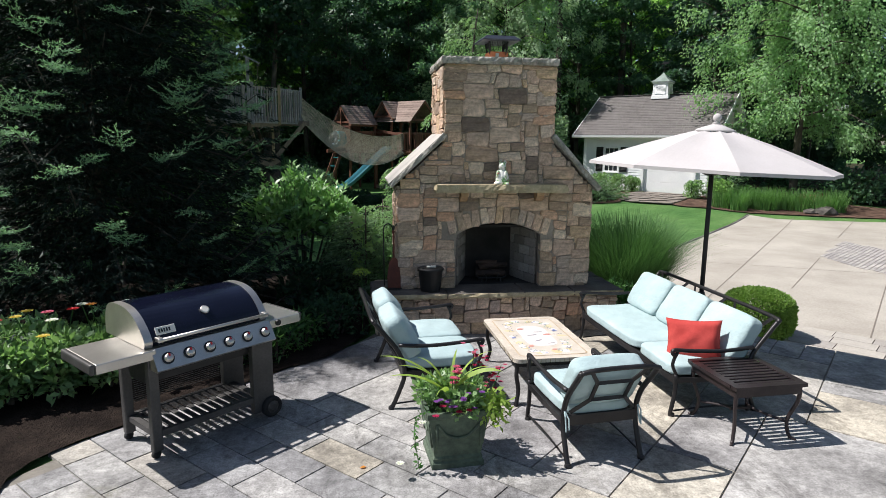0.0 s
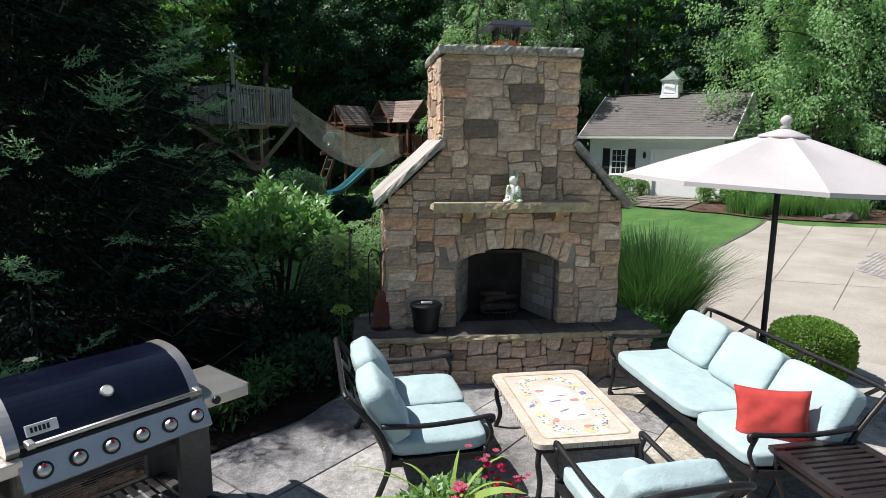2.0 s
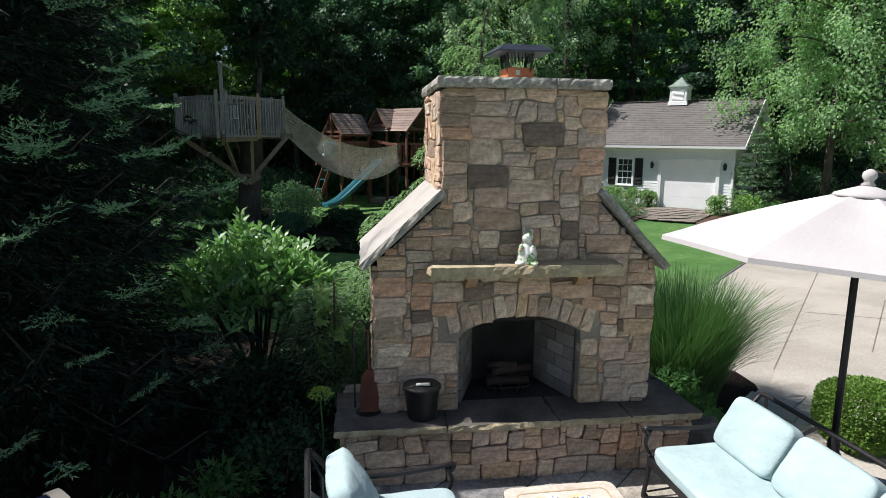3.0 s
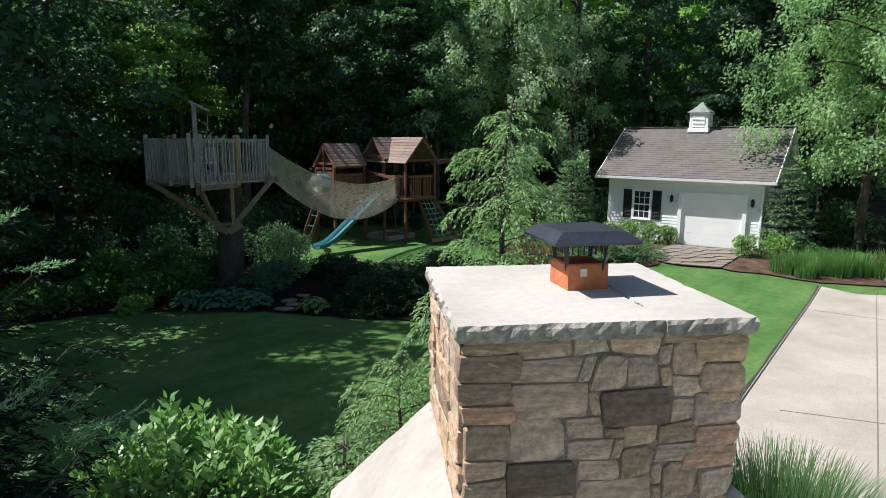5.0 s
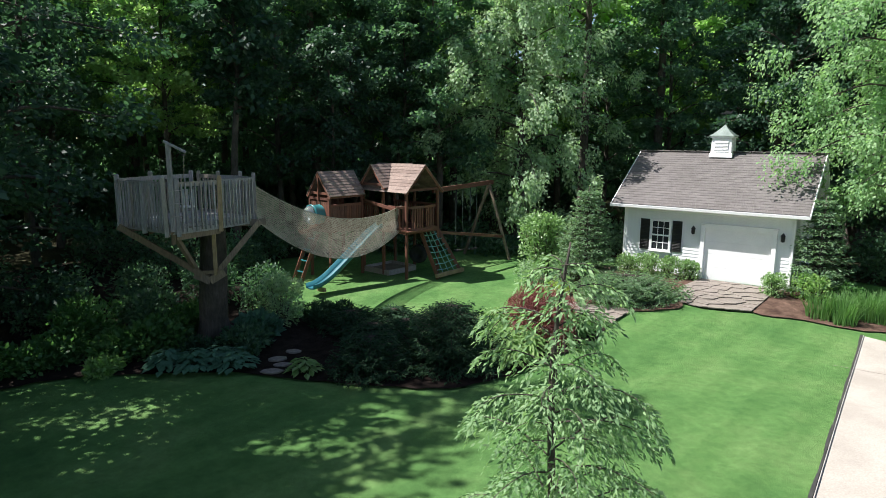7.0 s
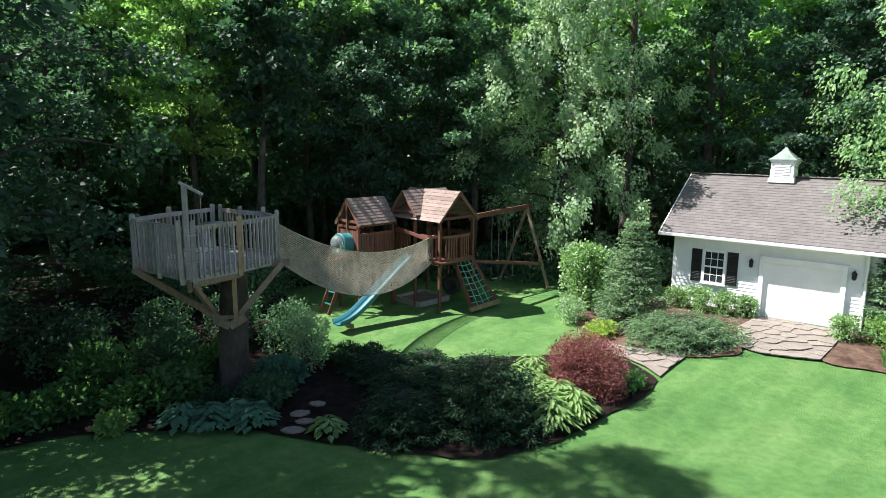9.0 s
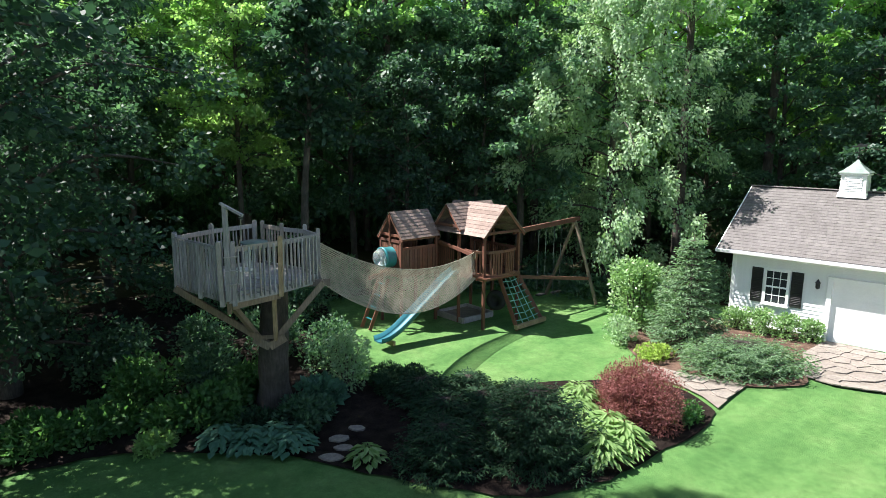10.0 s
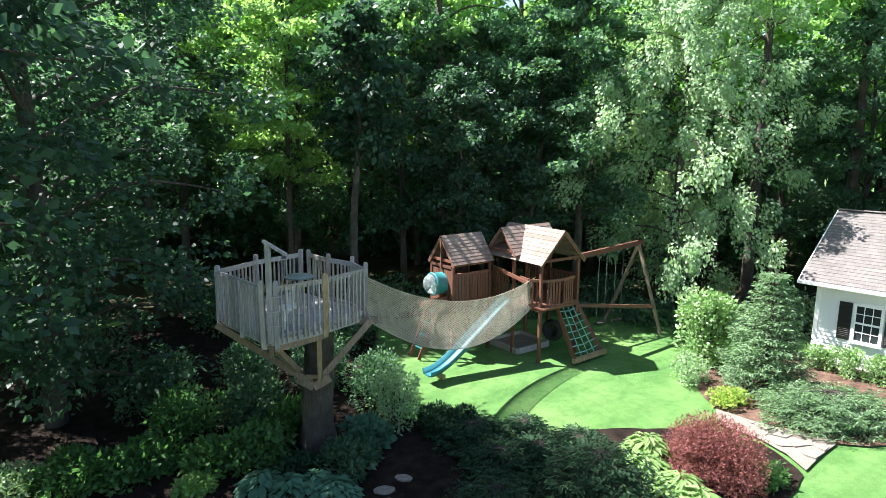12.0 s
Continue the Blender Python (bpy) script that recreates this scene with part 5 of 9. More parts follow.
for k in range(4):
    bar("rung", (-1.75 + 0.05 * k, -3.72 + 0.15 * k, 0.35 + 0.4 * k), (-1.25 + 0.05 * k, -3.72 + 0.15 * k, 0.35 + 0.4 * k), 0.035, 0.035, "teal")
# swing beam
WL = PL.inverted()
bar("swing_beam", WL @ Vector((3.45, 30.75, 3.22)), WL @ Vector((6.45, 33.65, 3.36)), 0.10, 0.18)
for a, b in (((6.25, 33.45, 3.3), (7.10, 32.85, 0.0)), ((6.25, 33.45, 3.3), (5.35, 34.4, 0.0))):
    bar("swing_leg", WL @ Vector(a), WL @ Vector(b), 0.10, 0.10, "bracewood")
bar("leg_brace", WL @ Vector((6.85, 33.05, 1.0)), WL @ Vector((3.7, 30.9, 1.55)), 0.05, 0.12)
for k, (f0, f1, zz) in enumerate(((0.36, 0.47, 0.62), (0.60, 0.71, 0.55))):
    b0, b1 = Vector((3.45, 30.75, 3.15)), Vector((6.45, 33.65, 3.29))
    p, q = b0.lerp(b1, f0), b0.lerp(b1, f1)
    bm = bmesh.new()
    for e in (p, q):
        tube(bm, [WL @ e, WL @ Vector((e.x, e.y, zz))], 0.013, 5)
    sw = part("swing_rope", bm, "darkrope", play)
    part("swing_seat", beam(bmesh.new(), WL @ Vector((p.x, p.y, zz)), WL @ Vector((q.x, q.y, zz)), 0.18, 0.05), "rubber", sw)
# rope ladder ramp
ra, rb = (2.98, 29.95, FZ), (3.95, 30.55, FZ)
for a, b in (((2.85, 30.0, 1.85), (3.50, 29.35, 0.0)), ((3.55, 30.6, 1.85), (4.55, 30.45, 0.0))):
    bar("ramp_rail", WL @ Vector(a), WL @ Vector(b), 0.06, 0.14)
bm = bmesh.new()
A0, A1, B0, B1 = Vector((2.9, 29.97, 1.8)), Vector((3.50, 29.37, 0.1)), Vector((3.55, 30.58, 1.8)), Vector((4.5, 30.45, 0.1))
for k in range(1, 8):
    t = k / 8
    tube(bm, [WL @ A0.lerp(A1, t), WL @ (A0.lerp(A1, t).lerp(B0.lerp(B1, t), 0.5) + Vector((0, 0, -0.05))), WL @ B0.lerp(B1, t)], 0.018, 5)
for k in range(1, 4):
    t = k / 4
    tube(bm, [WL @ A0.lerp(B0, t), WL @ A1.lerp(B1, t)], 0.018, 5)
part("climbing_net", bm, "netgreen", play, "pale green rope climbing net")
bar("ramp_foot", WL @ Vector((3.42, 29.30, 0.12)), WL @ Vector((4.62, 30.42, 0.12)), 0.12, 0.14, "honeywood")
# slide
sp = spline([(1.35, 29.75, 1.98), (1.0, 29.5, 1.72), (0.3, 28.85, 1.10), (-0.45, 28.15, 0.45), (-0.85, 27.8, 0.22), (-1.12, 27.55, 0.18)], 6)
bm = bmesh.new()
rows_ = []
for i, p in enumerate(sp):
    d = (sp[min(i + 1, len(sp) - 1)] - sp[max(i - 1, 0)]).normalized()
    s = d.cross(Vector((0, 0, 1))).normalized()
    u = s.cross(d)
    rows_.append([bm.verts.new(WL @ (p + s * a + u * b)) for a, b in ((-0.24, 0.15), (-0.21, 0.16), (-0.18, 0.03), (0, 0.0), (0.18, 0.03), (0.21, 0.16), (0.24, 0.15), (0.20, -0.01), (0, -0.04), (-0.20, -0.01))])
for a, b in zip(rows_, rows_[1:]):
    for k in range(10):
        bm.faces.new((a[k], a[(k + 1) % 10], b[(k + 1) % 10], b[k]))
bmesh.ops.recalc_face_normals(bm, faces=bm.faces[:])
part("slide", bm, "blueslide", play, "blue plastic slide with raised sides", True)
tagged(part("slide_foot", bx((0, 0, 0), (0.1, 0.35, 0.14), WL @ pose(-0.75, 27.85, 0.06, 0, 0, 45)), "honeywood", play), "short timber block")
# sandbox below
for a, b in (((-1.2, -0.85), (0.2, -0.85)), ((-1.2, 0.65), (0.2, 0.65)), ((-1.2, -0.81), (-1.2, 0.61)), ((0.2, -0.81), (0.2, 0.61))):
    bar("sandbox_board", (*a, 0.09), (*b, 0.09), 0.08, 0.2, "greywood")
part("sand", bx((-0.5, -0.1, 0.04), (1.32, 1.42, 0.1)), "pathjoint", play, "plain grey sand")
bm = bmesh.new()
lathe(bm, [(0.18, 0), (0.34, 0.0), (0.38, 0.12), (0.34, 0.24), (0.18, 0.24), (0.2, 0.12)], (0, 0, 0), 18)
bmesh.ops.transform(bm, matrix=pose(0.62, 0.45, 0.75, 90, 0, 20), verts=bm.verts[:])
part("tyre_swing", bm, "rubber", play, "black tyre", True)

# ---- net bridge ----
net = thing("rope_net_bridge", "sagging beige rope net slung from treehouse to playset", "net")


def net_point(u, v):
    """u along, v across from the upper to the lower hem."""
    a = Vector((-2.25, 24.05, 3.95)).lerp(Vector((-2.06, 23.78, 2.94)), v)
    b = Vector((2.15, 29.75, 2.75)).lerp(Vector((2.06, 29.58, 1.80)), v)
    p = a.lerp(b, u)
    p.z -= (0.70 + 0.30 * v) * 4 * u * (1 - u)
    side = Vector((0.79, -0.61, 0)) * (math.sin(math.pi * v) * -0.12)
    return p + side


bm = bmesh.new()
NU, NV = 112, 22


def strand(pts, r=0.0082):
    prev = None
    for i, p in enumerate(pts):
        ring = [bm.verts.new(p + Vector((math.cos(a), 0.3 * math.cos(a), math.sin(a))) * r) for a in (0.5, 2.6, 4.7)]
        if prev:
            for k in range(3):
                bm.faces.new((prev[k], prev[(k + 1) % 3], ring[(k + 1) % 3], ring[k]))
        prev = ring


for d in (1, -1):
    for k in range(-NV, NU + NV, 1):
        pts = []
        for j in range(NV + 1):
            i = k + d * j
            if 0 <= i <= NU:
                pts.append(net_point(i / NU, j / NV))
        if len(pts) > 1:
            strand(pts)
part("net_mesh", bm, "rope", net)
for v in (0, 1):
    part("hem_rope", tube(bmesh.new(), [net_point(i / 40, v) for i in range(41)], 0.013, 6), "rope", net)

# ---- plants ----


def plant(name, label, category, x, y, z=None, group="", turn=0.0):
    return thing(name, label, category, pose(x, y, land(x, y) if z is None else z, 0, 0, turn), group)


def branch_tree(seed, height, trunk_r, crown_base, crown_r, nleaf, leaf, droop=0.0, shape=0.5, limbs=26, flat=0.6, clump=0.135, up=0.6):
    """Trunk and limbs as one bmesh, and leaf quads gathered in sprays on the limbs."""
    r = random.Random(seed)
    nr = np.random.RandomState(seed)
    bm = bmesh.new()
    top = Vector((r.uniform(-0.4, 0.4), r.uniform(-0.4, 0.4), height * 0.97))
    stem = spline([(0, 0, -0.3), (r.uniform(-0.15, 0.15), r.uniform(-0.15, 0.15), height * 0.35), tuple(top * 0.7 + Vector((0.2, 0, 0))), tuple(top)], 5)
    tube(bm, stem, trunk_r, 10, 0.15)
    sprays = []
    for k in range(limbs):
        t = (k + r.random()) / limbs
        z = crown_base + (height - crown_base) * t ** 0.9
        i = min(len(stem) - 1, int(z / height * (len(stem) - 1)))
        p = stem[i].lerp(stem[min(i + 1, len(stem) - 1)], 0.5)
        p = Vector((p.x, p.y, z))
        ang = k * 2.4 + r.uniform(-0.5, 0.5)
        prof = math.sin(math.pi * (0.12 + 0.86 * t) ** (0.55 + shape * 0.6)) ** 0.75
        L = crown_r * max(0.18, prof) * r.uniform(0.7, 1.12)
        rise = (0.45 - 0.3 * (1 - t)) * L
        e = p + Vector((math.cos(ang) * L, math.sin(ang) * L, rise - droop * L))
        mid = p.lerp(e, 0.5) + Vector((0, 0, 0.16 * L))
        line = spline([p, mid, e], 4)
        tube(bm, line, max(0.02, trunk_r * 0.30 * (1 - 0.6 * t)), 5, 0.25)
        for j in range(6):
            s = 0.3 + 0.72 * j / 5
            c = line[min(len(line) - 1, int(s * (len(line) - 1)))]
            for q in range(2 if j > 2 else 1):
                w = crown_r * clump * r.uniform(0.6, 1.5)
                off = Vector((r.gauss(0, 1), r.gauss(0, 1), r.gauss(0, 0.5))) * crown_r * 0.10
                sprays.append((c + off, w, Vector((math.cos(ang), math.sin(ang), -0.2 - droop))))
    m = len(sprays)
    per = max(1, nleaf // m)
    C = np.repeat(np.array([tuple(s[0]) for s in sprays]), per, axis=0)
    W = np.repeat(np.array([s[1] for s in sprays]), per)[:, None]
    Dv = np.repeat(np.array([tuple(s[2]) for s in sprays]), per, axis=0)
    off = nr.normal(0, 1, C.shape)
    off *= (nr.uniform(0.25, 1, (len(C), 1)) ** 0.5) / np.linalg.norm(off, axis=1, keepdims=True)
    off[:, 2] *= flat
    if droop:
        hang = nr.uniform(0, 1, len(C)) ** 2 * droop * crown_r * 0.55
        off[:, 2] -= hang / W[:, 0]
    P = C + off * W
    D = Dv * 0.6 + off * 0.7
    D[:, 2] -= droop
    rim = unit(P - np.array([0, 0, crown_base + 0.45 * (height - crown_base)]))
    face = unit(unit(off) * 0.8 + rim * 0.7 + np.array([0, 0, 0.7]))
    return bm, leaves(P, D, leaf, nr, 0.66, up, 0.5, face)


def tree(name, label, seed, x, y, mat, turn=0.0, scale=1.0, **kw):
    ob = plant(name, label, "tree", x, y, None, "", turn)
    bm, V = branch_tree(seed, **kw)
    part("trunk", bm, "bark", ob, "", True)
    soup("crown", V, None, mat, ob)
    ob.scale = (scale,) * 3
    return ob


def conifer(seed, height, radius, whorls, per, needle, layers=8, droop=0.25, base=0.05, tipup=0.1, frond=1.0, power=0.85, width=0.22, ragged=0.2, stem=1.0):
    """Trunk and boughs, with flat sprays of needle twigs along each bough."""
    r = random.Random(seed)
    nr = np.random.RandomState(seed)
    bm = bmesh.new()
    tube(bm, [(0, 0, -0.2), (0, 0, height * 0.5), (0, 0, height)], (0.03 + height * 0.017) * stem, 8, 0.1)
    P, D, tips = [], [], []
    for w in range(whorls):
        t = (w + r.uniform(-0.3, 0.3)) / whorls
        t = min(0.985, max(0.0, t))
        z = height * (base + (1 - base) * t)
        R = radius * (1 - t) ** power + 0.06
        for k in range(per):
            ang = 2 * math.pi * (k + r.uniform(-0.35, 0.35)) / per + w * 1.3
            L = R * r.uniform(0.92 - ragged, 0.92 + ragged)
            dirv = Vector((math.cos(ang), math.sin(ang), 0))
            side = Vector((-dirv.y, dirv.x, 0))
            p0 = Vector((0, 0, z))
            line = [p0, p0 + dirv * L * 0.45 + Vector((0, 0, -droop * L * 0.28)), p0 + dirv * L * 0.8 + Vector((0, 0, -droop * L * 0.75)), p0 + dirv * L + Vector((0, 0, (-droop + tipup) * L))]
            line = spline(line, 3)
            tube(bm, line[::2], 0.006 + L * 0.006, 4, 0.3)
            n = max(4, int(L * layers))
            for j in range(n):
                s = 0.15 + 0.85 * (j + 0.5) / n
                c = line[min(len(line) - 1, int(s * (len(line) - 1) + 0.5))]
                reach = L * 0.34 * (1.05 - s) * frond + 0.09
                for sg in (-1, 1):
                    d2 = (dirv * 0.75 + side * sg).normalized()
                    m = max(2, int(reach / needle * 2.4))
                    for q in range(m):
                        f = (q + 0.4) / m
                        pt = c + d2 * reach * f + Vector((0, 0, -0.22 * reach * f * (1 + droop) + r.gauss(0, 0.012)))
                        P.append(tuple(pt))
                        tips.append(s > 0.72 and f > 0.3)
                        e = (d2 * 0.7 + dirv * 0.3 + side * r.uniform(-0.9, 0.9))
                        D.append((e.x, e.y, -0.18 - droop * 0.3 + r.uniform(-0.2, 0.25)))
                P.append(tuple(c))
                tips.append(s > 0.8)
                D.append((dirv.x, dirv.y, 0.15))
    P, D = np.array(P), np.array(D)
    return bm, leaves(P, D, needle, nr, width, 0.6, 0.18), np.array(tips)


def conifer_tree(name, label, seed, x, y, mat, category="tree", z=None, turn=0.0, tipmat=None, **kw):
    ob = plant(name, label, category, x, y, z, "", turn)
    bm, V, tips = conifer(seed, **kw)
    part("trunk", bm, "bark", ob, "", True)
    if tipmat:
        soup("new_growth", V[tips], None, tipmat, ob, "paler tips of the boughs")
        V = V[~tips]
    soup("crown", V, None, mat, ob)
    return ob


LIGHTWARD = np.array([-0.45, -0.25, 0.86])


def bush(name, label, x, y, rx, ry, h, mat, n, leaf, seed, category="shrub", lumps=9, up=0.45, width=0.6, group="", turn=0.0, low=0.0, jitter=0.6, face=None, skirt=True):
    """A shrub: stems from the ground and leaves on the outside of several lumps; face turns the leaves to the light."""
    r = random.Random(seed)
    nr = np.random.RandomState(seed)
    ob = plant(name, label, category, x, y, None, group, turn)
    bm = bmesh.new()
    cs = []
    for k in range(lumps):
        a, d = k * 2.4 + r.random(), (k / lumps) ** 0.5 * 0.72
        top = h * (1 - 0.45 * d * d) * r.uniform(0.82, 1.06)
        cr = min(rx, ry) * r.uniform(0.34, 0.5)
        cz = max(low + cr * 0.3, top - cr * 0.75)
        c = Vector((math.cos(a) * d * rx, math.sin(a) * d * ry, cz))
        cs.append((c, cr, cr * r.uniform(0.7, 0.95)))
        tube(bm, [(c.x * 0.15, c.y * 0.15, -0.1), (c.x * 0.6, c.y * 0.6, c.z * 0.5), tuple(c)], 0.012 + 0.008 * h, 5, 0.4)
        if skirt and cz > cr:
            c2 = Vector((c.x * 1.08, c.y * 1.08, cz * 0.42))
            cs.append((c2, cr * 0.9, cz * 0.5))
    part("woody_stem", bm, "bark", ob)
    per = n // len(cs)
    C = np.repeat(np.array([tuple(c[0]) for c in cs]), per, axis=0)
    S = np.repeat(np.array([(c[1], c[1], c[2]) for c in cs]), per, axis=0)
    o = unit(nr.normal(0, 1, C.shape)) * nr.uniform(0.55, 1.05, (len(C), 1)) ** 0.6
    P = C + o * S
    keep = P[:, 2] > max(0.02, low)
    P, o = P[keep], o[keep]
    D = o * 0.8
    D[:, 2] += 0.25
    soup("foliage", leaves(P, D, leaf, nr, width, up, jitter, face), None, mat, ob)
    return ob


def blades(name, label, x, y, n, length, spread, mat, seed, category="grass", lean=0.5, width=0.008, rx=None, ry=None, group="", turn=0.0, segs=4, bend=0.6):
    """Long arching blades from a crown at the ground."""
    nr = np.random.RandomState(seed)
    ob = plant(name, label, category, x, y, None, group, turn)
    rx, ry = rx or spread, ry or spread
    a = nr.uniform(0, 2 * math.pi, n)
    rad = nr.uniform(0, 1, n) ** 0.5
    base = np.stack([np.cos(a) * rad * rx, np.sin(a) * rad * ry, np.zeros(n) - 0.02], 1)
    a2 = a + nr.normal(0, 0.5, n)
    out = np.stack([np.cos(a2), np.sin(a2), np.zeros(n)], 1)
    L = length * nr.uniform(0.6, 1.12, n)[:, None]
    ln = (lean * nr.uniform(0.2, 1.2, n) * (0.35 + rad))[:, None]
    side = np.stack([-np.sin(a2 + nr.normal(0, 0.6, n)), np.cos(a2), np.zeros(n)], 1)
    quads = []
    prev = base
    for k in range(1, segs + 1):
        t = k / segs
        p = base + out * L * ln * t ** 1.7 + np.array([0, 0, 1.0]) * L * (t - bend * ln * t ** 2.6)
        w0, w1 = width * (1 - 0.75 * (k - 1) / segs), width * (1 - 0.75 * k / segs)
        quads.append(np.stack([prev - side * w0, prev + side * w0, p + side * w1, p - side * w1], 1))
        prev = p
    soup("foliage", np.concatenate(quads), None, mat, ob)
    return ob


def rosette(name, label, x, y, radius, h, n, leaf, mat, seed, category="hosta", group="", width=0.5):
    """Broad leaves that arch outwards from the ground, each folded along its rib."""
    nr = np.random.RandomState(seed)
    ob = plant(name, label, category, x, y, None, group)
    quads = []
    for k in range(n):
        a = k * 2.4 + nr.uniform(-0.3, 0.3)
        t = (k + 0.5) / n
        rad = radius * t ** 0.6
        z = h * (1.05 - 0.75 * t) * nr.uniform(0.8, 1.15)
        d = np.array([math.cos(a), math.sin(a), 0])
        s = np.array([-d[1], d[0], 0])
        c = d * rad * 0.72 + np.array([0, 0, z])
        L = leaf * nr.uniform(0.75, 1.2)
        w = L * width * 0.5
        e = c + d * L * 0.5 + np.array([0, 0, -0.02])
        f = c + d * L - np.array([0, 0, 0.3 * L])
        b = c - d * 0.02
        lift = np.array([0, 0, 0.06 * L])
        quads.append([b, e + s * w + lift, f, e])
        quads.append([b, e, f, e - s * w + lift])
        g0 = d * rad * 0.15
        quads.append([g0, g0 + s * 0.008, c + s * 0.006, c])
    soup("foliage", np.array(quads), None, mat, ob)
    return ob


# big blue spruce beside the patio
def sprays(seed, n, height, radius, power, droop, length):
    """Rising sprays at the ends of a conifer's boughs: a finger with shorter shoots on both sides, each a brush of needles."""
    nr = np.random.RandomState(seed)
    P, D = [], []
    for k in range(n):
        # two in three sit south-west, on the side coloured to look sunlit
        t, a = 0.09 + 0.86 * nr.uniform(0, 1) ** 1.15, nr.normal(3.75, 0.75) if k % 3 else nr.uniform(0, 2 * math.pi)
        r = radius * (1 - t) ** power * nr.uniform(0.74, 1.0)
        b = np.array([math.cos(a) * r, math.sin(a) * r, height * t - droop * r])
        a += nr.uniform(-0.7, 0.7)
        o, q = np.array([math.cos(a), math.sin(a), 0]), np.array([-math.sin(a), math.cos(a), 0])
        rise = nr.uniform(-0.1, 0.75)
        d = unit(np.array([o + np.array([0, 0, rise])]))[0]
        lift = np.array([0, 0, 1.0]) - d * d[2]
        L = length * nr.uniform(0.55, 1.25)
        fingers = [(b, d, L)]
        m = nr.randint(3, 7)
        for i in range(m):
            f = 0.08 + 0.72 * (i + 0.5) / m
            for sg in (-1, 1):
                e = d * nr.uniform(0.55, 0.85) + q * sg * nr.uniform(0.6, 0.9) + lift * nr.uniform(-0.25, 0.2)
                fingers.append((b + d * f * L, e / np.linalg.norm(e), L * (0.62 - 0.5 * f) * nr.uniform(0.7, 1.2)))
        for e, v, l in fingers:
            c = max(6, int(l / 0.0075))
            f = np.arange(c) / c
            sag = np.outer(f * (1 - f) * l * 0.25, (0, 0, -1))
            P.append(e + v * (f * l)[:, None] + sag)
            D.append(v * 0.8 + unit(nr.normal(0, 1, (c, 3))) * (0.9 - 0.35 * f)[:, None])
    return np.concatenate(P), np.concatenate(D), nr


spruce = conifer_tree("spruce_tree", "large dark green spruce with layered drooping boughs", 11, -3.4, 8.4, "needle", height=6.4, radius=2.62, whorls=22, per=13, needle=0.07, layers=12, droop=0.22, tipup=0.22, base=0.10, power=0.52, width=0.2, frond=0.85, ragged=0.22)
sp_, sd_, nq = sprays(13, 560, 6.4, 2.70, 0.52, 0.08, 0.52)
soup("new_growth", leaves(sp_, sd_, 0.034, nq, 0.22, 0.0, 0.1), None, "spruce_tip", spruce, "young shoots at the bough ends, coloured pale as if sunlit")
# inner leaves added to close the crown and keep its heart dark
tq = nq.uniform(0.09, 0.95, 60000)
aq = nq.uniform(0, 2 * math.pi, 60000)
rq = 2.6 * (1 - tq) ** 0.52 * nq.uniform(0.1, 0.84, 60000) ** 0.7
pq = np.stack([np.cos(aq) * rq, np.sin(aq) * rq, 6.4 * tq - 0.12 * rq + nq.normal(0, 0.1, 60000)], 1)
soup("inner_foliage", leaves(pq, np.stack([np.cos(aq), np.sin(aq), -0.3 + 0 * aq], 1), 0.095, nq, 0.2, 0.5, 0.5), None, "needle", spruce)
# hemlock and companions behind the fireplace
def weeping_hemlock(name, label, seed, x, y, mat, height, radius, boughs, needle, turn=0.0, category="tree"):
    """Arching boughs of uneven length, each hung with soft drooping twigs on both sides."""
    r = random.Random(seed)
    nr = np.random.RandomState(seed)
    ob = plant(name, label, category, x, y, None, "", turn)
    bm = bmesh.new()
    stem = spline([(0, 0, -0.2), (0.03, -0.02, height * 0.4), (-0.03, 0.02, height * 0.8), (0.05, 0.0, height)], 5)
    tube(bm, stem, 0.012 + height * 0.009, 8, 0.12)
    P, D = [], []
    for k in range(boughs):
        t = ((k + r.random()) / boughs) ** 0.9
        z = height * (0.05 + 0.93 * t)
        L = (radius * (1 - t) ** 0.72 + 0.12) * r.choice((0.55, 0.8, 0.95, 1.1, 1.3)) * r.uniform(0.9, 1.1)
        a = k * 2.4 + r.uniform(-0.5, 0.5)
        d = Vector((math.cos(a), math.sin(a), 0))
        q = Vector((-d.y, d.x, 0))
        p0 = Vector((0, 0, z))
        rise = r.uniform(0.12, 0.38)
        line = spline([p0, p0 + d * L * 0.4 + Vector((0, 0, rise * L * 0.7)), p0 + d * L * 0.8 + Vector((0, 0, rise * L * 0.5)), p0 + d * L * 1.02 + q * r.uniform(-0.1, 0.1) * L + Vector((0, 0, rise * L * 0.1 - 0.12 * L - 0.03))], 5)
        tube(bm, line[::2], 0.004 + L * 0.005, 4, 0.25)
        n = max(5, int(L / 0.04))
        for j in range(n):
            s_ = 0.10 + 0.90 * (j + 0.5) / n
            f = s_ * (len(line) - 1)
            c = line[int(f)].lerp(line[min(int(f) + 1, len(line) - 1)], f - int(f))
            for sg in (-1, 1):
                reach = (0.10 + 0.34 * L * (1.0 - s_) ** 0.8) * r.uniform(0.6, 1.25)
                e = (d * r.uniform(0.5, 0.9) + q * sg * r.uniform(0.5, 1.0)).normalized()
                m = max(3, int(reach / (needle * 0.42)))
                for w in range(m):
                    g_ = (w + r.random()) / m
                    pt = c + e * reach * g_ * (1 - 0.25 * g_) + Vector((0, 0, -reach * (0.15 * g_ + 0.55 * g_ * g_)))
                    P.append(tuple(pt))
                    D.append((e.x + r.uniform(-0.8, 0.8), e.y + r.uniform(-0.8, 0.8), -0.2 - 0.9 * g_ + r.uniform(-0.2, 0.3)))
    part("trunk", bm, "bark", ob, "", True)
    soup("crown", leaves(np.array(P), np.array(D), needle, nr, 0.34, 0.55, 0.15), None, mat, ob)
    return ob


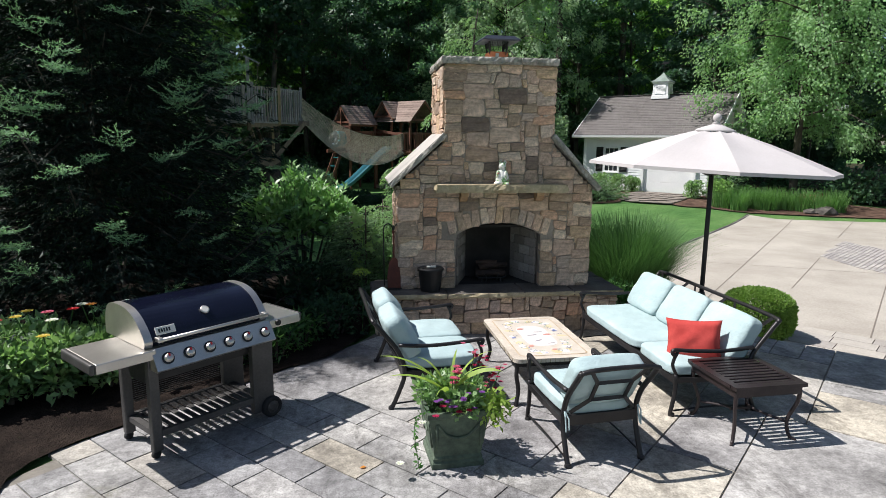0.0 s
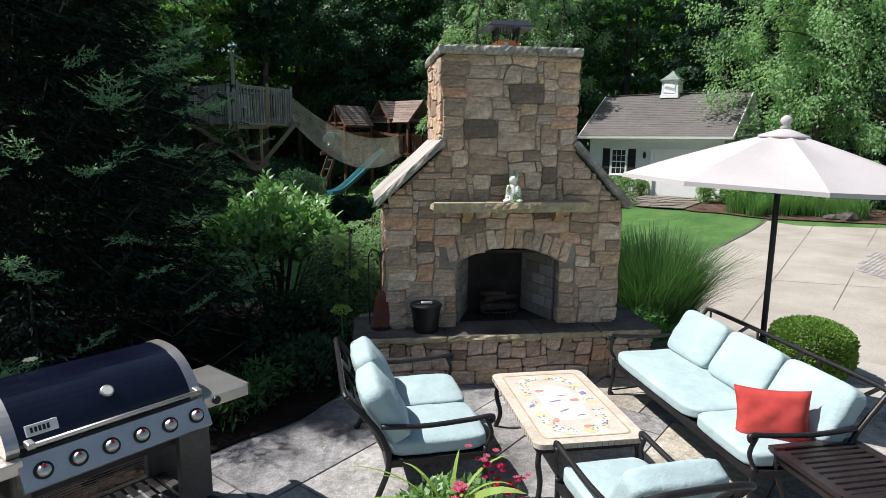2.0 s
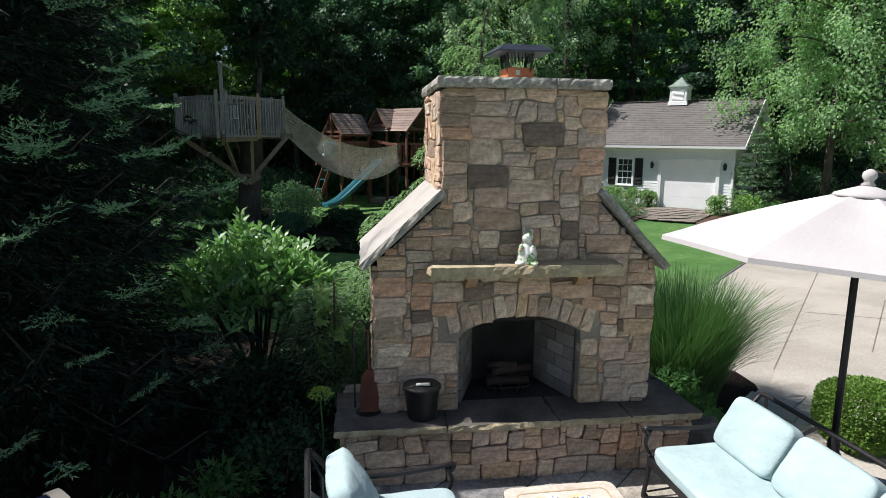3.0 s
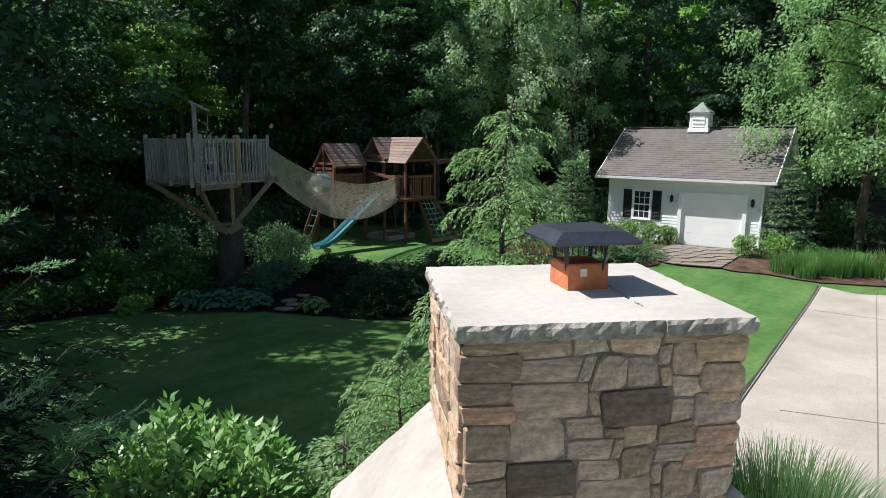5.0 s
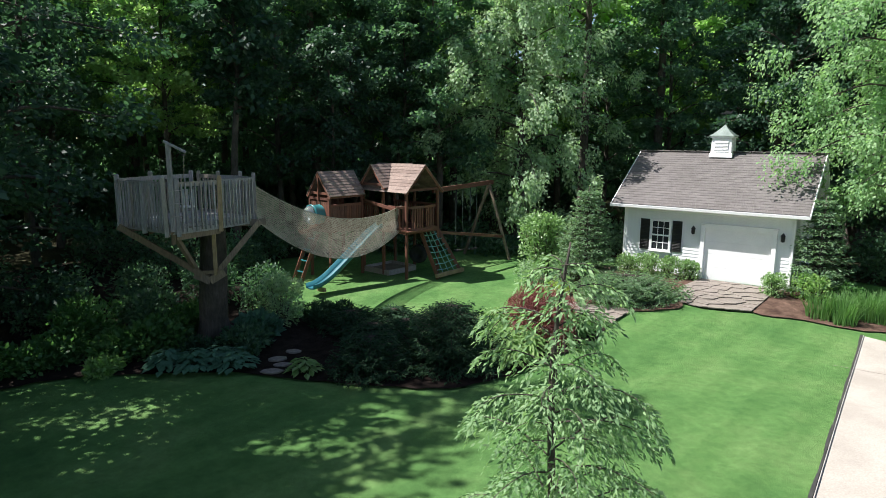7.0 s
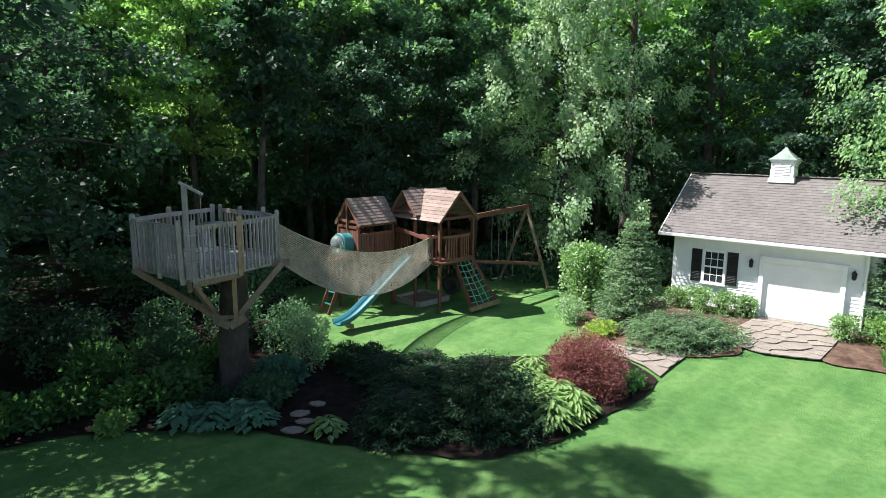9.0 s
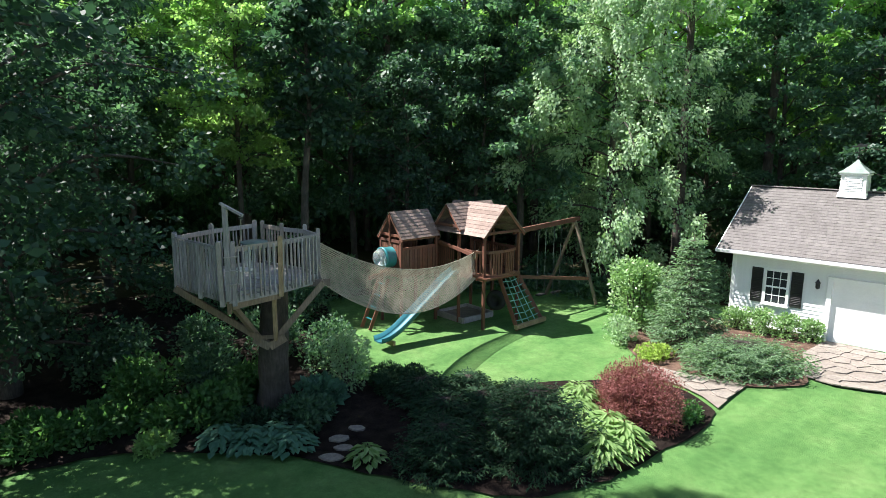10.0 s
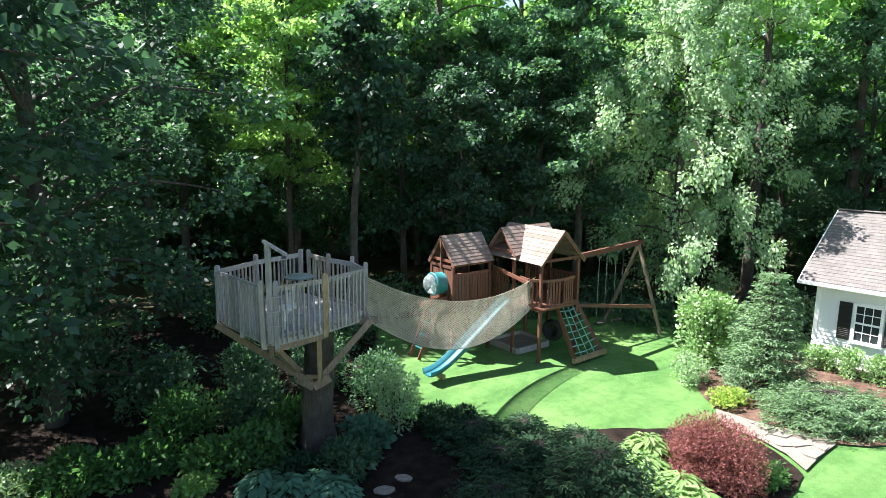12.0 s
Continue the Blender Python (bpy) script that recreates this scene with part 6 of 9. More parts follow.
weeping_hemlock("hemlock_tree", "young bright green hemlock with feathery weeping branches", 21, 1.92, 10.6, "hemlock_needle", 4.62, 1.3, 96, 0.05)
weeping_hemlock("hemlock_tree", "low feathery hemlock spreading behind the fireplace", 24, 0.9, 10.25, "hemlock_needle", 2.3, 1.1, 54, 0.05)
conifer_tree("juniper_shrub", "feathery green juniper leaning behind the fireplace", 22, 0.35, 10.4, "hemlock_needle", "shrub", height=1.45, radius=0.95, whorls=9, per=7, needle=0.07, layers=14, droop=0.1, tipup=0.0, power=0.55, width=0.34, frond=1.2, ragged=0.45)
conifer_tree("yew_shrub", "small feathery green conifer shrub in the mulched bed", 23, -0.12, 9.0, "blue_needle", "shrub", height=1.35, radius=0.55, whorls=16, per=9, needle=0.07, layers=15, droop=0.1, tipup=0.3, power=0.5, width=0.22)
laurel = bush("laurel_shrub", "bright green broadleaf shrub lit by the sun", -0.95, 9.9, 1.1, 0.95, 1.70, "laurel_leaf", 3600, 0.13, 31, lumps=16, width=0.5, up=0.6, jitter=0.5, low=0.95, face=LIGHTWARD, skirt=False)
lq = np.random.RandomState(77)
P_, D_ = [], []
twigs = bmesh.new()
for k in range(120):
    a, d = lq.uniform(0, 2 * math.pi), lq.uniform(0, 1) ** 0.6
    b = np.array([math.cos(a) * d * 0.92, math.sin(a) * d * 0.88, 1.62 - 0.75 * d * d + lq.uniform(-0.35, 0.05)])
    v = unit(np.array([[math.cos(a) * d * 0.7 + lq.normal(0, 0.15), math.sin(a) * d * 0.7 + lq.normal(0, 0.15), 1.0]]))[0]
    L = lq.uniform(0.22, 0.48)
    tube(twigs, [tuple(b - v * 0.15), tuple(b + v * L)], 0.004, 4, 0.5)
    m = int(L / 0.02)
    f = np.arange(m) / m
    az = f * m * 2.4 + lq.uniform(0, 6)
    o = np.stack([np.cos(az), np.sin(az), 0.25 + 0.9 * f], 1)
    P_.append(b + v * (f * L)[:, None])
    D_.append(o)
soup("young_leaves", leaves(np.concatenate(P_), np.concatenate(D_), 0.125, lq, 0.42, 0.6, 0.15, LIGHTWARD), None, "laurel_leaf", laurel, "upright shoots of bright young leaves")
part("branching", twigs, "bark", laurel)
bush("holly_shrub", "dark broadleaf shrub in the shade of the spruce", -0.72, 8.5, 0.5, 0.5, 0.75, "yew_needle", 2000, 0.07, 32)
bush("dwarf_shrub", "low dark shrub at the patio edge", -0.35, 7.35, 0.45, 0.4, 0.55, "yew_needle", 1300, 0.06, 33)
blades("ornamental_grass", "tall arching clump of green ornamental grass", 4.4, 9.6, 6400, 1.62, 0.48, "grass_blade", 41, lean=0.46, width=0.006, bend=0.42)
# beds by the lawn
conifer_tree("dwarf_spruce", "dense sunlit green spruce beside the shed", 51, 8.75, 27.95, "blue_needle", height=3.6, radius=1.25, whorls=22, per=11, needle=0.12, layers=7, droop=0.05, tipup=0.15, power=0.6, width=0.3)
conifer_tree("spreading_juniper", "wide low green spreading juniper", 61, 9.59, 26.03, "blue_needle", "shrub", height=0.95, radius=1.85, whorls=10, per=18, needle=0.11, layers=7, droop=0.02, tipup=0.1, power=0.36, width=0.3, ragged=0.25).scale = (1, 0.62, 1)
bush("japanese_maple", "rounded red laceleaf maple", 5.7, 23.35, 1.15, 1.1, 1.55, "red_leaf", 24000, 0.075, 62, lumps=17, width=0.26, up=0.3, jitter=0.8)
conifer_tree("yew_mound", "broad dark green layered yew mound", 63, 2.85, 21.75, "yew_needle", "shrub", height=1.6, radius=1.35, whorls=16, per=15, needle=0.10, layers=8, droop=0.06, tipup=0.22, power=0.42, width=0.3, ragged=0.3)
conifer_tree("yew_mound", "low rounded dark yew", 64, 0.85, 21.35, "yew_needle", "shrub", height=1.0, radius=1.0, whorls=11, per=15, needle=0.10, layers=8, droop=0.04, tipup=0.2, power=0.42, width=0.3, ragged=0.3)
for k, (x, y, h, r) in enumerate(((0.95, 23.45, 0.6, 0.85), (1.9, 23.9, 0.55, 0.8), (0.3, 24.6, 0.6, 0.9), (2.9, 24.3, 0.5, 0.75), (1.6, 25.0, 0.45, 0.6))):
    conifer_tree("yew_mound", "low spreading yew with yellow-green tips", 65 + 7 * k, x, y, "yew_needle", "shrub", height=h, radius=r, whorls=9, per=15, needle=0.125, layers=7, droop=0.03, tipup=0.15, power=0.36, width=0.3, ragged=0.3)
bush("yew_mound", "low dark yew at the lawn edge", -0.4, 25.0, 0.9, 0.6, 0.7, "yew_needle", 8000, 0.10, 66, lumps=9, width=0.3)
for k, (x, y) in enumerate(((4.3, 21.45), (4.95, 21.95), (4.75, 22.6), (4.2, 23.3), (4.45, 24.1))):
    rosette("hosta", "variegated green and cream hosta clump", x, y, 0.68, 0.58, 180, 0.27, "hosta_leaf", 70 + k, group="hostas in the island bed", width=0.36)
for k, (x, y) in enumerate(((-3.5, 22.0), (-2.55, 22.0), (-4.15, 22.1), (-3.0, 22.15))):
    rosette("blue_hosta", "blue-green hosta clump at the bed edge", x, y, 0.62, 0.45, 120, 0.22, "blue_hosta", 80 + k, group="blue hostas in the island bed", width=0.75)
rosette("small_hosta", "small bright hosta alone in dark mulch", -0.78, 21.45, 0.42, 0.34, 60, 0.24, "hosta_leaf", 90, width=0.6)


# ---- patio ----
PATIO = [(-2.62, -6.0), (-2.5, 4.3), (-2.05, 4.97), (-0.73, 6.21), (-0.25, 6.75), (0.15, 7.4), (3.3, 7.6), (4.2, 7.35), (4.85, 6.65), (5.75, 5.75), (9.0, 2.5), (9.6, -6.0)]
ptop = tagged(sheet("patio", PATIO, -0.012, 1.0, "joint", "", level=True), "bluestone patio laid in random rectangles", "patio")
for a, b in zip(PATIO[6:], PATIO[7:]):
    d_ = Vector((b[0] - a[0], b[1] - a[1], 0))
    n_ = int(d_.length / 0.7) + 1
    for k in range(n_):
        p, q = Vector((*a, -0.33)) + d_ * (k / n_), Vector((*a, -0.33)) + d_ * ((k + 1) / n_) - d_.normalized() * 0.008
        part("riser_stone", beam(bmesh.new(), p, q, 0.10, 0.56), "hearthstone", ptop)
slabm = []
for k in range(4):
    bm = bx((0, 0, 0), (1, 1, 1))
    for v in bm.verts:
        if v.co.z > 0:
            v.co.x *= 0.992
            v.co.y *= 0.992
    me = bpy.data.meshes.new("slab")
    bm.to_mesh(me)
    bm.free()
    me.materials.append(M["slab"])
    slabm.append(me)
pale_slab = slabm[0].copy()
pale_slab.materials[0] = M["paleslab"]
PR = random.Random(5)
ANG = 45.0
ca, sa = math.cos(radians(ANG)), math.sin(radians(ANG))
back_ = lambda u, v: (ca * u - sa * v, sa * u + ca * v)
for u, v, w, h in ashlar(lambda u, v: inside(PATIO, *back_(u, v)) and back_(u, v)[1] > -2.6, -8.0, 11.2, -8.2, 9.2, 0.3, [(4, 2), (5, 3), (4, 3), (3, 2), (6, 3), (5, 2), (4, 4), (3, 2)], PR):
    x, y = back_(u, v)
    ob = new("slab", slabm[0])
    ob.parent = ptop
    ob.matrix_basis = pose(x, y, -0.02 + PR.uniform(0, 0.003), PR.uniform(-0.15, 0.15), PR.uniform(-0.15, 0.15), ANG) @ Matrix.Diagonal((w - 0.009, h - 0.009, 0.04, 1))

# ---- seating ----


def m_seed(m):
    return 0.0 if m is None else m.translation.x * 7.3


def cushion(bm, c, s, m=None, puff=0.35, n=12):
    """A soft pad: a box whose faces swell and whose edges round off."""
    start = len(bm.verts)
    new_bm = bmesh.new()
    bmesh.ops.create_cube(new_bm, size=2)
    bmesh.ops.subdivide_edges(new_bm, edges=new_bm.edges[:], cuts=n, use_grid_fill=True)
    me = bpy.data.meshes.new("tmp")
    for v in new_bm.verts:
        x, y, z = v.co
        p = 7
        k = (abs(x) ** p + abs(y) ** p + abs(z) ** p) ** (1 / p)
        x, y, z = x / k, y / k, z / k
        f = (1 - x * x) * (1 - y * y)
        wob = noise.noise((x * 1.7 + c[0] * 3, y * 1.7 + c[1] * 3, z * 2)) * 0.10
        wob += noise.noise((x * 5 + c[0] * 9, y * 2.4 + c[1] * 9, z + m_seed(m))) * 0.07 * (1.2 - f)
        wob -= max(0, noise.noise((x * 2.2 + y * 3.1 + m_seed(m), y * 1.3 - x, 3.3))) ** 2 * 0.35 * puff
        z *= (1 - 0.18 * (1 - f)) + puff * f * 0.5 + wob
        q = Vector((c[0] + x * s[0] / 2, c[1] + y * s[1] / 2, c[2] + z * s[2] / 2))
        v.co = m @ q if m is not None else q
    new_bm.to_mesh(me)
    new_bm.free()
    bm.from_mesh(me)
    bpy.data.meshes.remove(me)
    return bm


def arm_chair(ob, width, seats, pads=None):
    """Iron frame facing +y, with pads. width between the arms; seats: number of back pads."""
    W = width / 2
    for x in (-W, W):
        leg = part("front_leg", tube(bmesh.new(), spline([(x, 0.34, 0.0), (x, 0.36, 0.02), (x, 0.33, 0.22), (x, 0.33, 0.40)], 4), 0.019, 8), "iron", ob, "", True)
        part("front_foot", lathe(bmesh.new(), [(0.028, 0), (0.028, 0.015), (0.02, 0.03)], (x, 0.345, 0.0), 10), "iron", ob)
        part("rear_leg", tube(bmesh.new(), spline([(x, -0.46, 0.0), (x, -0.40, 0.14), (x, -0.34, 0.34), (x, -0.39, 0.55), (x, -0.53, 0.75), (x, -0.61, 0.855)], 4), 0.021, 8), "iron", ob, "", True)
        part("arm_rest", tube(bmesh.new(), spline([(x, -0.39, 0.62), (x, -0.1, 0.60), (x, 0.2, 0.615), (x, 0.36, 0.63), (x, 0.375, 0.60), (x, 0.35, 0.58)], 4), 0.019, 8), "iron", ob, "", True)
        part("arm_post", tube(bmesh.new(), spline([(x, 0.33, 0.40), (x, 0.37, 0.50), (x, 0.33, 0.615)], 4), 0.015, 8), "iron", ob, "", True)
        part("side_rail", beam(bmesh.new(), (x, -0.34, 0.34), (x, 0.33, 0.34), 0.03, 0.05), "iron", ob)
        part("foot_bar", tube(bmesh.new(), spline([(x, -0.44, 0.05), (x, -0.05, 0.07), (x, 0.33, 0.05)], 4), 0.008, 6), "iron", ob)
        part("rear_foot", lathe(bmesh.new(), [(0.028, 0), (0.028, 0.015), (0.02, 0.03)], (x, -0.46, 0.0), 10), "iron", ob)
    part("front_rail", beam(bmesh.new(), (-W, 0.33, 0.34), (W, 0.33, 0.34), 0.03, 0.06), "iron", ob)
    part("rear_rail", beam(bmesh.new(), (-W, -0.345, 0.34), (W, -0.345, 0.34), 0.03, 0.09), "iron", ob)
    part("seat_pan", bx((0, 0, 0.345), (2 * W - 0.03, 0.66, 0.02)), "iron", ob)
    part("top_rail", tube(bmesh.new(), spline([(-W, -0.61, 0.85), (-W + 0.10, -0.625, 0.875), (0, -0.625, 0.88), (W - 0.10, -0.625, 0.875), (W, -0.61, 0.85)], 4), 0.02, 8), "iron", ob, "", True)
    # lattice of the back, one field a seat
    fw = 2 * W / seats
    for k in range(seats):
        x0, x1 = -W + k * fw, -W + (k + 1) * fw
        ix0, ix1 = x0 + fw * 0.27, x1 - fw * 0.27
        Q = lambda x, z: (x, -0.36 - (z - 0.40) * 0.54, z)
        bm = bmesh.new()
        for a, b in (((x0 + 0.07, 0.87), (ix0, 0.73)), ((x1 - 0.07, 0.87), (ix1, 0.73)), ((x0 + 0.04, 0.42), (ix0, 0.55)), ((x1 - 0.04, 0.42), (ix1, 0.55)), ((ix0, 0.73), (ix1, 0.73)), ((ix0, 0.55), (ix1, 0.55)), ((ix0, 0.73), (ix0, 0.55)), ((ix1, 0.73), (ix1, 0.55))):
            beam(bm, Q(*a), Q(*b), 0.028, 0.014, (0, -1, 0.28))
        part("back_lattice", bm, "iron", ob)
    for a, b in pads or [(k, k + 1) for k in range(seats)]:
        part("seat_pad", cushion(bmesh.new(), (-W + (a + b) / 2 * fw, 0.01, 0.425), ((b - a) * fw - 0.02, 0.70, 0.14)), "cushion", ob, "pale aqua seat pad", True)
    for k in range(seats):
        x = -W + (k + 0.5) * fw
        m = pose(x, -0.345, 0.67, -61 + 2 * (k % 2), 0, 0)
        part("back_pad", cushion(bmesh.new(), (0, 0, 0), (fw - 0.03, 0.46, 0.20), m, 0.5), "cushion", ob, "plump pale aqua back pad", True)
        if seats == 1:
            for xx in (-W, W):
                part("tie", tube(bmesh.new(), [(xx, -0.36, 0.44), (xx * 1.03, -0.40, 0.40), (xx * 1.02, -0.42, 0.28)], 0.006, 5), "cushion", ob)
                part("tie", tube(bmesh.new(), [(xx, -0.36, 0.44), (xx * 0.95, -0.41, 0.38), (xx * 0.96, -0.43, 0.30)], 0.006, 5), "cushion", ob)
    return ob


arm_chair(thing("patio_armchair", "black iron patio armchair with aqua cushions, seen from behind", "chair", pose(1.73, 4.50, 0, 0, 0, 6) @ Matrix.Diagonal((1, 1, 0.92, 1))), 0.60, 1)
arm_chair(thing("patio_loveseat", "two-seat black iron loveseat with aqua cushions", "loveseat", pose(0.64, 5.80, 0, 0, 0, -85) @ Matrix.Diagonal((1, 1, 0.95, 1))), 1.22, 2)
sofa = arm_chair(thing("patio_sofa", "three-seat black iron patio sofa with aqua cushions", "sofa", pose(2.98, 5.78, 0, 0, 0, 92) @ Matrix.Diagonal((1, 1, 0.96, 1))), 2.06, 3, [(0, 1), (1, 3)])
pil = thing("throw_pillow", "square red throw pillow leaning on the sofa cushions", "pillow", pose(2.97, 4.99, 0.605, 0, 0, 0))


def pillow(w, h, t, m, n=14):
    """A knife-edged pillow: two swelling sides that meet in a seam, corners drawn out."""
    bm = bmesh.new()
    grid = {}
    for side in (1, -1):
        for i in range(n + 1):
            for j in range(n + 1):
                u, v = 2 * i / n - 1, 2 * j / n - 1
                rim = i in (0, n) or j in (0, n)
                if rim and side < 0:
                    grid[side, i, j] = grid[1, i, j]
                    continue
                z = side * t * (max(0, (1 - u * u) * (1 - v * v))) ** 0.42 * (1 + 0.25 * noise.noise((u * 2, v * 2, side)))
                z += 0.012 * noise.noise((u * 2.5 + 4, v * 2.5, 2.0))
                grid[side, i, j] = bm.verts.new(m @ Vector((w / 2 * u * (1 - 0.09 * (1 - v * v)), h / 2 * v * (1 - 0.10 * (1 - u * u)), z)))
        for i in range(n):
            for j in range(n):
                q = [grid[side, i, j], grid[side, i + 1, j], grid[side, i + 1, j + 1], grid[side, i, j + 1]]
                bm.faces.new(q if side > 0 else q[::-1])
    return bm


part("pillow_cover", pillow(0.48, 0.38, 0.085, pose(0, 0, 0, 72, -4, -32)), "redcloth", pil, "", True)

# ---- coffee table ----
ct = thing("coffee_table", "coffee table with a painted cream tile top and iron legs", "table", pose(1.70, 5.68, 0, 0, 0, 1.5))


def rounded(w, h, r, n=6):
    out = []
    for cx, cy, a0 in ((w / 2 - r, h / 2 - r, 0), (-w / 2 + r, h / 2 - r, 90), (-w / 2 + r, -h / 2 + r, 180), (w / 2 - r, -h / 2 + r, 270)):
        for k in range(n + 1):
            a = radians(a0 + 90 * k / n)
            out.append((cx + r * math.cos(a), cy + r * math.sin(a)))
    return out


def plate(bm, ring, z0, z1):
    a = [bm.verts.new((x, y, z0)) for x, y in ring]
    b = [bm.verts.new((x, y, z1)) for x, y in ring]
    bm.faces.new(a[::-1])
    bm.faces.new(b)
    for i in range(len(ring)):
        bm.faces.new((a[i - 1], a[i], b[i], b[i - 1]))
    return bm


top = part("tabletop", plate(bmesh.new(), rounded(0.80, 1.28, 0.07), 0.425, 0.462), "travertine", ct, "cream tile top painted with fruit and flowers")
for sx in (-1, 1):
    for sy in (-1, 1):
        part("leg", tube(bmesh.new(), spline([(sx * 0.34, sy * 0.56, 0.42), (sx * 0.36, sy * 0.58, 0.30), (sx * 0.33, sy * 0.55, 0.14), (sx * 0.36, sy * 0.59, 0.0)], 4), 0.02, 8), "iron", ct, "", True)
bm = bmesh.new()
for a, b in (((-0.36, -0.58), (0.36, -0.58)), ((-0.36, 0.58), (0.36, 0.58)), ((-0.36, -0.58), (-0.36, 0.58)), ((0.36, -0.58), (0.36, 0.58))):
    beam(bm, (*a, 0.40), (*b, 0.40), 0.02, 0.05)
part("apron", bm, "iron", ct)

# ---- side table ----
st = thing("side_table", "dark brown slatted metal side table on curved legs", "table", pose(3.15, 4.48, 0, 0, 0, 3) @ Matrix.Diagonal((0.88, 0.90, 1, 1)))
bm = bmesh.new()
for a, b in (((-0.36, -0.33), (0.36, -0.33)), ((-0.36, 0.33), (0.36, 0.33)), ((-0.33, -0.2925), (-0.33, 0.2925)), ((0.33, -0.2925), (0.33, 0.2925))):
    beam(bm, (*a, 0.485), (*b, 0.485), 0.075, 0.03)
part("top_frame", bm, "brownmetal", st)
for k in range(9):
    part("slat", bx((0, -0.26 + k * 0.065, 0.487), (0.60, 0.042, 0.018), None, 0.004), "brownmetal", st)
bm = bmesh.new()
for a, b in (((-0.33, -0.33), (0.33, -0.33)), ((-0.33, 0.33), (0.33, 0.33)), ((-0.33, -0.33), (-0.33, 0.33)), ((0.33, -0.33), (0.33, 0.33))):
    beam(bm, (*a, 0.44), (*b, 0.44), 0.02, 0.07)
part("apron", bm, "brownmetal", st)
for sx in (-1, 1):
    for sy in (-1, 1):
        part("leg", tube(bmesh.new(), spline([(sx * 0.32, sy * 0.32, 0.47), (sx * 0.32, sy * 0.32, 0.34), (sx * 0.27, sy * 0.27, 0.16), (sx * 0.29, sy * 0.29, 0.03), (sx * 0.33, sy * 0.33, 0.0)], 4), 0.019, 8, 0.8), "brownmetal", st, "", True)
bm = bmesh.new()
tube(bm, spline([(-0.27, -0.27, 0.14), (-0.1, 0, 0.17), (-0.27, 0.27, 0.14)], 5), 0.011, 6)
tube(bm, spline([(0.27, -0.27, 0.14), (0.1, 0, 0.17), (0.27, 0.27, 0.14)], 5), 0.011, 6)
beam(bm, (-0.12, 0, 0.17), (0.12, 0, 0.17), 0.02, 0.02)
part("stretcher", bm, "brownmetal", st)

# ---- umbrella ----
um = thing("patio_umbrella", "large open cream patio umbrella on a dark pole", "umbrella", pose(3.80, 6.30, 0, 0, 0, 58.9) @ Matrix.Diagonal((0.78, 1.045, 1, 1)))
part("pole", tube(bmesh.new(), [(0, 0, 0.05), (0, 0, 2.62)], 0.024, 12), "iron", um, "", True)
part("lower_sleeve", lathe(bmesh.new(), [(0.034, 0.0), (0.034, 0.5), (0.042, 0.52), (0.042, 0.62), (0.03, 0.66)], (0, 0, 0.05), 12), "blackmetal", um)
part("tension_knob", lathe(bmesh.new(), [(0.05, 0), (0.055, 0.03), (0.03, 0.05)], (0.0, 0, 0.55), 10), "blackmetal", um)
part("base", lathe(bmesh.new(), [(0.28, 0), (0.29, 0.03), (0.20, 0.07), (0.06, 0.10), (0.04, 0.2)], (0, 0, 0), 24), "blackmetal", um)
R_, HZ, TZ_ = 1.25, 2.11, 2.54
bm = bmesh.new()
rows_ = []
for j in range(9):
    t = j / 8
    row = []
    for k in range(64):
        a = 2 * math.pi * k / 64 + 0.2
        seg = (k % 8) / 8
        flat = math.cos(math.pi / 8) / math.cos((seg - 0.5) * math.pi / 4)
        rad = R_ * t * (1 - (1 - flat) * 1.15 * t) + 0.04 * (1 - t)
        sag = 0.035 * math.sin(math.pi * seg) * math.sin(math.pi * t)
        z = TZ_ - (TZ_ - HZ) * (0.82 * t + 0.18 * t * t) - sag
        row.append(bm.verts.new((rad * math.cos(a), rad * math.sin(a), z)))
    rows_.append(row)
hem = []
for k, v in enumerate(rows_[-1]):
    hem.append(bm.verts.new((v.co.x * 1.002, v.co.y * 1.002, v.co.z - 0.035)))
rows_.append(hem)
for a, b in zip(rows_, rows_[1:]):
    for k in range(64):
        bm.faces.new((a[k], b[k], b[(k + 1) % 64], a[(k + 1) % 64]))
canopy = part("canopy", bm, "canvas", um, "cream canvas canopy")
bm = bmesh.new()
lathe(bm, [(0.20, 0.0), (0.19, 0.02), (0.10, 0.055), (0.03, 0.08)], (0, 0, TZ_ - 0.05), 16)
part("vent", bm, "canvas", canopy, "", True)
part("finial", lathe(bmesh.new(), [(0.025, 0), (0.045, 0.015), (0.025, 0.035), (0.03, 0.045), (0.046, 0.07), (0.04, 0.10), (0.015, 0.12), (0.0, 0.122)], (0, 0, 2.56), 16), "canvas", um, "pale turned wooden finial", True)
for k in range(8):
    a = 2 * math.pi * k / 8 + 0.2
    rib = part("rib", beam(bmesh.new(), (0.05 * math.cos(a), 0.05 * math.sin(a), TZ_ - 0.03), (R_ * 0.98 * math.cos(a), R_ * 0.98 * math.sin(a), HZ - 0.005), 0.012, 0.018), "greymetal", um)
    part("strut", beam(bmesh.new(), (0.03 * math.cos(a), 0.03 * math.sin(a), 2.02), (0.7 * math.cos(a), 0.7 * math.sin(a), HZ + 0.20), 0.01, 0.014), "greymetal", rib)

# the canopy hangs a little askew on its pole
ul = um.matrix_basis
sway = Matrix.Translation((3.80, 6.30, 2.5)) @ Matrix.Rotation(radians(2.6), 4, Vector((0.51, 0.86, 0))) @ Matrix.Translation((-3.80, -6.30, -2.5))
for ob in um.children:
    if ob.name.split(".")[0] in ("canopy", "finial", "rib"):
        ob.matrix_basis = ul.inverted() @ sway @ ul

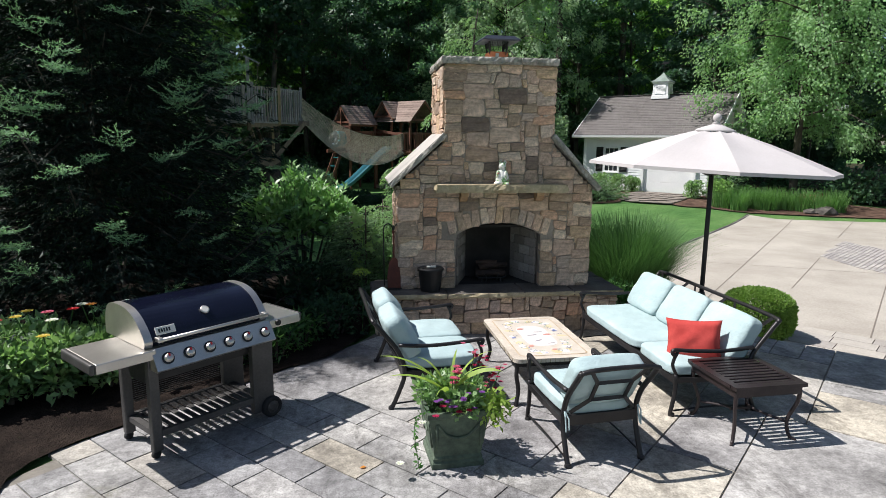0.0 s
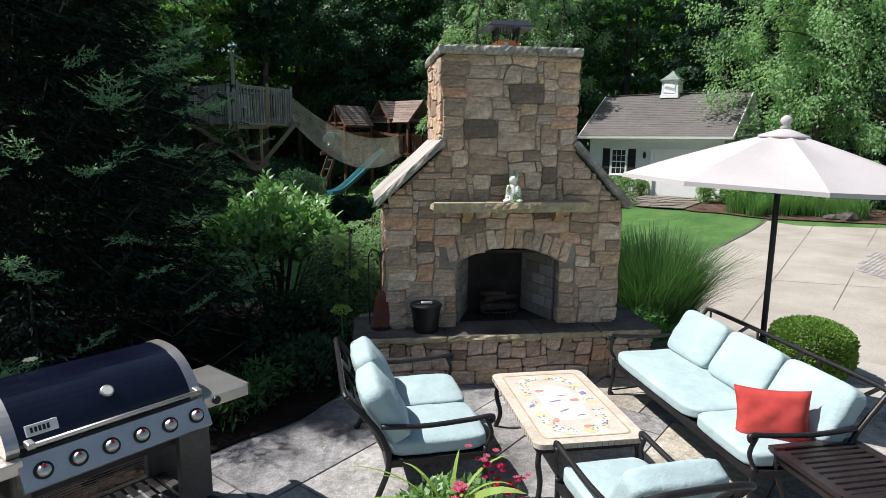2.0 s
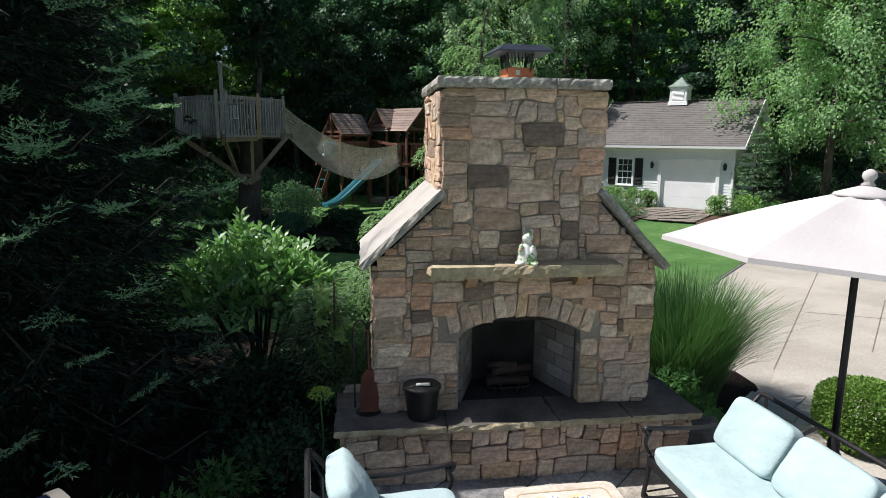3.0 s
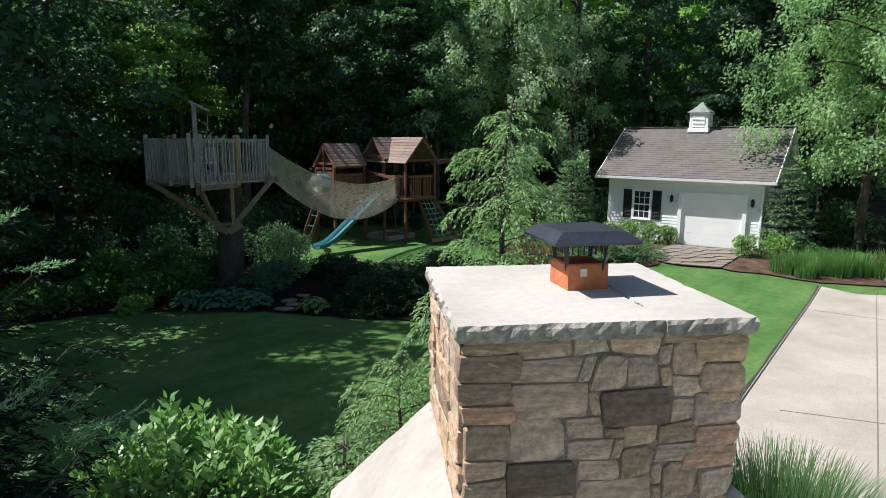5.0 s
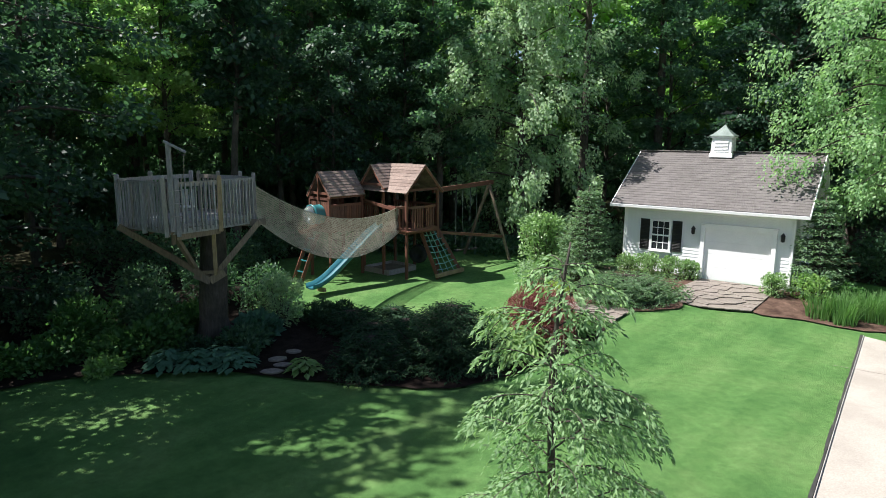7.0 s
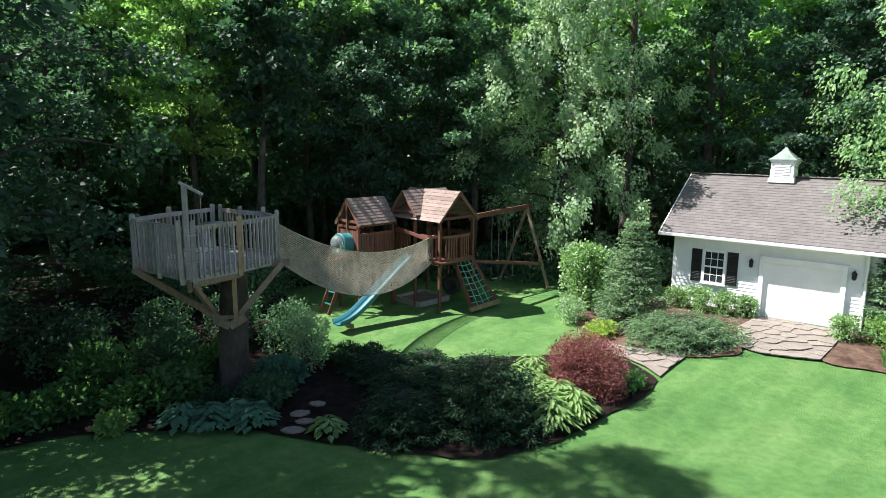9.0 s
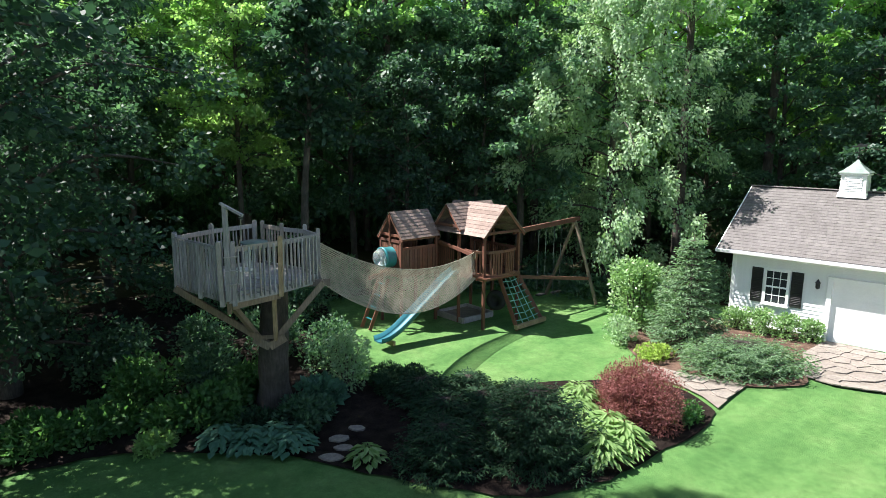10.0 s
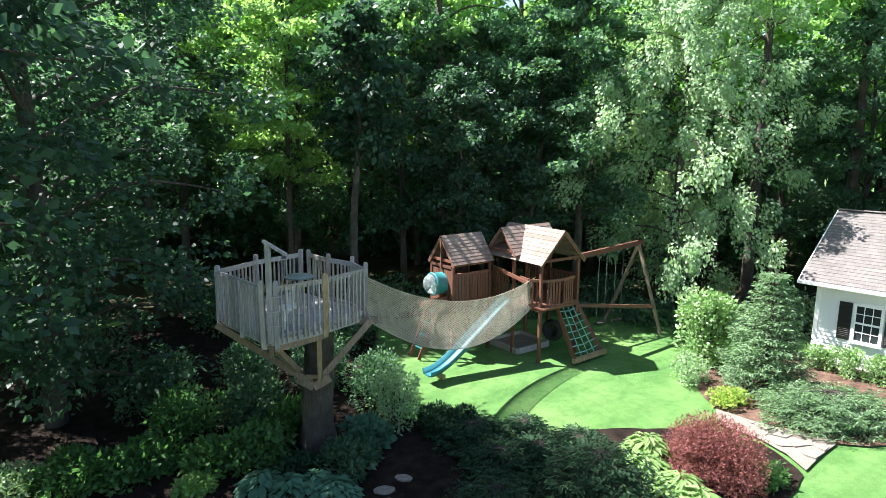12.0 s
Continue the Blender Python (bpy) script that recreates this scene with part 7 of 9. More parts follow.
# ---- grill ----
gr = thing("gas_grill", "large gas grill with navy lid and stainless steel shelves", "grill", pose(-1.555, 4.45, 0, 0, 0, 43) @ Matrix.Diagonal((1, 1, 0.98, 1)))
GW, GD = 1.06, 0.52
for x, y, w in ((0.04, 0.03, 0.075), (0.04, GD - 0.03, 0.075), (GW - 0.1, 0.03, 0.2), (GW - 0.1, GD - 0.03, 0.2)):
    part("cart_leg", bx((x, y, 0.43), (w, 0.06, 0.74), None, 0.008), "greymetal", gr)
for y in (0.03, GD - 0.03):
    part("lower_rail", bx((GW / 2, y, 0.19), (GW - 0.06, 0.04, 0.05)), "greymetal", gr)
    cs = part("caster", lathe(bmesh.new(), [(0.0, -0.016), (0.034, -0.016), (0.036, 0), (0.034, 0.016), (0.0, 0.016)], (0, 0, 0), 14), "rubber", gr, "", True)
    cs.matrix_basis = pose(0.03, y, 0.037, 90, 0, 20)
for x in (0.05, GW - 0.12):
    part("lower_rail", bx((x, GD / 2, 0.19), (0.05, GD - 0.08, 0.045)), "greymetal", gr)
for k in range(13):
    part("shelf_slat", bx((0.11 + k * 0.068, GD / 2, 0.20), (0.042, GD - 0.08, 0.014), None, 0.003), "greymetal", gr)
for y in (-0.01, GD + 0.01):
    whl = part("wheel", lathe(bmesh.new(), [(0.0, -0.02), (0.05, -0.022), (0.06, -0.03), (0.085, -0.03), (0.092, -0.02), (0.092, 0.02), (0.085, 0.03), (0.06, 0.03), (0.05, 0.022), (0.0, 0.02)], (0, 0, 0), 24), "rubber", gr, "", True)
    whl.matrix_basis = pose(GW - 0.04, y, 0.092, 90)
    hb = part("hub", lathe(bmesh.new(), [(0.0, -0.035), (0.03, -0.035), (0.058, -0.026), (0.058, 0.026), (0.03, 0.035), (0, 0.035)], (0, 0, 0), 8), "greymetal", whl)
part("firebox", prism(bmesh.new(), [(0.06, 0.60), (0.02, 0.84), (0.02, 0.90), (0.54, 0.90), (0.54, 0.84), (0.46, 0.58)], 0.02, -(GW - 0.14), pose(0.03, 0, 0, 0, 0, 90)), "blackmetal", gr)
pan = bmesh.new()
prism(pan, [(-0.10, 0.72), (-0.115, 0.735), (-0.03, 0.885), (0.03, 0.885), (0.03, 0.72)], 0.0, -GW + 0.06, pose(0.02, 0, 0, 0, 0, 90))
panel = part("control_panel", pan, "steel", gr)
for k in range(6):
    x = 0.12 + k * (GW - 0.24) / 5
    m = pose(x, -0.077, 0.806, 60, 0, 0)
    kb = lathe(bmesh.new(), [(0.033, 0.0), (0.033, 0.010), (0.030, 0.012), (0.028, 0.034), (0.022, 0.038), (0.0, 0.038)], (0, 0, 0), 18)
    bmesh.ops.transform(kb, matrix=m, verts=kb.verts[:])
    rg = lathe(bmesh.new(), [(0.046, 0.0), (0.046, 0.005), (0.034, 0.007), (0.034, 0.0)], (0, 0, 0), 20)
    bmesh.ops.transform(rg, matrix=m, verts=rg.verts[:])
    part("knob_ring", rg, "blackmetal", panel)
    kn = part("knob", kb, "steel", panel, "chrome knob with red mark", True)
    mk = bx((0, 0.018, 0.036), (0.014, 0.022, 0.008))
    bmesh.ops.transform(mk, matrix=m, verts=mk.verts[:])
    part("mark", mk, "redpaint", kn)
# lid: curved shell with steel ends
prof = [(0.0, 0.0), (-0.012, 0.05), (0.03, 0.13), (0.11, 0.215), (0.20, 0.262), (0.31, 0.275), (0.42, 0.265), (0.485, 0.21), (0.515, 0.10), (0.515, 0.0)]
sm = [(p.x, p.y) for p in spline([(a, b, 0) for a, b in prof], 3)]
part("lid", prism(bmesh.new(), [(a * 1.18 + 0.01, b * 0.96 + 0.895) for a, b in sm], 0.0, -(GW - 0.15), pose(0.04, 0, 0, 0, 0, 90)), "enamel", gr, "dark navy enamelled lid")
for x in (-0.015, GW - 0.115):
    part("lid_end", prism(bmesh.new(), [((a - 0.25) * 1.22 + 0.305, b * 1.0 + 0.888) for a, b in sm], 0.0, -0.06, pose(x, 0, 0, 0, 0, 90)), "steel", gr, "polished steel lid end")
part("lid_handle", tube(bmesh.new(), [(0.07, -0.055, 0.945), (GW - 0.07, -0.055, 0.945)], 0.014, 10), "steel", gr, "", True)
for x in (0.085, GW - 0.085):
    part("handle_bracket", bx((x, -0.03, 0.945), (0.04, 0.07, 0.035), None, 0.008), "steel", gr)
m = pose(GW / 2 - 0.02, 0.085, 1.062, 48, 0, 0)
th = lathe(bmesh.new(), [(0.036, 0), (0.036, 0.012), (0.031, 0.016), (0.0, 0.014)], (0, 0, 0), 20)
bmesh.ops.transform(th, matrix=m, verts=th.verts[:])
tm = part("thermometer", th, "steel", gr, "round dial thermometer", True)
dl = lathe(bmesh.new(), [(0.027, 0.014), (0.027, 0.0165), (0.0, 0.0165)], (0, 0, 0), 20)
bmesh.ops.transform(dl, matrix=m, verts=dl.verts[:])
part("dial", dl, "porcelain", tm)
m = pose(0.16, 0.022, 0.995, 62, 0, 0)
bd = bx((0, 0, 0), (0.15, 0.062, 0.012), None, 0.004)
bmesh.ops.transform(bd, matrix=m, verts=bd.verts[:])
badge = part("badge", bd, "porcelain", gr, "small white maker's plate with dark bar")
for k in range(5):
    bd = bx((-0.048 + 0.019 * k, 0, 0.0065), (0.012, 0.028, 0.003))
    bmesh.ops.transform(bd, matrix=m, verts=bd.verts[:])
    part("badge_bar", bd, "blackmetal", badge)
# side shelves
for x0, x1 in ((-0.36, 0.05), (GW - 0.05, GW + 0.26)):
    sf = part("side_shelf", bx(((x0 + x1) / 2, 0.22, 0.872), (x1 - x0, 0.50, 0.022), None, 0.006), "steel", gr, "stainless side shelf")
    part("shelf_front", bx(((x0 + x1) / 2, -0.035, 0.845), (x1 - x0, 0.03, 0.075), None, 0.008), "steel", sf)
part("shelf_end", bx((-0.375, 0.22, 0.845), (0.04, 0.52, 0.08), None, 0.014), "greymetal", gr)
part("shelf_end", bx((GW + 0.27, 0.22, 0.845), (0.03, 0.52, 0.08), None, 0.012), "greymetal", gr)
part("igniter", lathe(bmesh.new(), [(0.0, 0), (0.028, 0.0), (0.026, 0.012), (0, 0.014)], (0, 0, 0), 16), "blackmetal", gr).matrix_basis = pose(GW + 0.03, -0.05, 0.85, 90)
bm = bmesh.new()
for k in range(18):
    beam(bm, (0.10, GD + 0.02, 0.28 + k * 0.018), (GW - 0.1, GD + 0.02, 0.28 + k * 0.018), 0.005, 0.005)
part("back_grille", bm, "blackmetal", gr)
ext = thing("fire_extinguisher", "red fire extinguisher hung inside the grill cart", "extinguisher", gr.matrix_basis @ pose(GW - 0.06, GD + 0.02, 0.24))
part("cylinder", lathe(bmesh.new(), [(0.0, 0), (0.05, 0.0), (0.055, 0.02), (0.055, 0.24), (0.04, 0.29), (0.018, 0.31), (0.018, 0.33)], (0, 0, 0), 18), "redpaint", ext, "", True)
part("valve", bx((0, 0, 0.355), (0.03, 0.08, 0.05), None, 0.006), "blackmetal", ext)

# ---- planter ----
pt = thing("square_planter", "square green planter with moulded swags", "planter", pose(0.66, 4.29, 0, 0, 0, 4))
bm = bmesh.new()
prof = [(0.0, 0.0), (0.275, 0.0), (0.275, 0.04), (0.258, 0.055), (0.262, 0.075), (0.245, 0.09), (0.31, 0.40), (0.335, 0.41), (0.335, 0.45), (0.295, 0.45), (0.285, 0.40), (0.0, 0.40)]
lathe(bm, prof, (0, 0, 0), 4)
bmesh.ops.rotate(bm, cent=(0, 0, 0), matrix=Matrix.Rotation(radians(45), 3, "Z"), verts=bm.verts[:])
part("pot", bm, "greenpot", pt)
for k in range(4):
    bm = bmesh.new()
    tube(bm, spline([(-0.16, -0.212, 0.36), (-0.09, -0.205, 0.27), (0, -0.202, 0.24), (0.09, -0.205, 0.27), (0.16, -0.212, 0.36)], 4), 0.012, 6)
    for sx in (-1, 1):
        tube(bm, [(sx * 0.165, -0.213, 0.36), (sx * 0.16, -0.19, 0.16)], 0.014, 6, 0.5)
    bmesh.ops.rotate(bm, cent=(0, 0, 0), matrix=Matrix.Rotation(radians(90 * k), 3, "Z"), verts=bm.verts[:])
    part("swag", bm, "greenpot", pt, "", True)
bush("planter_greenery", "mixed green foliage filling the planter", 0.66, 4.29, 0.30, 0.27, 0.24, "zinnia_leaf", 1900, 0.055, 120, "plant", lumps=10).location.z = 0.40

# ---- more planting ----


def clipped(name, label, x, y, rx, ry, h, mat, n, leaf, seed):
    """A clipped bush: small leaves all over a rounded block, on a dark twiggy heart."""
    nr = np.random.RandomState(seed)
    ob = plant(name, label, "shrub", x, y)
    d = unit(nr.normal(0, 1, (n, 3)))
    k = (np.abs(d[:, 0]) ** 3.2 + np.abs(d[:, 1]) ** 3.2 + np.abs(d[:, 2]) ** 3.2) ** (1 / 3.2)
    q = d / k[:, None] * nr.uniform(0.78, 1.02, (n, 1)) ** 0.6
    P = q * np.array([rx, ry, h * 0.5]) + np.array([0, 0, h * 0.5])
    D = d + np.array([0, 0, 0.35])
    soup("foliage", leaves(P, D, leaf, nr, 0.6, 0.35, 0.6), None, mat, ob)
    bm = bmesh.new()
    for a in range(9):
        an = a * 2.4
        tube(bm, [(0.04 * math.cos(an), 0.04 * math.sin(an), -0.05), (0.5 * rx * math.cos(an), 0.5 * ry * math.sin(an), h * 0.5), (0.75 * rx * math.cos(an), 0.75 * ry * math.sin(an), h * 0.85)], 0.012, 5)
    part("woody_stem", bm, "bark", ob)
    return ob


clipped("boxwood", "clipped round green boxwood", 6.0, 8.35, 0.44, 0.44, 0.73, "box_leaf", 24000, 0.038, 34)


def flowers(parent, pts, r, mat, name="bloom"):
    """Many-petalled flower heads at pts."""
    for k, p in enumerate(pts):
        bm = bmesh.new()
        for ring, (rr, n, tilt) in enumerate(((1.0, 9, 0.25), (0.65, 7, 0.6))):
            for i in range(n):
                a = 2 * math.pi * i / n + ring * 0.4
                c, s = math.cos(a), math.sin(a)
                L = r * rr
                v = [bm.verts.new(Vector(p) + Vector(q)) for q in ((0, 0, 0), (c * L * 0.6 - s * L * 0.25, s * L * 0.6 + c * L * 0.25, L * tilt * 0.7), (c * L, s * L, L * tilt * 0.8), (c * L * 0.6 + s * L * 0.25, s * L * 0.6 - c * L * 0.25, L * tilt * 0.7))]
                bm.faces.new(v)
        part(name, bm, mat, parent)


# zinnias beside the grill
zr_ = random.Random(8)
HUES = ["yellow", "pink", "petalwhite", "magenta", "scarlet", "yellow", "petalwhite", "orange", "pink"]
for k, (x, y, h) in enumerate(((-4.1, 5.62, 0.66), (-3.6, 5.55, 0.70), (-3.16, 5.6, 0.66), (-2.8, 5.74, 0.62), (-2.44, 5.98, 0.58), (-3.85, 6.0, 0.72), (-3.38, 5.98, 0.70), (-2.98, 6.1, 0.66), (-2.55, 6.35, 0.62))):
    z = bush("zinnia_plant", "leafy zinnia with bright flower heads", x, y, 0.34, 0.34, h, "zinnia_leaf", 1700, 0.088, 400 + k, "flower", lumps=9, width=0.52, group="zinnias in the patio bed", up=0.6, low=0.12, face=LIGHTWARD)
    for j in range(3):
        px, py = zr_.uniform(-0.28, 0.28), zr_.uniform(-0.3, 0.1)
        tip = h + zr_.uniform(0.03, 0.22)
        part("stalk", tube(bmesh.new(), [(px * 0.5, py * 0.5, h * 0.5), (px, py, tip)], 0.006, 5), "grass_blade", z)
        flowers(z, [(px, py, tip)], 0.06, HUES[(k * 2 + j * 4) % 9])
for k, (x, y) in enumerate(((-0.95, 6.55), (-0.75, 6.95), (-1.35, 6.5))):
    bush("bedding_plant", "low leafy perennial at the patio edge", x, y, 0.28, 0.25, 0.42, "shrub_leaf", 420, 0.09, 430 + k, "plant", lumps=7, width=0.3, group="perennials at the patio edge")
fen = plant("dill_plant", "tall thin herb with a yellow-green flower head", "plant", -0.02, 7.35)
part("stalk", tube(bmesh.new(), [(0, 0, -0.02), (0.02, 0, 0.4), (0.0, 0.02, 0.78)], 0.007, 5), "grass_blade", fen)
nr_ = np.random.RandomState(3)
d_ = unit(nr_.normal(0, 1, (160, 3)))
d_[:, 2] = np.abs(d_[:, 2]) * 0.6
soup("flower_head", leaves(d_ * 0.085 + np.array([0, 0.02, 0.76]), d_, 0.03, nr_, 0.8), None, "lime", fen)

# low planting round the hearth's end and under the grass
for k, (x, y, mat) in enumerate(((3.75, 8.15, "shrub_leaf"), (4.05, 7.75, "yew_needle"), (3.9, 8.8, "shrub_leaf"))):
    bush("ground_plant", "low mixed perennial beside the hearth", x, y, 0.3, 0.28, 0.38, mat, 420, 0.085, 440 + k, "plant", lumps=7, width=0.4)
rose = bush("rose_bush", "low rose bush with reddish leaves and one red bloom", 4.48, 8.12, 0.38, 0.3, 0.42, "rose_leaf", 420, 0.06, 447, "shrub", lumps=8, width=0.5)
flowers(rose, [(-0.12, -0.12, 0.46)], 0.05, "scarlet")
# garden stones
for k, (x, y, s_) in enumerate(((3.62, 7.8, 0.3), (4.95, 6.95, 0.42), (4.5, 7.35, 0.3), (18.6, 22.4, 0.45), (18.1, 22.6, 0.3), (11.35, 26.2, 0.2))):
    bm = bmesh.new()
    bmesh.ops.create_icosphere(bm, subdivisions=2, radius=1)
    for v in bm.verts:
        v.co = v.co * (1 + 0.35 * noise.noise(v.co * 1.6 + Vector((k * 7, 0, 0))))
        v.co = Vector((v.co.x * s_, v.co.y * s_ * 0.8, v.co.z * s_ * 0.55))
    ob = part("boulder", bm, "hearthstone", None, "", False)
    ob.location = (x, y, land(x, y) + s_ * 0.18)
    tagged(ob, "rough grey garden boulder half sunk in the bed", "boulder")

# shrubs under the treehouse and through the island bed
for k, (x, y, r, h, mat, lf, wd) in enumerate(((-5.6, 22.9, 0.75, 0.75, "shrub_leaf", 0.17, 0.5), (-4.7, 23.3, 0.8, 0.95, "shrub_leaf", 0.18, 0.5), (-4.3, 24.6, 0.8, 0.9, "shrub_leaf", 0.16, 0.45), (-5.6, 25.2, 0.9, 1.1, "wood_leaf", 0.15, 0.5), (-2.55, 23.2, 0.75, 0.7, "wood_leaf", 0.13, 0.5), (-2.3, 24.3, 0.6, 0.55, "blue_hosta", 0.2, 0.7), (-1.75, 25.2, 0.75, 1.6, "birch_leaf", 0.11, 0.5), (-2.5, 26.4, 0.9, 1.5, "wood_leaf", 0.12, 0.5), (-7.2, 22.6, 0.9, 0.7, "shrub_leaf", 0.14, 0.6), (-8.2, 22.0, 1.0, 0.8, "shrub_leaf", 0.16, 0.55), (-7.0, 24.3, 1.0, 1.2, "shrub_leaf", 0.15, 0.5), (-8.4, 25.5, 1.2, 1.6, "wood_leaf", 0.13, 0.5), (-6.4, 27.0, 1.1, 1.4, "wood_leaf", 0.13, 0.5), (-4.4, 27.5, 1.1, 1.5, "wood_leaf", 0.13, 0.5), (-5.6, 21.95, 0.45, 0.35, "lime_leaf", 0.14, 0.5), (-9.4, 21.3, 1.0, 0.7, "birch_leaf", 0.1, 0.6), (-3.6, 22.9, 0.6, 0.5, "yew_needle", 0.09, 0.4), (-4.2, 30.2, 1.2, 1.7, "wood_leaf", 0.14, 0.5), (-6.6, 30.6, 1.3, 1.9, "wood_leaf", 0.14, 0.5))):
    bush("garden_shrub", {"shrub_leaf": "bright broad-leaved shrub in dark mulch", "wood_leaf": "shaded green shrub under the trees", "birch_leaf": "pale green small-leaved shrub in the bed", "blue_hosta": "blue-green leafy perennial by the trunk", "lime_leaf": "small yellow-green plant in dark mulch", "yew_needle": "low dark evergreen by the trunk"}[mat], x, y, r, r, h, mat, int(900 + 1500 * r), lf, 500 + k, lumps=9, width=wd)
bush("astilbe", "leafy perennial with pink flower plumes", 6.75, 23.35, 0.7, 0.5, 0.5, "shrub_leaf", 1500, 0.10, 540, "plant", lumps=10)
bush("astilbe", "leafy perennial beside the red maple", 6.3, 24.3, 0.5, 0.5, 0.5, "hosta_leaf", 1000, 0.12, 541, "plant", lumps=8)
bush("euonymus", "yellow-green spreading shrub in the sun", 7.35, 26.9, 0.8, 0.5, 0.45, "lime", 1300, 0.09, 542, lumps=9)
bush("variegated_shrub", "pale variegated shrub at the lawn edge", 6.75, 28.3, 0.6, 0.6, 0.85, "birch_leaf", 1500, 0.08, 543, lumps=9)
bush("forsythia", "light green shrub behind the spruce", 7.7, 29.9, 1.0, 1.0, 2.6, "zinnia_leaf", 4200, 0.13, 544, lumps=14)
# shed foundation planting
for k, (u, v, r, h) in enumerate(((0.5, -0.75, 0.55, 0.8), (1.3, -0.8, 0.6, 0.95), (2.1, -0.75, 0.55, 0.85), (2.8, -0.6, 0.45, 0.75), (5.75, -0.9, 0.5, 0.85))):
    p = SH @ Vector((u, v, 0))
    bush("foundation_shrub", "light green shrub against the white shed", p.x, p.y, r, r * 0.8, h, "zinnia_leaf", 1500, 0.09, 560 + k, lumps=9, group="shrubs along the shed")
conifer_tree("blue_spruce", "blue-green spruce at the shed corner", 52, 16.4, 25.86, "blue_needle", height=3.5, radius=1.05, whorls=18, per=11, needle=0.14, layers=7, droop=0.05, tipup=0.15, power=0.6, width=0.28)
bush("gold_shrub", "yellow-green shrub beside the shed corner", 15.82, 25.35, 0.7, 0.6, 1.0, "lime_leaf", 1500, 0.11, 570, lumps=9)
bush("gold_shrub", "low green shrub at the corner of the drive", 16.81, 24.93, 0.6, 0.5, 0.7, "shrub_leaf", 1200, 0.10, 571, lumps=9)
ir = random.Random(12)
for k in range(16):
    t = k / 15
    x, y = 15.01 + 4.56 * t + ir.uniform(-0.2, 0.2), 23.78 - 0.83 * t + ir.uniform(-0.45, 0.45)
    blades("iris_clump", "upright green sword-leaved clump", x, y, 170, 0.95, 0.38, "iris_leaf", 580 + k, "iris", 0.3, 0.014, group="irises along the drive", segs=3)
bush("red_shrub", "low reddish shrub beyond the irises", 18.9, 23.6, 0.9, 0.7, 0.6, "red_leaf", 1300, 0.11, 599, lumps=8)

# ---- woods ----
KINDS = []
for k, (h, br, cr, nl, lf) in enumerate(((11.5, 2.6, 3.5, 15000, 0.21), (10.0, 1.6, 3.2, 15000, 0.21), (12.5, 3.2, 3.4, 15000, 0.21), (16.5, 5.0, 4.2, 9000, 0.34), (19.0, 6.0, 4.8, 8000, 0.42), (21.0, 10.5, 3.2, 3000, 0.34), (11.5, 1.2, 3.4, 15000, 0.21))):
    # kinds 3 to 5 wear the sunlit leaf colour, kind 6 the shaded one
    KINDS.append(tree("broadleaf_tree", "tall woodland tree with dense green foliage", 200 + k, -34 + 5 * k, 38 + 3 * k, "wood_leaf" if k < 3 else "shaded_wood_leaf" if k == 6 else "back_leaf", height=h, trunk_r=0.17 + 0.02 * k, crown_base=br, crown_r=cr, nleaf=nl, leaf=lf, limbs=34, flat=0.42, clump=0.12))
rw = random.Random(77)
spots = []
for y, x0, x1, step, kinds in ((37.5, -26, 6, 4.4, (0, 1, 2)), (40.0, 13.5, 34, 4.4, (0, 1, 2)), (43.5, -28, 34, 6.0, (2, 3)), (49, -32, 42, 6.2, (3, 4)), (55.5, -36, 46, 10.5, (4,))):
    x = x0
    while x < x1:
        spots.append((x + rw.uniform(-1.3, 1.3), y + rw.uniform(-1.4, 1.4), rw.choice(kinds)))
        x += step
spots += [(-13.5, 30.5, 1), (-17, 27, 0), (-16.5, 34, 2), (-18.5, 21, 2), (22.5, 31.5, 6), (20.0, 33.5, 6), (25.5, 28, 6), (27, 23.5, 6), (31, 21, 6), (24, 24.5, 6), (-24, 30, 2), (-27, 24, 0), (-24, 17, 2), (-32, 33, 2), (-34, 26, 0), (-30, 18, 2), (-40, 30, 2), (-20, 11, 2), (-9.6, 42.2, 5), (-1.5, 38.0, 5), (2.2, 44.8, 5), (12.2, 38.0, 5), (16.5, 38.5, 5), (6.4, 45.0, 5)]
for x, y, k in spots:
    o = copy_thing(KINDS[k], pose(x, y, land(x, y), 0, 0, rw.uniform(0, 360)) @ Matrix.Diagonal((1, 1, rw.uniform(0.9, 1.12), 1)))
    tagged(o, group="trees of the wood")
tree("birch_tree", "tall pale green birch with drooping twigs", 301, 8.3, 36.0, "birch_leaf", height=15, trunk_r=0.2, crown_base=1.6, crown_r=4.6, nleaf=46000, leaf=0.15, droop=0.3, limbs=46, clump=0.085, flat=0.7, up=0.7)
tree("birch_tree", "spreading light green birch beside the driveway", 302, 20.3, 26.7, "alder_leaf", height=13.5, trunk_r=0.2, crown_base=3.0, crown_r=4.7, nleaf=62000, leaf=0.135, droop=0.3, limbs=56, clump=0.11, flat=0.7, up=0.7)
tree("maple_tree", "yellow-green maple lit from behind", 303, -7.6, 35.2, "lime_leaf", height=15.5, trunk_r=0.14, crown_base=5.0, crown_r=3.3, nleaf=22000, leaf=0.2, limbs=44, flat=0.3, up=0.7)
tree("linden_tree", "big dark tree with foliage to the ground", 304, -10.6, 24.6, "shaded_wood_leaf", height=17, trunk_r=0.3, crown_base=0.8, crown_r=4.4, nleaf=36000, leaf=0.18, limbs=60)
tree("linden_tree", "big dark tree shading the lawn", 305, -10.6, 17.8, "shaded_wood_leaf", height=13.2, trunk_r=0.32, crown_base=2.0, crown_r=4.6, nleaf=24000, leaf=0.25, limbs=50)
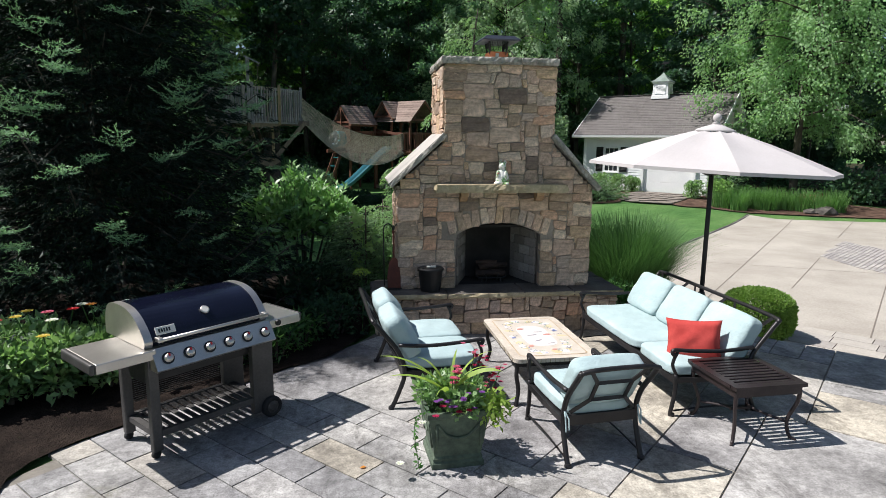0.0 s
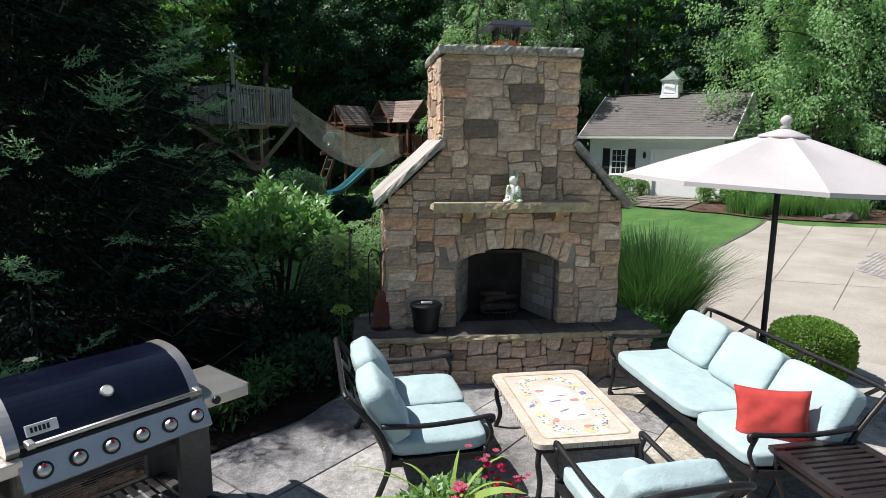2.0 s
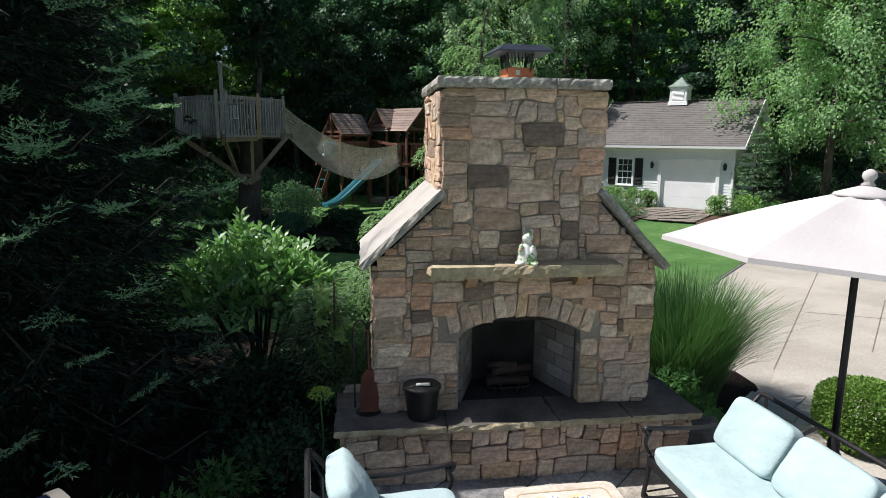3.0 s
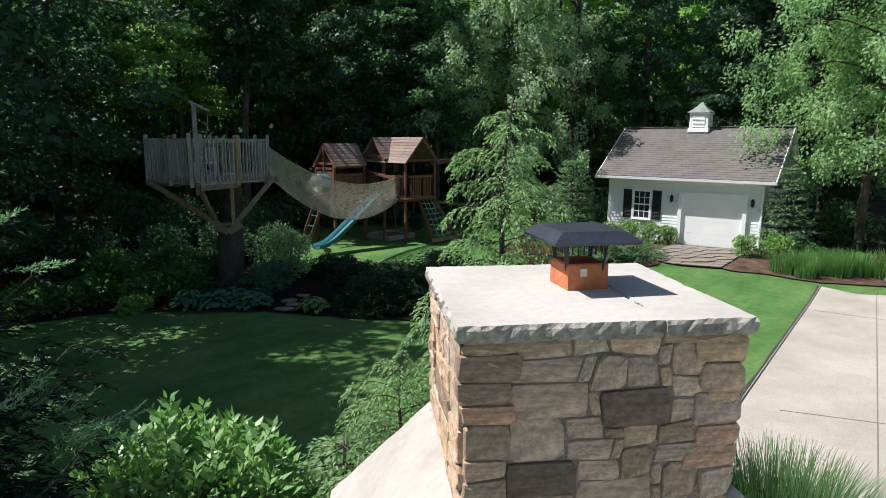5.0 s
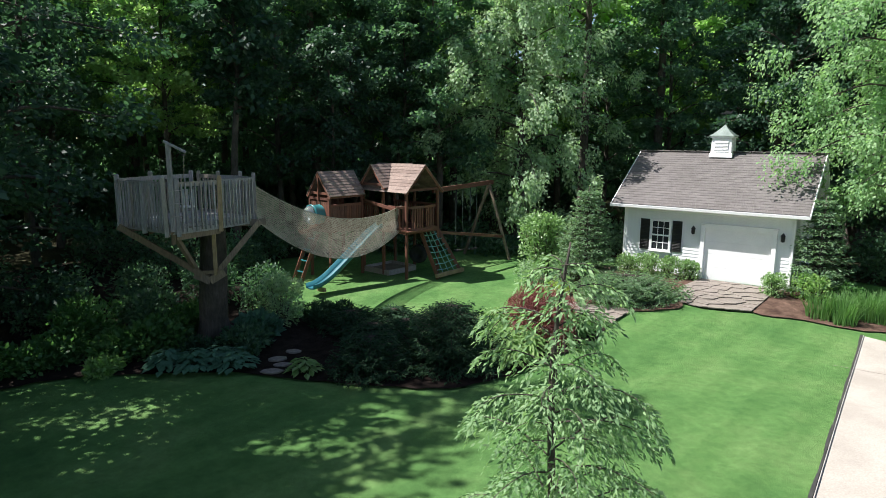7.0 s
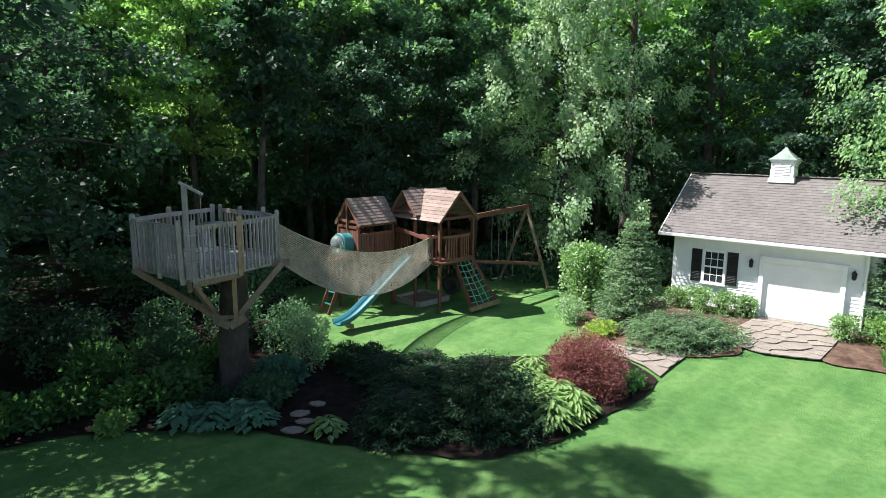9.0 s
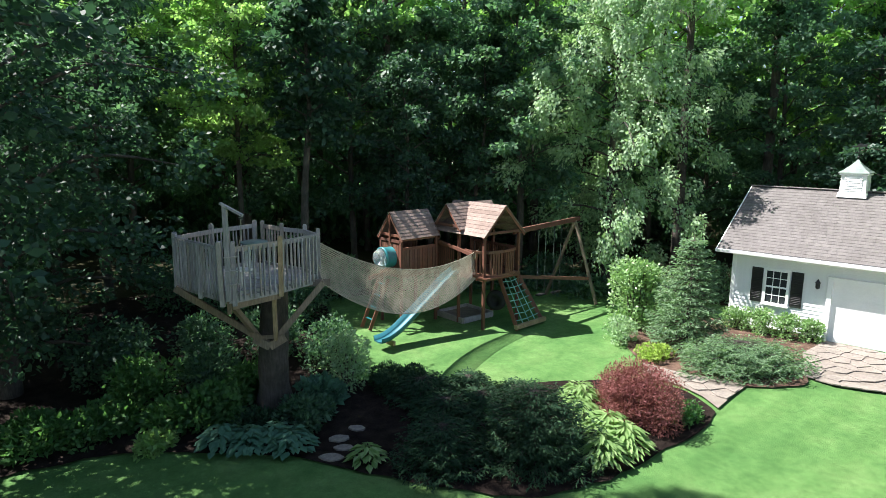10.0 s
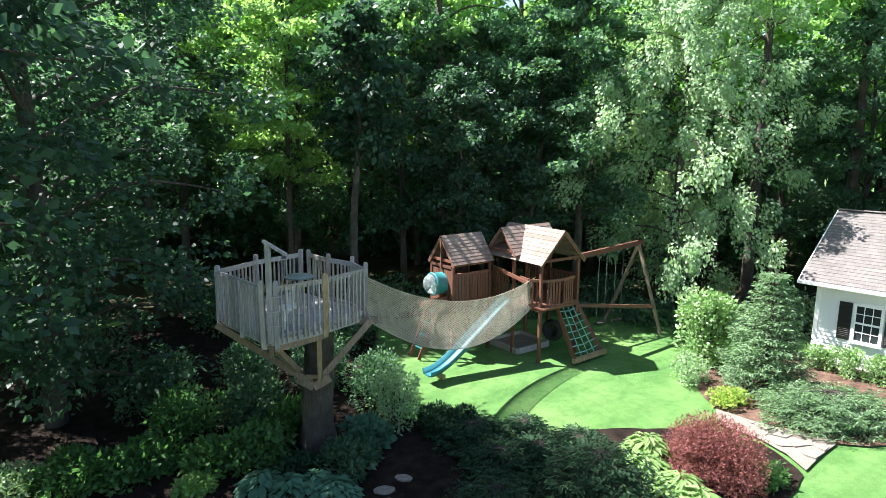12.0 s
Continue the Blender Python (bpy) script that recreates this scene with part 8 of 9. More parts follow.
tree("linden_tree", "tall tree shading the lawn behind the spruce", 306, -11.8, 15.2, "shaded_wood_leaf", height=13, trunk_r=0.3, crown_base=2.0, crown_r=3.9, nleaf=28000, leaf=0.25, limbs=50)
# trees added to block the sun from the lawn, bed and playset
for k, (x, y, h, cb, cr, nl) in enumerate(((-10.8, 22.6, 23.5, 10.0, 2.7, 5200), (-12.4, 33.2, 15, 5.5, 2.8, 6000), (-4.4, 32.75, 11.6, 6.3, 1.9, 6000))):
    tree("ash_tree", "tall straight tree, its high crown added to shade lawn and playset", 311 + k, x, y, "shaded_wood_leaf", height=h, trunk_r=0.2, crown_base=cb, crown_r=cr, nleaf=nl, leaf=0.26, limbs=30)
for k, (x, y, h, cr) in enumerate(((-0.6, 35.2, 9.5, 2.3), (2.4, 36.4, 10.5, 2.4))):
    tree("hornbeam_tree", "dark leafy tree close behind the playset", 321 + k, x, y, "shaded_wood_leaf", height=h, trunk_r=0.13, crown_base=2.6, crown_r=cr, nleaf=9000, leaf=0.17, limbs=30)
for k, (x, y, r, h) in enumerate(((4.6, 35.8, 1.3, 0.7), (7.0, 34.6, 1.4, 0.7), (9.6, 33.6, 1.3, 0.9), (-1.0, 35.2, 1.5, 1.3), (1.8, 35.6, 1.4, 1.1), (-3.6, 34.4, 1.5, 1.6), (12.2, 34.0, 1.4, 1.6), (5.8, 36.6, 1.4, 1.4), (-9.2, 32.0, 1.6, 2.2), (-12.2, 27.6, 1.7, 2.4), (20.5, 27.8, 1.4, 1.8), (22.0, 25.0, 1.5, 1.6), (24.0, 22.8, 1.5, 1.5))):
    bush("understory_shrub", "leafy green undergrowth at the edge of the wood", x, y, r, r, h, "wood_leaf", 1900, 0.17, 620 + k, lumps=11, group="undergrowth along the wood")

far_ = bush("thicket", "dense green thicket deep in the wood", -20, 47, 2.4, 1.6, 2.6, "wood_leaf", 1500, 0.38, 650, lumps=12, group="thickets in the wood")
for k in range(30):
    copy_thing(far_, pose(-36 + k * 2.6 + rw.uniform(-0.8, 0.8), 47.0 + rw.uniform(-3.0, 3.0), 0, 0, 0, rw.uniform(0, 360)) @ Matrix.Diagonal((1, 1, rw.uniform(1.0, 1.6), 1)))
for k in range(18):
    copy_thing(far_, pose(-48 + k * 5.2 + rw.uniform(-0.8, 0.8), 62.0 + rw.uniform(-1.5, 1.5), 0, 0, 0, rw.uniform(-20, 20)) @ Matrix.Diagonal((1.9, 1.2, rw.uniform(3.4, 4.4), 1)))
for k, (x, y) in enumerate(((-11.7, 55.6), (-8.8, 56.4), (-14.6, 56.2), (-30, 28), (-36, 22), (-26, 20), (-42, 35), (-36, 40), (-22, 26))):
    copy_thing(far_, pose(x, y, 0, 0, 0, 50 * k) @ Matrix.Diagonal((1.2, 1.2, 1.3, 1)))

# ---- things on the hearth ----
rb = bmesh.new()
lathe(rb, [(0.0, 0.0), (0.075, 0.0), (0.085, 0.03), (0.082, 0.10), (0.062, 0.16), (0.042, 0.19)], (0, 0, 0), 16)
for c, s_ in (((0, -0.015, 0.225), (0.05, 0.055, 0.052)), ((-0.062, -0.06, 0.02), (0.04, 0.055, 0.022)), ((0.062, -0.06, 0.02), (0.04, 0.055, 0.022)), ((-0.05, -0.05, 0.13), (0.025, 0.03, 0.05)), ((0.045, -0.055, 0.13), (0.025, 0.03, 0.05)), ((-0.025, 0.02, 0.275), (0.02, 0.035, 0.03)), ((0.03, 0.03, 0.27), (0.022, 0.04, 0.028))):
    bmesh.ops.create_icosphere(rb, subdivisions=2, radius=1, matrix=Matrix.Translation(c) @ Matrix.Diagonal((*s_, 1)))
rab = part("rabbit_figurine", rb, "figurine", None, "", True)
rj = rab.modifiers.new("one_casting", "REMESH")
rj.mode, rj.voxel_size, rj.use_smooth_shade = "VOXEL", 0.005, True
rab.matrix_basis = pose(1.70, FY - 0.15, 1.843, 0, 0, -12)
tagged(rab, "white glazed ceramic rabbit painted with flowers on the mantel", "figurine")

bk_ = thing("ash_bucket", "black metal ash bucket with a lid on the hearth", "bucket", pose(0.83, FY - 0.13, 0.531) @ Matrix.Scale(1.12, 4))
part("bucket_body", lathe(bmesh.new(), [(0.0, 0.0), (0.105, 0.0), (0.11, 0.02), (0.135, 0.225), (0.142, 0.235), (0.14, 0.245)], (0, 0, 0), 24), "blackmetal", bk_, "", True)
part("bucket_lid", lathe(bmesh.new(), [(0.145, 0.238), (0.147, 0.25), (0.13, 0.262), (0.06, 0.272), (0.0, 0.274)], (0, 0, 0), 24), "blackmetal", bk_, "", True)
part("wire_bail", tube(bmesh.new(), spline([(-0.15, 0, 0.22), (-0.12, -0.06, 0.255), (0, -0.07, 0.285), (0.12, -0.06, 0.255), (0.15, 0, 0.22)], 5), 0.004, 6), "blackmetal", bk_)
part("grip", tube(bmesh.new(), [(-0.05, -0.066, 0.283), (0.05, -0.066, 0.283)], 0.012, 10), "porcelain", bk_, "pale turned grip", True)

tl = thing("fireside_tool_stand", "rusty red-brown fireplace tools on an iron stand", "tool stand", pose(0.38, FY + 0.02, 0.531))
part("stand_pole", tube(bmesh.new(), [(0, 0, 0), (0, 0, 0.80)], 0.010, 8), "blackmetal", tl)
part("stand_base", lathe(bmesh.new(), [(0.0, 0), (0.11, 0), (0.11, 0.012), (0.02, 0.03), (0.0, 0.03)], (0, 0, 0), 16), "blackmetal", tl)
part("collar", lathe(bmesh.new(), [(0.010, 0.70), (0.018, 0.71), (0.018, 0.73), (0.010, 0.74)], (0, 0, 0), 10), "rustred", tl, "", True)
for a in (-1, 1):
    part("hook", tube(bmesh.new(), spline([(0, 0, 0.70), (a * 0.02, 0, 0.79), (a * 0.065, 0, 0.82), (a * 0.11, 0, 0.79), (a * 0.122, 0, 0.72)], 6), 0.008, 6), "blackmetal", tl)
    part("poker", tube(bmesh.new(), [(a * 0.122, 0.0, 0.73), (a * 0.12, 0.0, 0.4), (a * 0.115, 0, 0.04)], 0.008, 6), "blackmetal", tl)
sh_ = bmesh.new()
prism(sh_, [(-0.075, 0.02), (-0.08, 0.16), (-0.055, 0.34), (-0.02, 0.40), (0.03, 0.40), (0.065, 0.34), (0.085, 0.16), (0.085, 0.02)], -0.06, -0.035)
shovel = part("ash_shovel", sh_, "rustred", tl, "rusty red shovel blade")
part("shovel_handle", tube(bmesh.new(), [(0.005, -0.047, 0.38), (0.003, -0.03, 0.70)], 0.009, 6), "rustred", shovel)

# young vine tied to a stake beside the hearth
vine = plant("grape_vine", "young vine with yellow-green lobed leaves on a stake", "vine", 0.04, 8.7)
part("stake", tube(bmesh.new(), [(0, 0, -0.1), (0.01, 0, 1.42)], 0.012, 6), "bark", vine)
part("stem", tube(bmesh.new(), spline([(0.05, 0, 0), (0.03, -0.03, 0.5), (-0.03, -0.02, 0.95), (0.03, 0.02, 1.3), (-0.12, 0, 1.55)], 6), 0.007, 5, 0.5), "grass_blade", vine)
vq = random.Random(12)
for k in range(17):
    z = 0.5 + 0.95 * k / 17
    m = pose(vq.uniform(-0.16, 0.16), vq.uniform(-0.12, 0.1), z, vq.uniform(15, 70), vq.uniform(-25, 25), vq.uniform(-60, 60))
    R = vq.uniform(0.06, 0.10)
    bm = bmesh.new()
    rim = [bm.verts.new(m @ Vector((R * f * math.cos(a), R * f * math.sin(a), 0.12 * R * math.cos(3 * a)))) for a, f in ((-1.5, 0.25), (-0.9, 0.95), (-0.4, 0.7), (0.1, 1.1), (0.65, 0.75), (1.57, 1.35), (2.5, 0.75), (3.04, 1.1), (3.55, 0.7), (4.05, 0.95))]
    mid = bm.verts.new(m @ Vector((0, 0, 0.01)))
    for i in range(10):
        bm.faces.new((mid, rim[i], rim[(i + 1) % 10]))
    part("vine_leaf", bm, "lime_leaf", vine)

lg = thing("log_grate", "charred logs stacked on an iron grate in the firebox", "logs", pose(1.68, FY + 0.34, 0.525) @ Matrix.Scale(0.75, 4))
for y in (-0.12, 0.0, 0.12):
    part("grate_bar", tube(bmesh.new(), spline([(-0.26, y, 0.16), (-0.22, y, 0.09), (0.22, y, 0.09), (0.26, y, 0.16)], 3), 0.011, 6), "blackmetal", lg)
for x in (-0.17, 0.17):
    part("grate_leg", tube(bmesh.new(), [(x, -0.13, 0.0), (x, -0.13, 0.09), (x, 0.13, 0.09), (x, 0.13, 0.0)], 0.011, 6), "blackmetal", lg)
for k, (a, b, r_) in enumerate((((-0.27, -0.07, 0.16), (0.26, -0.05, 0.15), 0.055), ((-0.24, 0.07, 0.17), (0.25, 0.08, 0.16), 0.06), ((-0.20, -0.02, 0.26), (0.30, 0.03, 0.29), 0.05), ((-0.25, 0.05, 0.33), (0.12, -0.02, 0.34), 0.042))):
    lo = part("log", tube(bmesh.new(), [a, tuple((Vector(a) + Vector(b)) / 2 + Vector((0, 0, 0.012))), b], r_, 10, 0.88), "charred", lg, "", True)
for c in ((-0.13, -0.13), (0.13, -0.13)):
    part("andiron", tube(bmesh.new(), spline([(c[0], c[1] - 0.03, 0.0), (c[0] * 0.7, c[1] - 0.04, 0.06), (c[0], c[1] - 0.03, 0.16)], 4), 0.009, 6), "blackmetal", lg)

# ---- painted tiles of the coffee table ----
TR = random.Random(15)
zt = 0.4635


def daub(name, shapes, mat, z):
    bm = bmesh.new()
    for cx, cy, rx, ry, rot in shapes:
        n = 14
        vs = []
        for k in range(n):
            a = 2 * math.pi * k / n
            q = 1 + 0.12 * math.sin(3 * a + cx * 40)
            x, y = rx * q * math.cos(a), ry * q * math.sin(a)
            c, s = math.cos(rot), math.sin(rot)
            vs.append(bm.verts.new((cx + x * c - y * s, cy + x * s + y * c, z)))
        bm.faces.new(vs)
    return part(name, bm, mat, top)


def frame_band(inset, w, z, mat, name):
    o, i_ = rounded(0.80 - 2 * inset, 1.28 - 2 * inset, 0.05), rounded(0.80 - 2 * inset - 2 * w, 1.28 - 2 * inset - 2 * w, 0.04)
    bm = bmesh.new()
    a = [bm.verts.new((x, y, z)) for x, y in o]
    b = [bm.verts.new((x, y, z)) for x, y in i_]
    for k in range(len(o)):
        bm.faces.new((a[k - 1], a[k], b[k], b[k - 1]))
    return part(name, bm, mat, top)


part("painted_field", plate(bmesh.new(), rounded(0.62, 1.10, 0.04), 0.4622, 0.4632), "glaze_cream", top)
frame_band(0.075, 0.012, zt + 0.0008, "glaze_tan", "painted_border")
part("painted_centre", plate(bmesh.new(), rounded(0.30, 0.62, 0.12), 0.4632, 0.4640), "glaze_white", top)
spots_ = {"glaze_yellow": [], "glaze_white": [], "glaze_grey": [], "glaze_blue": [], "glaze_red": [], "glaze_green": []}
for k in range(26):
    a = 2 * math.pi * k / 26
    x, y = 0.235 * math.copysign(abs(math.cos(a)) ** 0.6, math.cos(a)), 0.47 * math.copysign(abs(math.sin(a)) ** 0.6, math.sin(a))
    spots_["glaze_white" if k % 2 else "glaze_yellow"].append((x + TR.uniform(-0.02, 0.02), y + TR.uniform(-0.03, 0.03), TR.uniform(0.03, 0.06), TR.uniform(0.025, 0.045), TR.uniform(0, 3)))
    for j in range(4):
        spots_[TR.choice(["glaze_grey", "glaze_grey", "glaze_blue", "glaze_green"])].append((x + TR.uniform(-0.045, 0.045), y + TR.uniform(-0.04, 0.04), TR.uniform(0.006, 0.014), TR.uniform(0.004, 0.008), TR.uniform(0, 3)))
spots_["glaze_red"] = [(-0.10, 0.22, 0.04, 0.025, 0.2), (0.12, 0.02, 0.04, 0.024, 0.1), (-0.14, -0.30, 0.035, 0.022, 0.9), (0.05, -0.42, 0.03, 0.02, 0.4)]
spots_["glaze_grey"] += [(-0.03, 0.02, 0.055, 0.010, 0.2), (0.05, 0.11, 0.05, 0.008, 0.1), (-0.02, -0.15, 0.05, 0.010, 0.5), (0.08, -0.24, 0.04, 0.008, 0.2)]
spots_["glaze_blue"] += [(0.235, 0.12, 0.03, 0.006, 0.4), (0.235, 0.14, 0.03, 0.006, 0.4), (0.235, 0.16, 0.03, 0.006, 0.4), (-0.24, -0.05, 0.03, 0.006, 0.6), (-0.24, -0.03, 0.03, 0.006, 0.6)]
for k, (m_, sh2) in enumerate(spots_.items()):
    tagged(daub("painted_motif", sh2, m_, 0.4644 + 0.0003 * k), kind="stuff")
bm = bmesh.new()
for k in range(26):
    t = k / 25
    box(bm, (-0.402, -0.58 + 1.16 * t, 0.444), (0.003, 0.004, 0.034))
    box(bm, (0.402, -0.58 + 1.16 * t, 0.444), (0.003, 0.004, 0.034))
for k in range(16):
    box(bm, (-0.33 + 0.66 * k / 15, -0.642, 0.444), (0.004, 0.003, 0.034))
tagged(part("edge_joint", bm, "mantelstone", top), kind="stuff")

# ---- planter flowers ----
pf = thing("planter_flowers", "pink and purple flowers with trailing vine in the planter", "flowers", pose(0.66, 4.29, 0.40))
PF = random.Random(19)
for x, y, z, n, spread, r_, mat in ((0.00, -0.12, 0.31, 5, 0.028, 0.034, "pink"), (-0.03, -0.14, 0.26, 4, 0.025, 0.032, "pink"), (0.15, -0.02, 0.45, 6, 0.035, 0.022, "pink"), (0.20, -0.06, 0.35, 7, 0.04, 0.022, "magenta"), (0.27, -0.08, 0.29, 7, 0.04, 0.022, "scarlet"), (0.32, -0.05, 0.22, 7, 0.04, 0.022, "magenta"), (0.24, -0.12, 0.22, 5, 0.035, 0.022, "pink"), (0.36, 0.0, 0.30, 4, 0.03, 0.02, "pink")):
    part("stalk", tube(bmesh.new(), [(x * 0.6, y * 0.5, 0.0), (x * 0.9, y * 0.9, z * 0.6), (x, y, z)], 0.004, 5), "grass_blade", pf)
    flowers(pf, [(x + PF.gauss(0, spread), y + PF.gauss(0, spread * 0.6), z + PF.gauss(0, spread)) for k in range(n)], r_, mat)
flowers(pf, [(PF.uniform(-0.18, 0.18), -0.22 + PF.uniform(-0.05, 0.05), PF.uniform(0.06, 0.2)) for k in range(11)], 0.026, "purple")
flowers(pf, [(PF.uniform(-0.2, 0.1), -0.24 + PF.uniform(-0.04, 0.04), PF.uniform(0.04, 0.12)) for k in range(5)], 0.028, "magenta")
nr_ = np.random.RandomState(5)
q_ = []
for a, L, lift, fall in ((3.0, 0.52, 1.05, 0.42), (3.3, 0.46, 0.85, 0.45), (2.7, 0.40, 1.0, 0.5), (2.4, 0.30, 1.5, 0.45), (1.2, 0.24, 1.9, 0.35), (0.3, 0.36, 1.55, 0.45), (-0.2, 0.32, 1.5, 0.5), (4.2, 0.26, 1.1, 0.6), (5.5, 0.24, 1.3, 0.5), (-0.5, 0.40, 1.2, 0.45)):
    d = np.array([math.cos(a), math.sin(a), 0])
    s = np.array([-d[1], d[0], 0.9 if lift < 1.3 else 0.0])
    foot = np.array([-0.04, -0.08, 0.10])
    prev, w0 = foot, 0.012
    for j in range(1, 9):
        t = j / 8
        p = foot + d * L * t ** 1.3 + np.array([0, 0, L * (lift * t - fall * lift * t ** 2.6)])
        w1 = (0.017 if lift < 1.3 else 0.011) * math.sin(math.pi * (0.18 + 0.82 * t)) ** 0.7 + 0.0005
        q_.append([prev - s * w0, prev + s * w0, p + s * w1, p - s * w1])
        prev, w0 = p, w1
soup("strap_leaves", np.array(q_), None, "lime", pf)
P_ = nr_.normal(0, 1, (260, 3)) * np.array([0.05, 0.05, 0.055]) + np.array([0.26, -0.17, 0.06])
soup("lime_foliage", leaves(P_, np.array([0.4, -0.3, -0.4]) + nr_.normal(0, 0.6, (260, 3)), 0.06, nr_, 0.55), None, "lime", pf)
vine = [(-0.22, -0.2, 0.05), (-0.30, -0.22, 0.02), (-0.31, -0.23, -0.12), (-0.29, -0.235, -0.27), (-0.28, -0.24, -0.36)]
part("vine", tube(bmesh.new(), spline(vine, 5), 0.003, 4), "grass_blade", pf)
vp = np.array([tuple(p) for p in spline(vine, 5)])
soup("vine_leaves", leaves(np.repeat(vp, 2, axis=0), nr_.normal(0, 1, (len(vp) * 2, 3)), 0.045, nr_, 0.6), None, "shrub_leaf", pf)
flowers(pf, [(-0.26, -0.26, 0.0), (-0.42, -0.30, -0.28)], 0.035, "petalwhite")
fl = thing("fallen_leaf", "small dry yellow leaf lying on the patio", "leaf", pose(-0.02, 4.17, 0.004) @ Matrix.Scale(0.6, 4))
bm = bmesh.new()
bm.faces.new([bm.verts.new(p) for p in ((-0.04, 0, 0.004), (0, -0.025, 0.015), (0.045, 0.005, 0.006), (0.0, 0.028, 0.018))])
part("leaf_blade", bm, "orange", fl)

# ---- driveway details ----
for a, b in (((6.55, 10.64), (16.8, 21.87)), ((8.72, 11.19), (11.81, 14.25)), ((14.94, 17.37), (20.01, 22.35)), ((7.42, 7.79), (11.5, 11.8)), ((7.9, 14.27), (14.22, 11.13)), ((12.81, 20.65), (18.63, 15.6))):
    n = 10
    bm = bmesh.new()
    A, B = Vector((*a, 0)), Vector((*b, 0))
    for k in range(n):
        p, q = A.lerp(B, k / n), A.lerp(B, (k + 1) / n)
        s = (B - A).normalized().cross(Vector((0, 0, 1))) * 0.009
        z0, z1 = land(p.x, p.y) + 0.006, land(q.x, q.y) + 0.006
        bm.faces.new([bm.verts.new(v) for v in ((p.x - s.x, p.y - s.y, z0), (p.x + s.x, p.y + s.y, z0), (q.x + s.x, q.y + s.y, z1), (q.x - s.x, q.y - s.y, z1))])
    tagged(part("drive_joint", bm, "pathjoint"), "scored joint across the concrete drive", "joint", "", "structure")
INLAY = [(11.92, 14.41), (14.94, 17.02), (19.12, 16.22), (20.33, 12.32), (14.84, 9.89), (11.83, 12.2)]
bm = bmesh.new()
for i in range(-10, 60):
    for j in range(-10, 60):
        u, v = i * 0.215, j * 0.11
        x, y = 9.4 + u * 0.8 - v * 0.6 + (0.1 if j % 2 else 0) * 0.8, 8.2 + u * 0.6 + v * 0.8 + (0.1 if j % 2 else 0) * 0.6
        if inside(INLAY, x, y) and x < 14.6:
            z = land(x, y) + 0.004
            c, s = 0.8, 0.6
            vs = []
            for a, b, h in ((-0.1, -0.048, 0.0), (0.1, -0.048, 0.0), (0.1, 0.048, 0.0), (-0.1, 0.048, 0.0), (-0.097, -0.045, 0.012), (0.097, -0.045, 0.012), (0.097, 0.045, 0.012), (-0.097, 0.045, 0.012)):
                vs.append(bm.verts.new((x + a * c - b * s, y + a * s + b * c, z + h)))
            bm.faces.new(vs[4:8])
            for k in range(4):
                bm.faces.new((vs[k], vs[(k + 1) % 4], vs[4 + (k + 1) % 4], vs[4 + k]))
tagged(part("drive_pavers", bm, "paver"), "grey brick pavers set into the driveway", "pavers", "", "stuff")
# dark edging along the lawn, half buried here and there, with a pale lip against the concrete
edge_ = spline([(6.3, 13.55, 0), (7.87, 15.12, 0), (9.6, 16.84, 0), (12.1, 19.32, 0), (15.29, 22.45, 0)], 14)
strip, lip = bmesh.new(), bmesh.new()
for p, q in zip(edge_, edge_[1:]):
    n_ = Vector((p.y - q.y, q.x - p.x, 0)).normalized()
    bare = 0.035 + 0.05 * max(0.0, noise.noise(p * 0.9))
    a_, b_ = p + n_ * (0.02 + bare / 2), q + n_ * (0.02 + bare / 2)
    beam(strip, (a_.x, a_.y, land(p.x, p.y) + 0.004), (b_.x, b_.y, land(q.x, q.y) + 0.004), bare, 0.05)
    beam(lip, (p.x, p.y, land(p.x, p.y) + 0.012), (q.x, q.y, land(q.x, q.y) + 0.012), 0.014, 0.05)
edging = tagged(part("drive_edging", strip, "greymetal"), "dark edging strip between lawn and drive", "edging", "", "structure")
part("edging_lip", lip, "paver", edging)
# border of pavers between patio and drive
bd_ = random.Random(3)
bp0, bp1 = Vector((5.92, 10.12, 0)), Vector((9.45, 5.87, 0))
d_ = (bp1 - bp0).normalized()
n_ = Vector((d_.y, -d_.x, 0))
ang_ = math.degrees(math.atan2(d_.y, d_.x))
border = thing("paver_border", "row of pale stone pavers between the patio step and the drive", "pavers", None, "", "structure")
for row in range(4):
    t = bd_.uniform(0, 0.3)
    while t < (bp1 - bp0).length:
        L = bd_.uniform(0.48, 0.62)
        p = bp0 + d_ * (t + L / 2) + n_ * (0.17 + 0.34 * row)
        ob = new("border_slab", pale_slab)
        ob.parent = border
        ob.matrix_basis = pose(p.x, p.y, land(p.x, p.y) + bd_.uniform(0.004, 0.009), 0, 0, ang_) @ Matrix.Diagonal((L - 0.01, 0.33, 0.03, 1))
        t += L
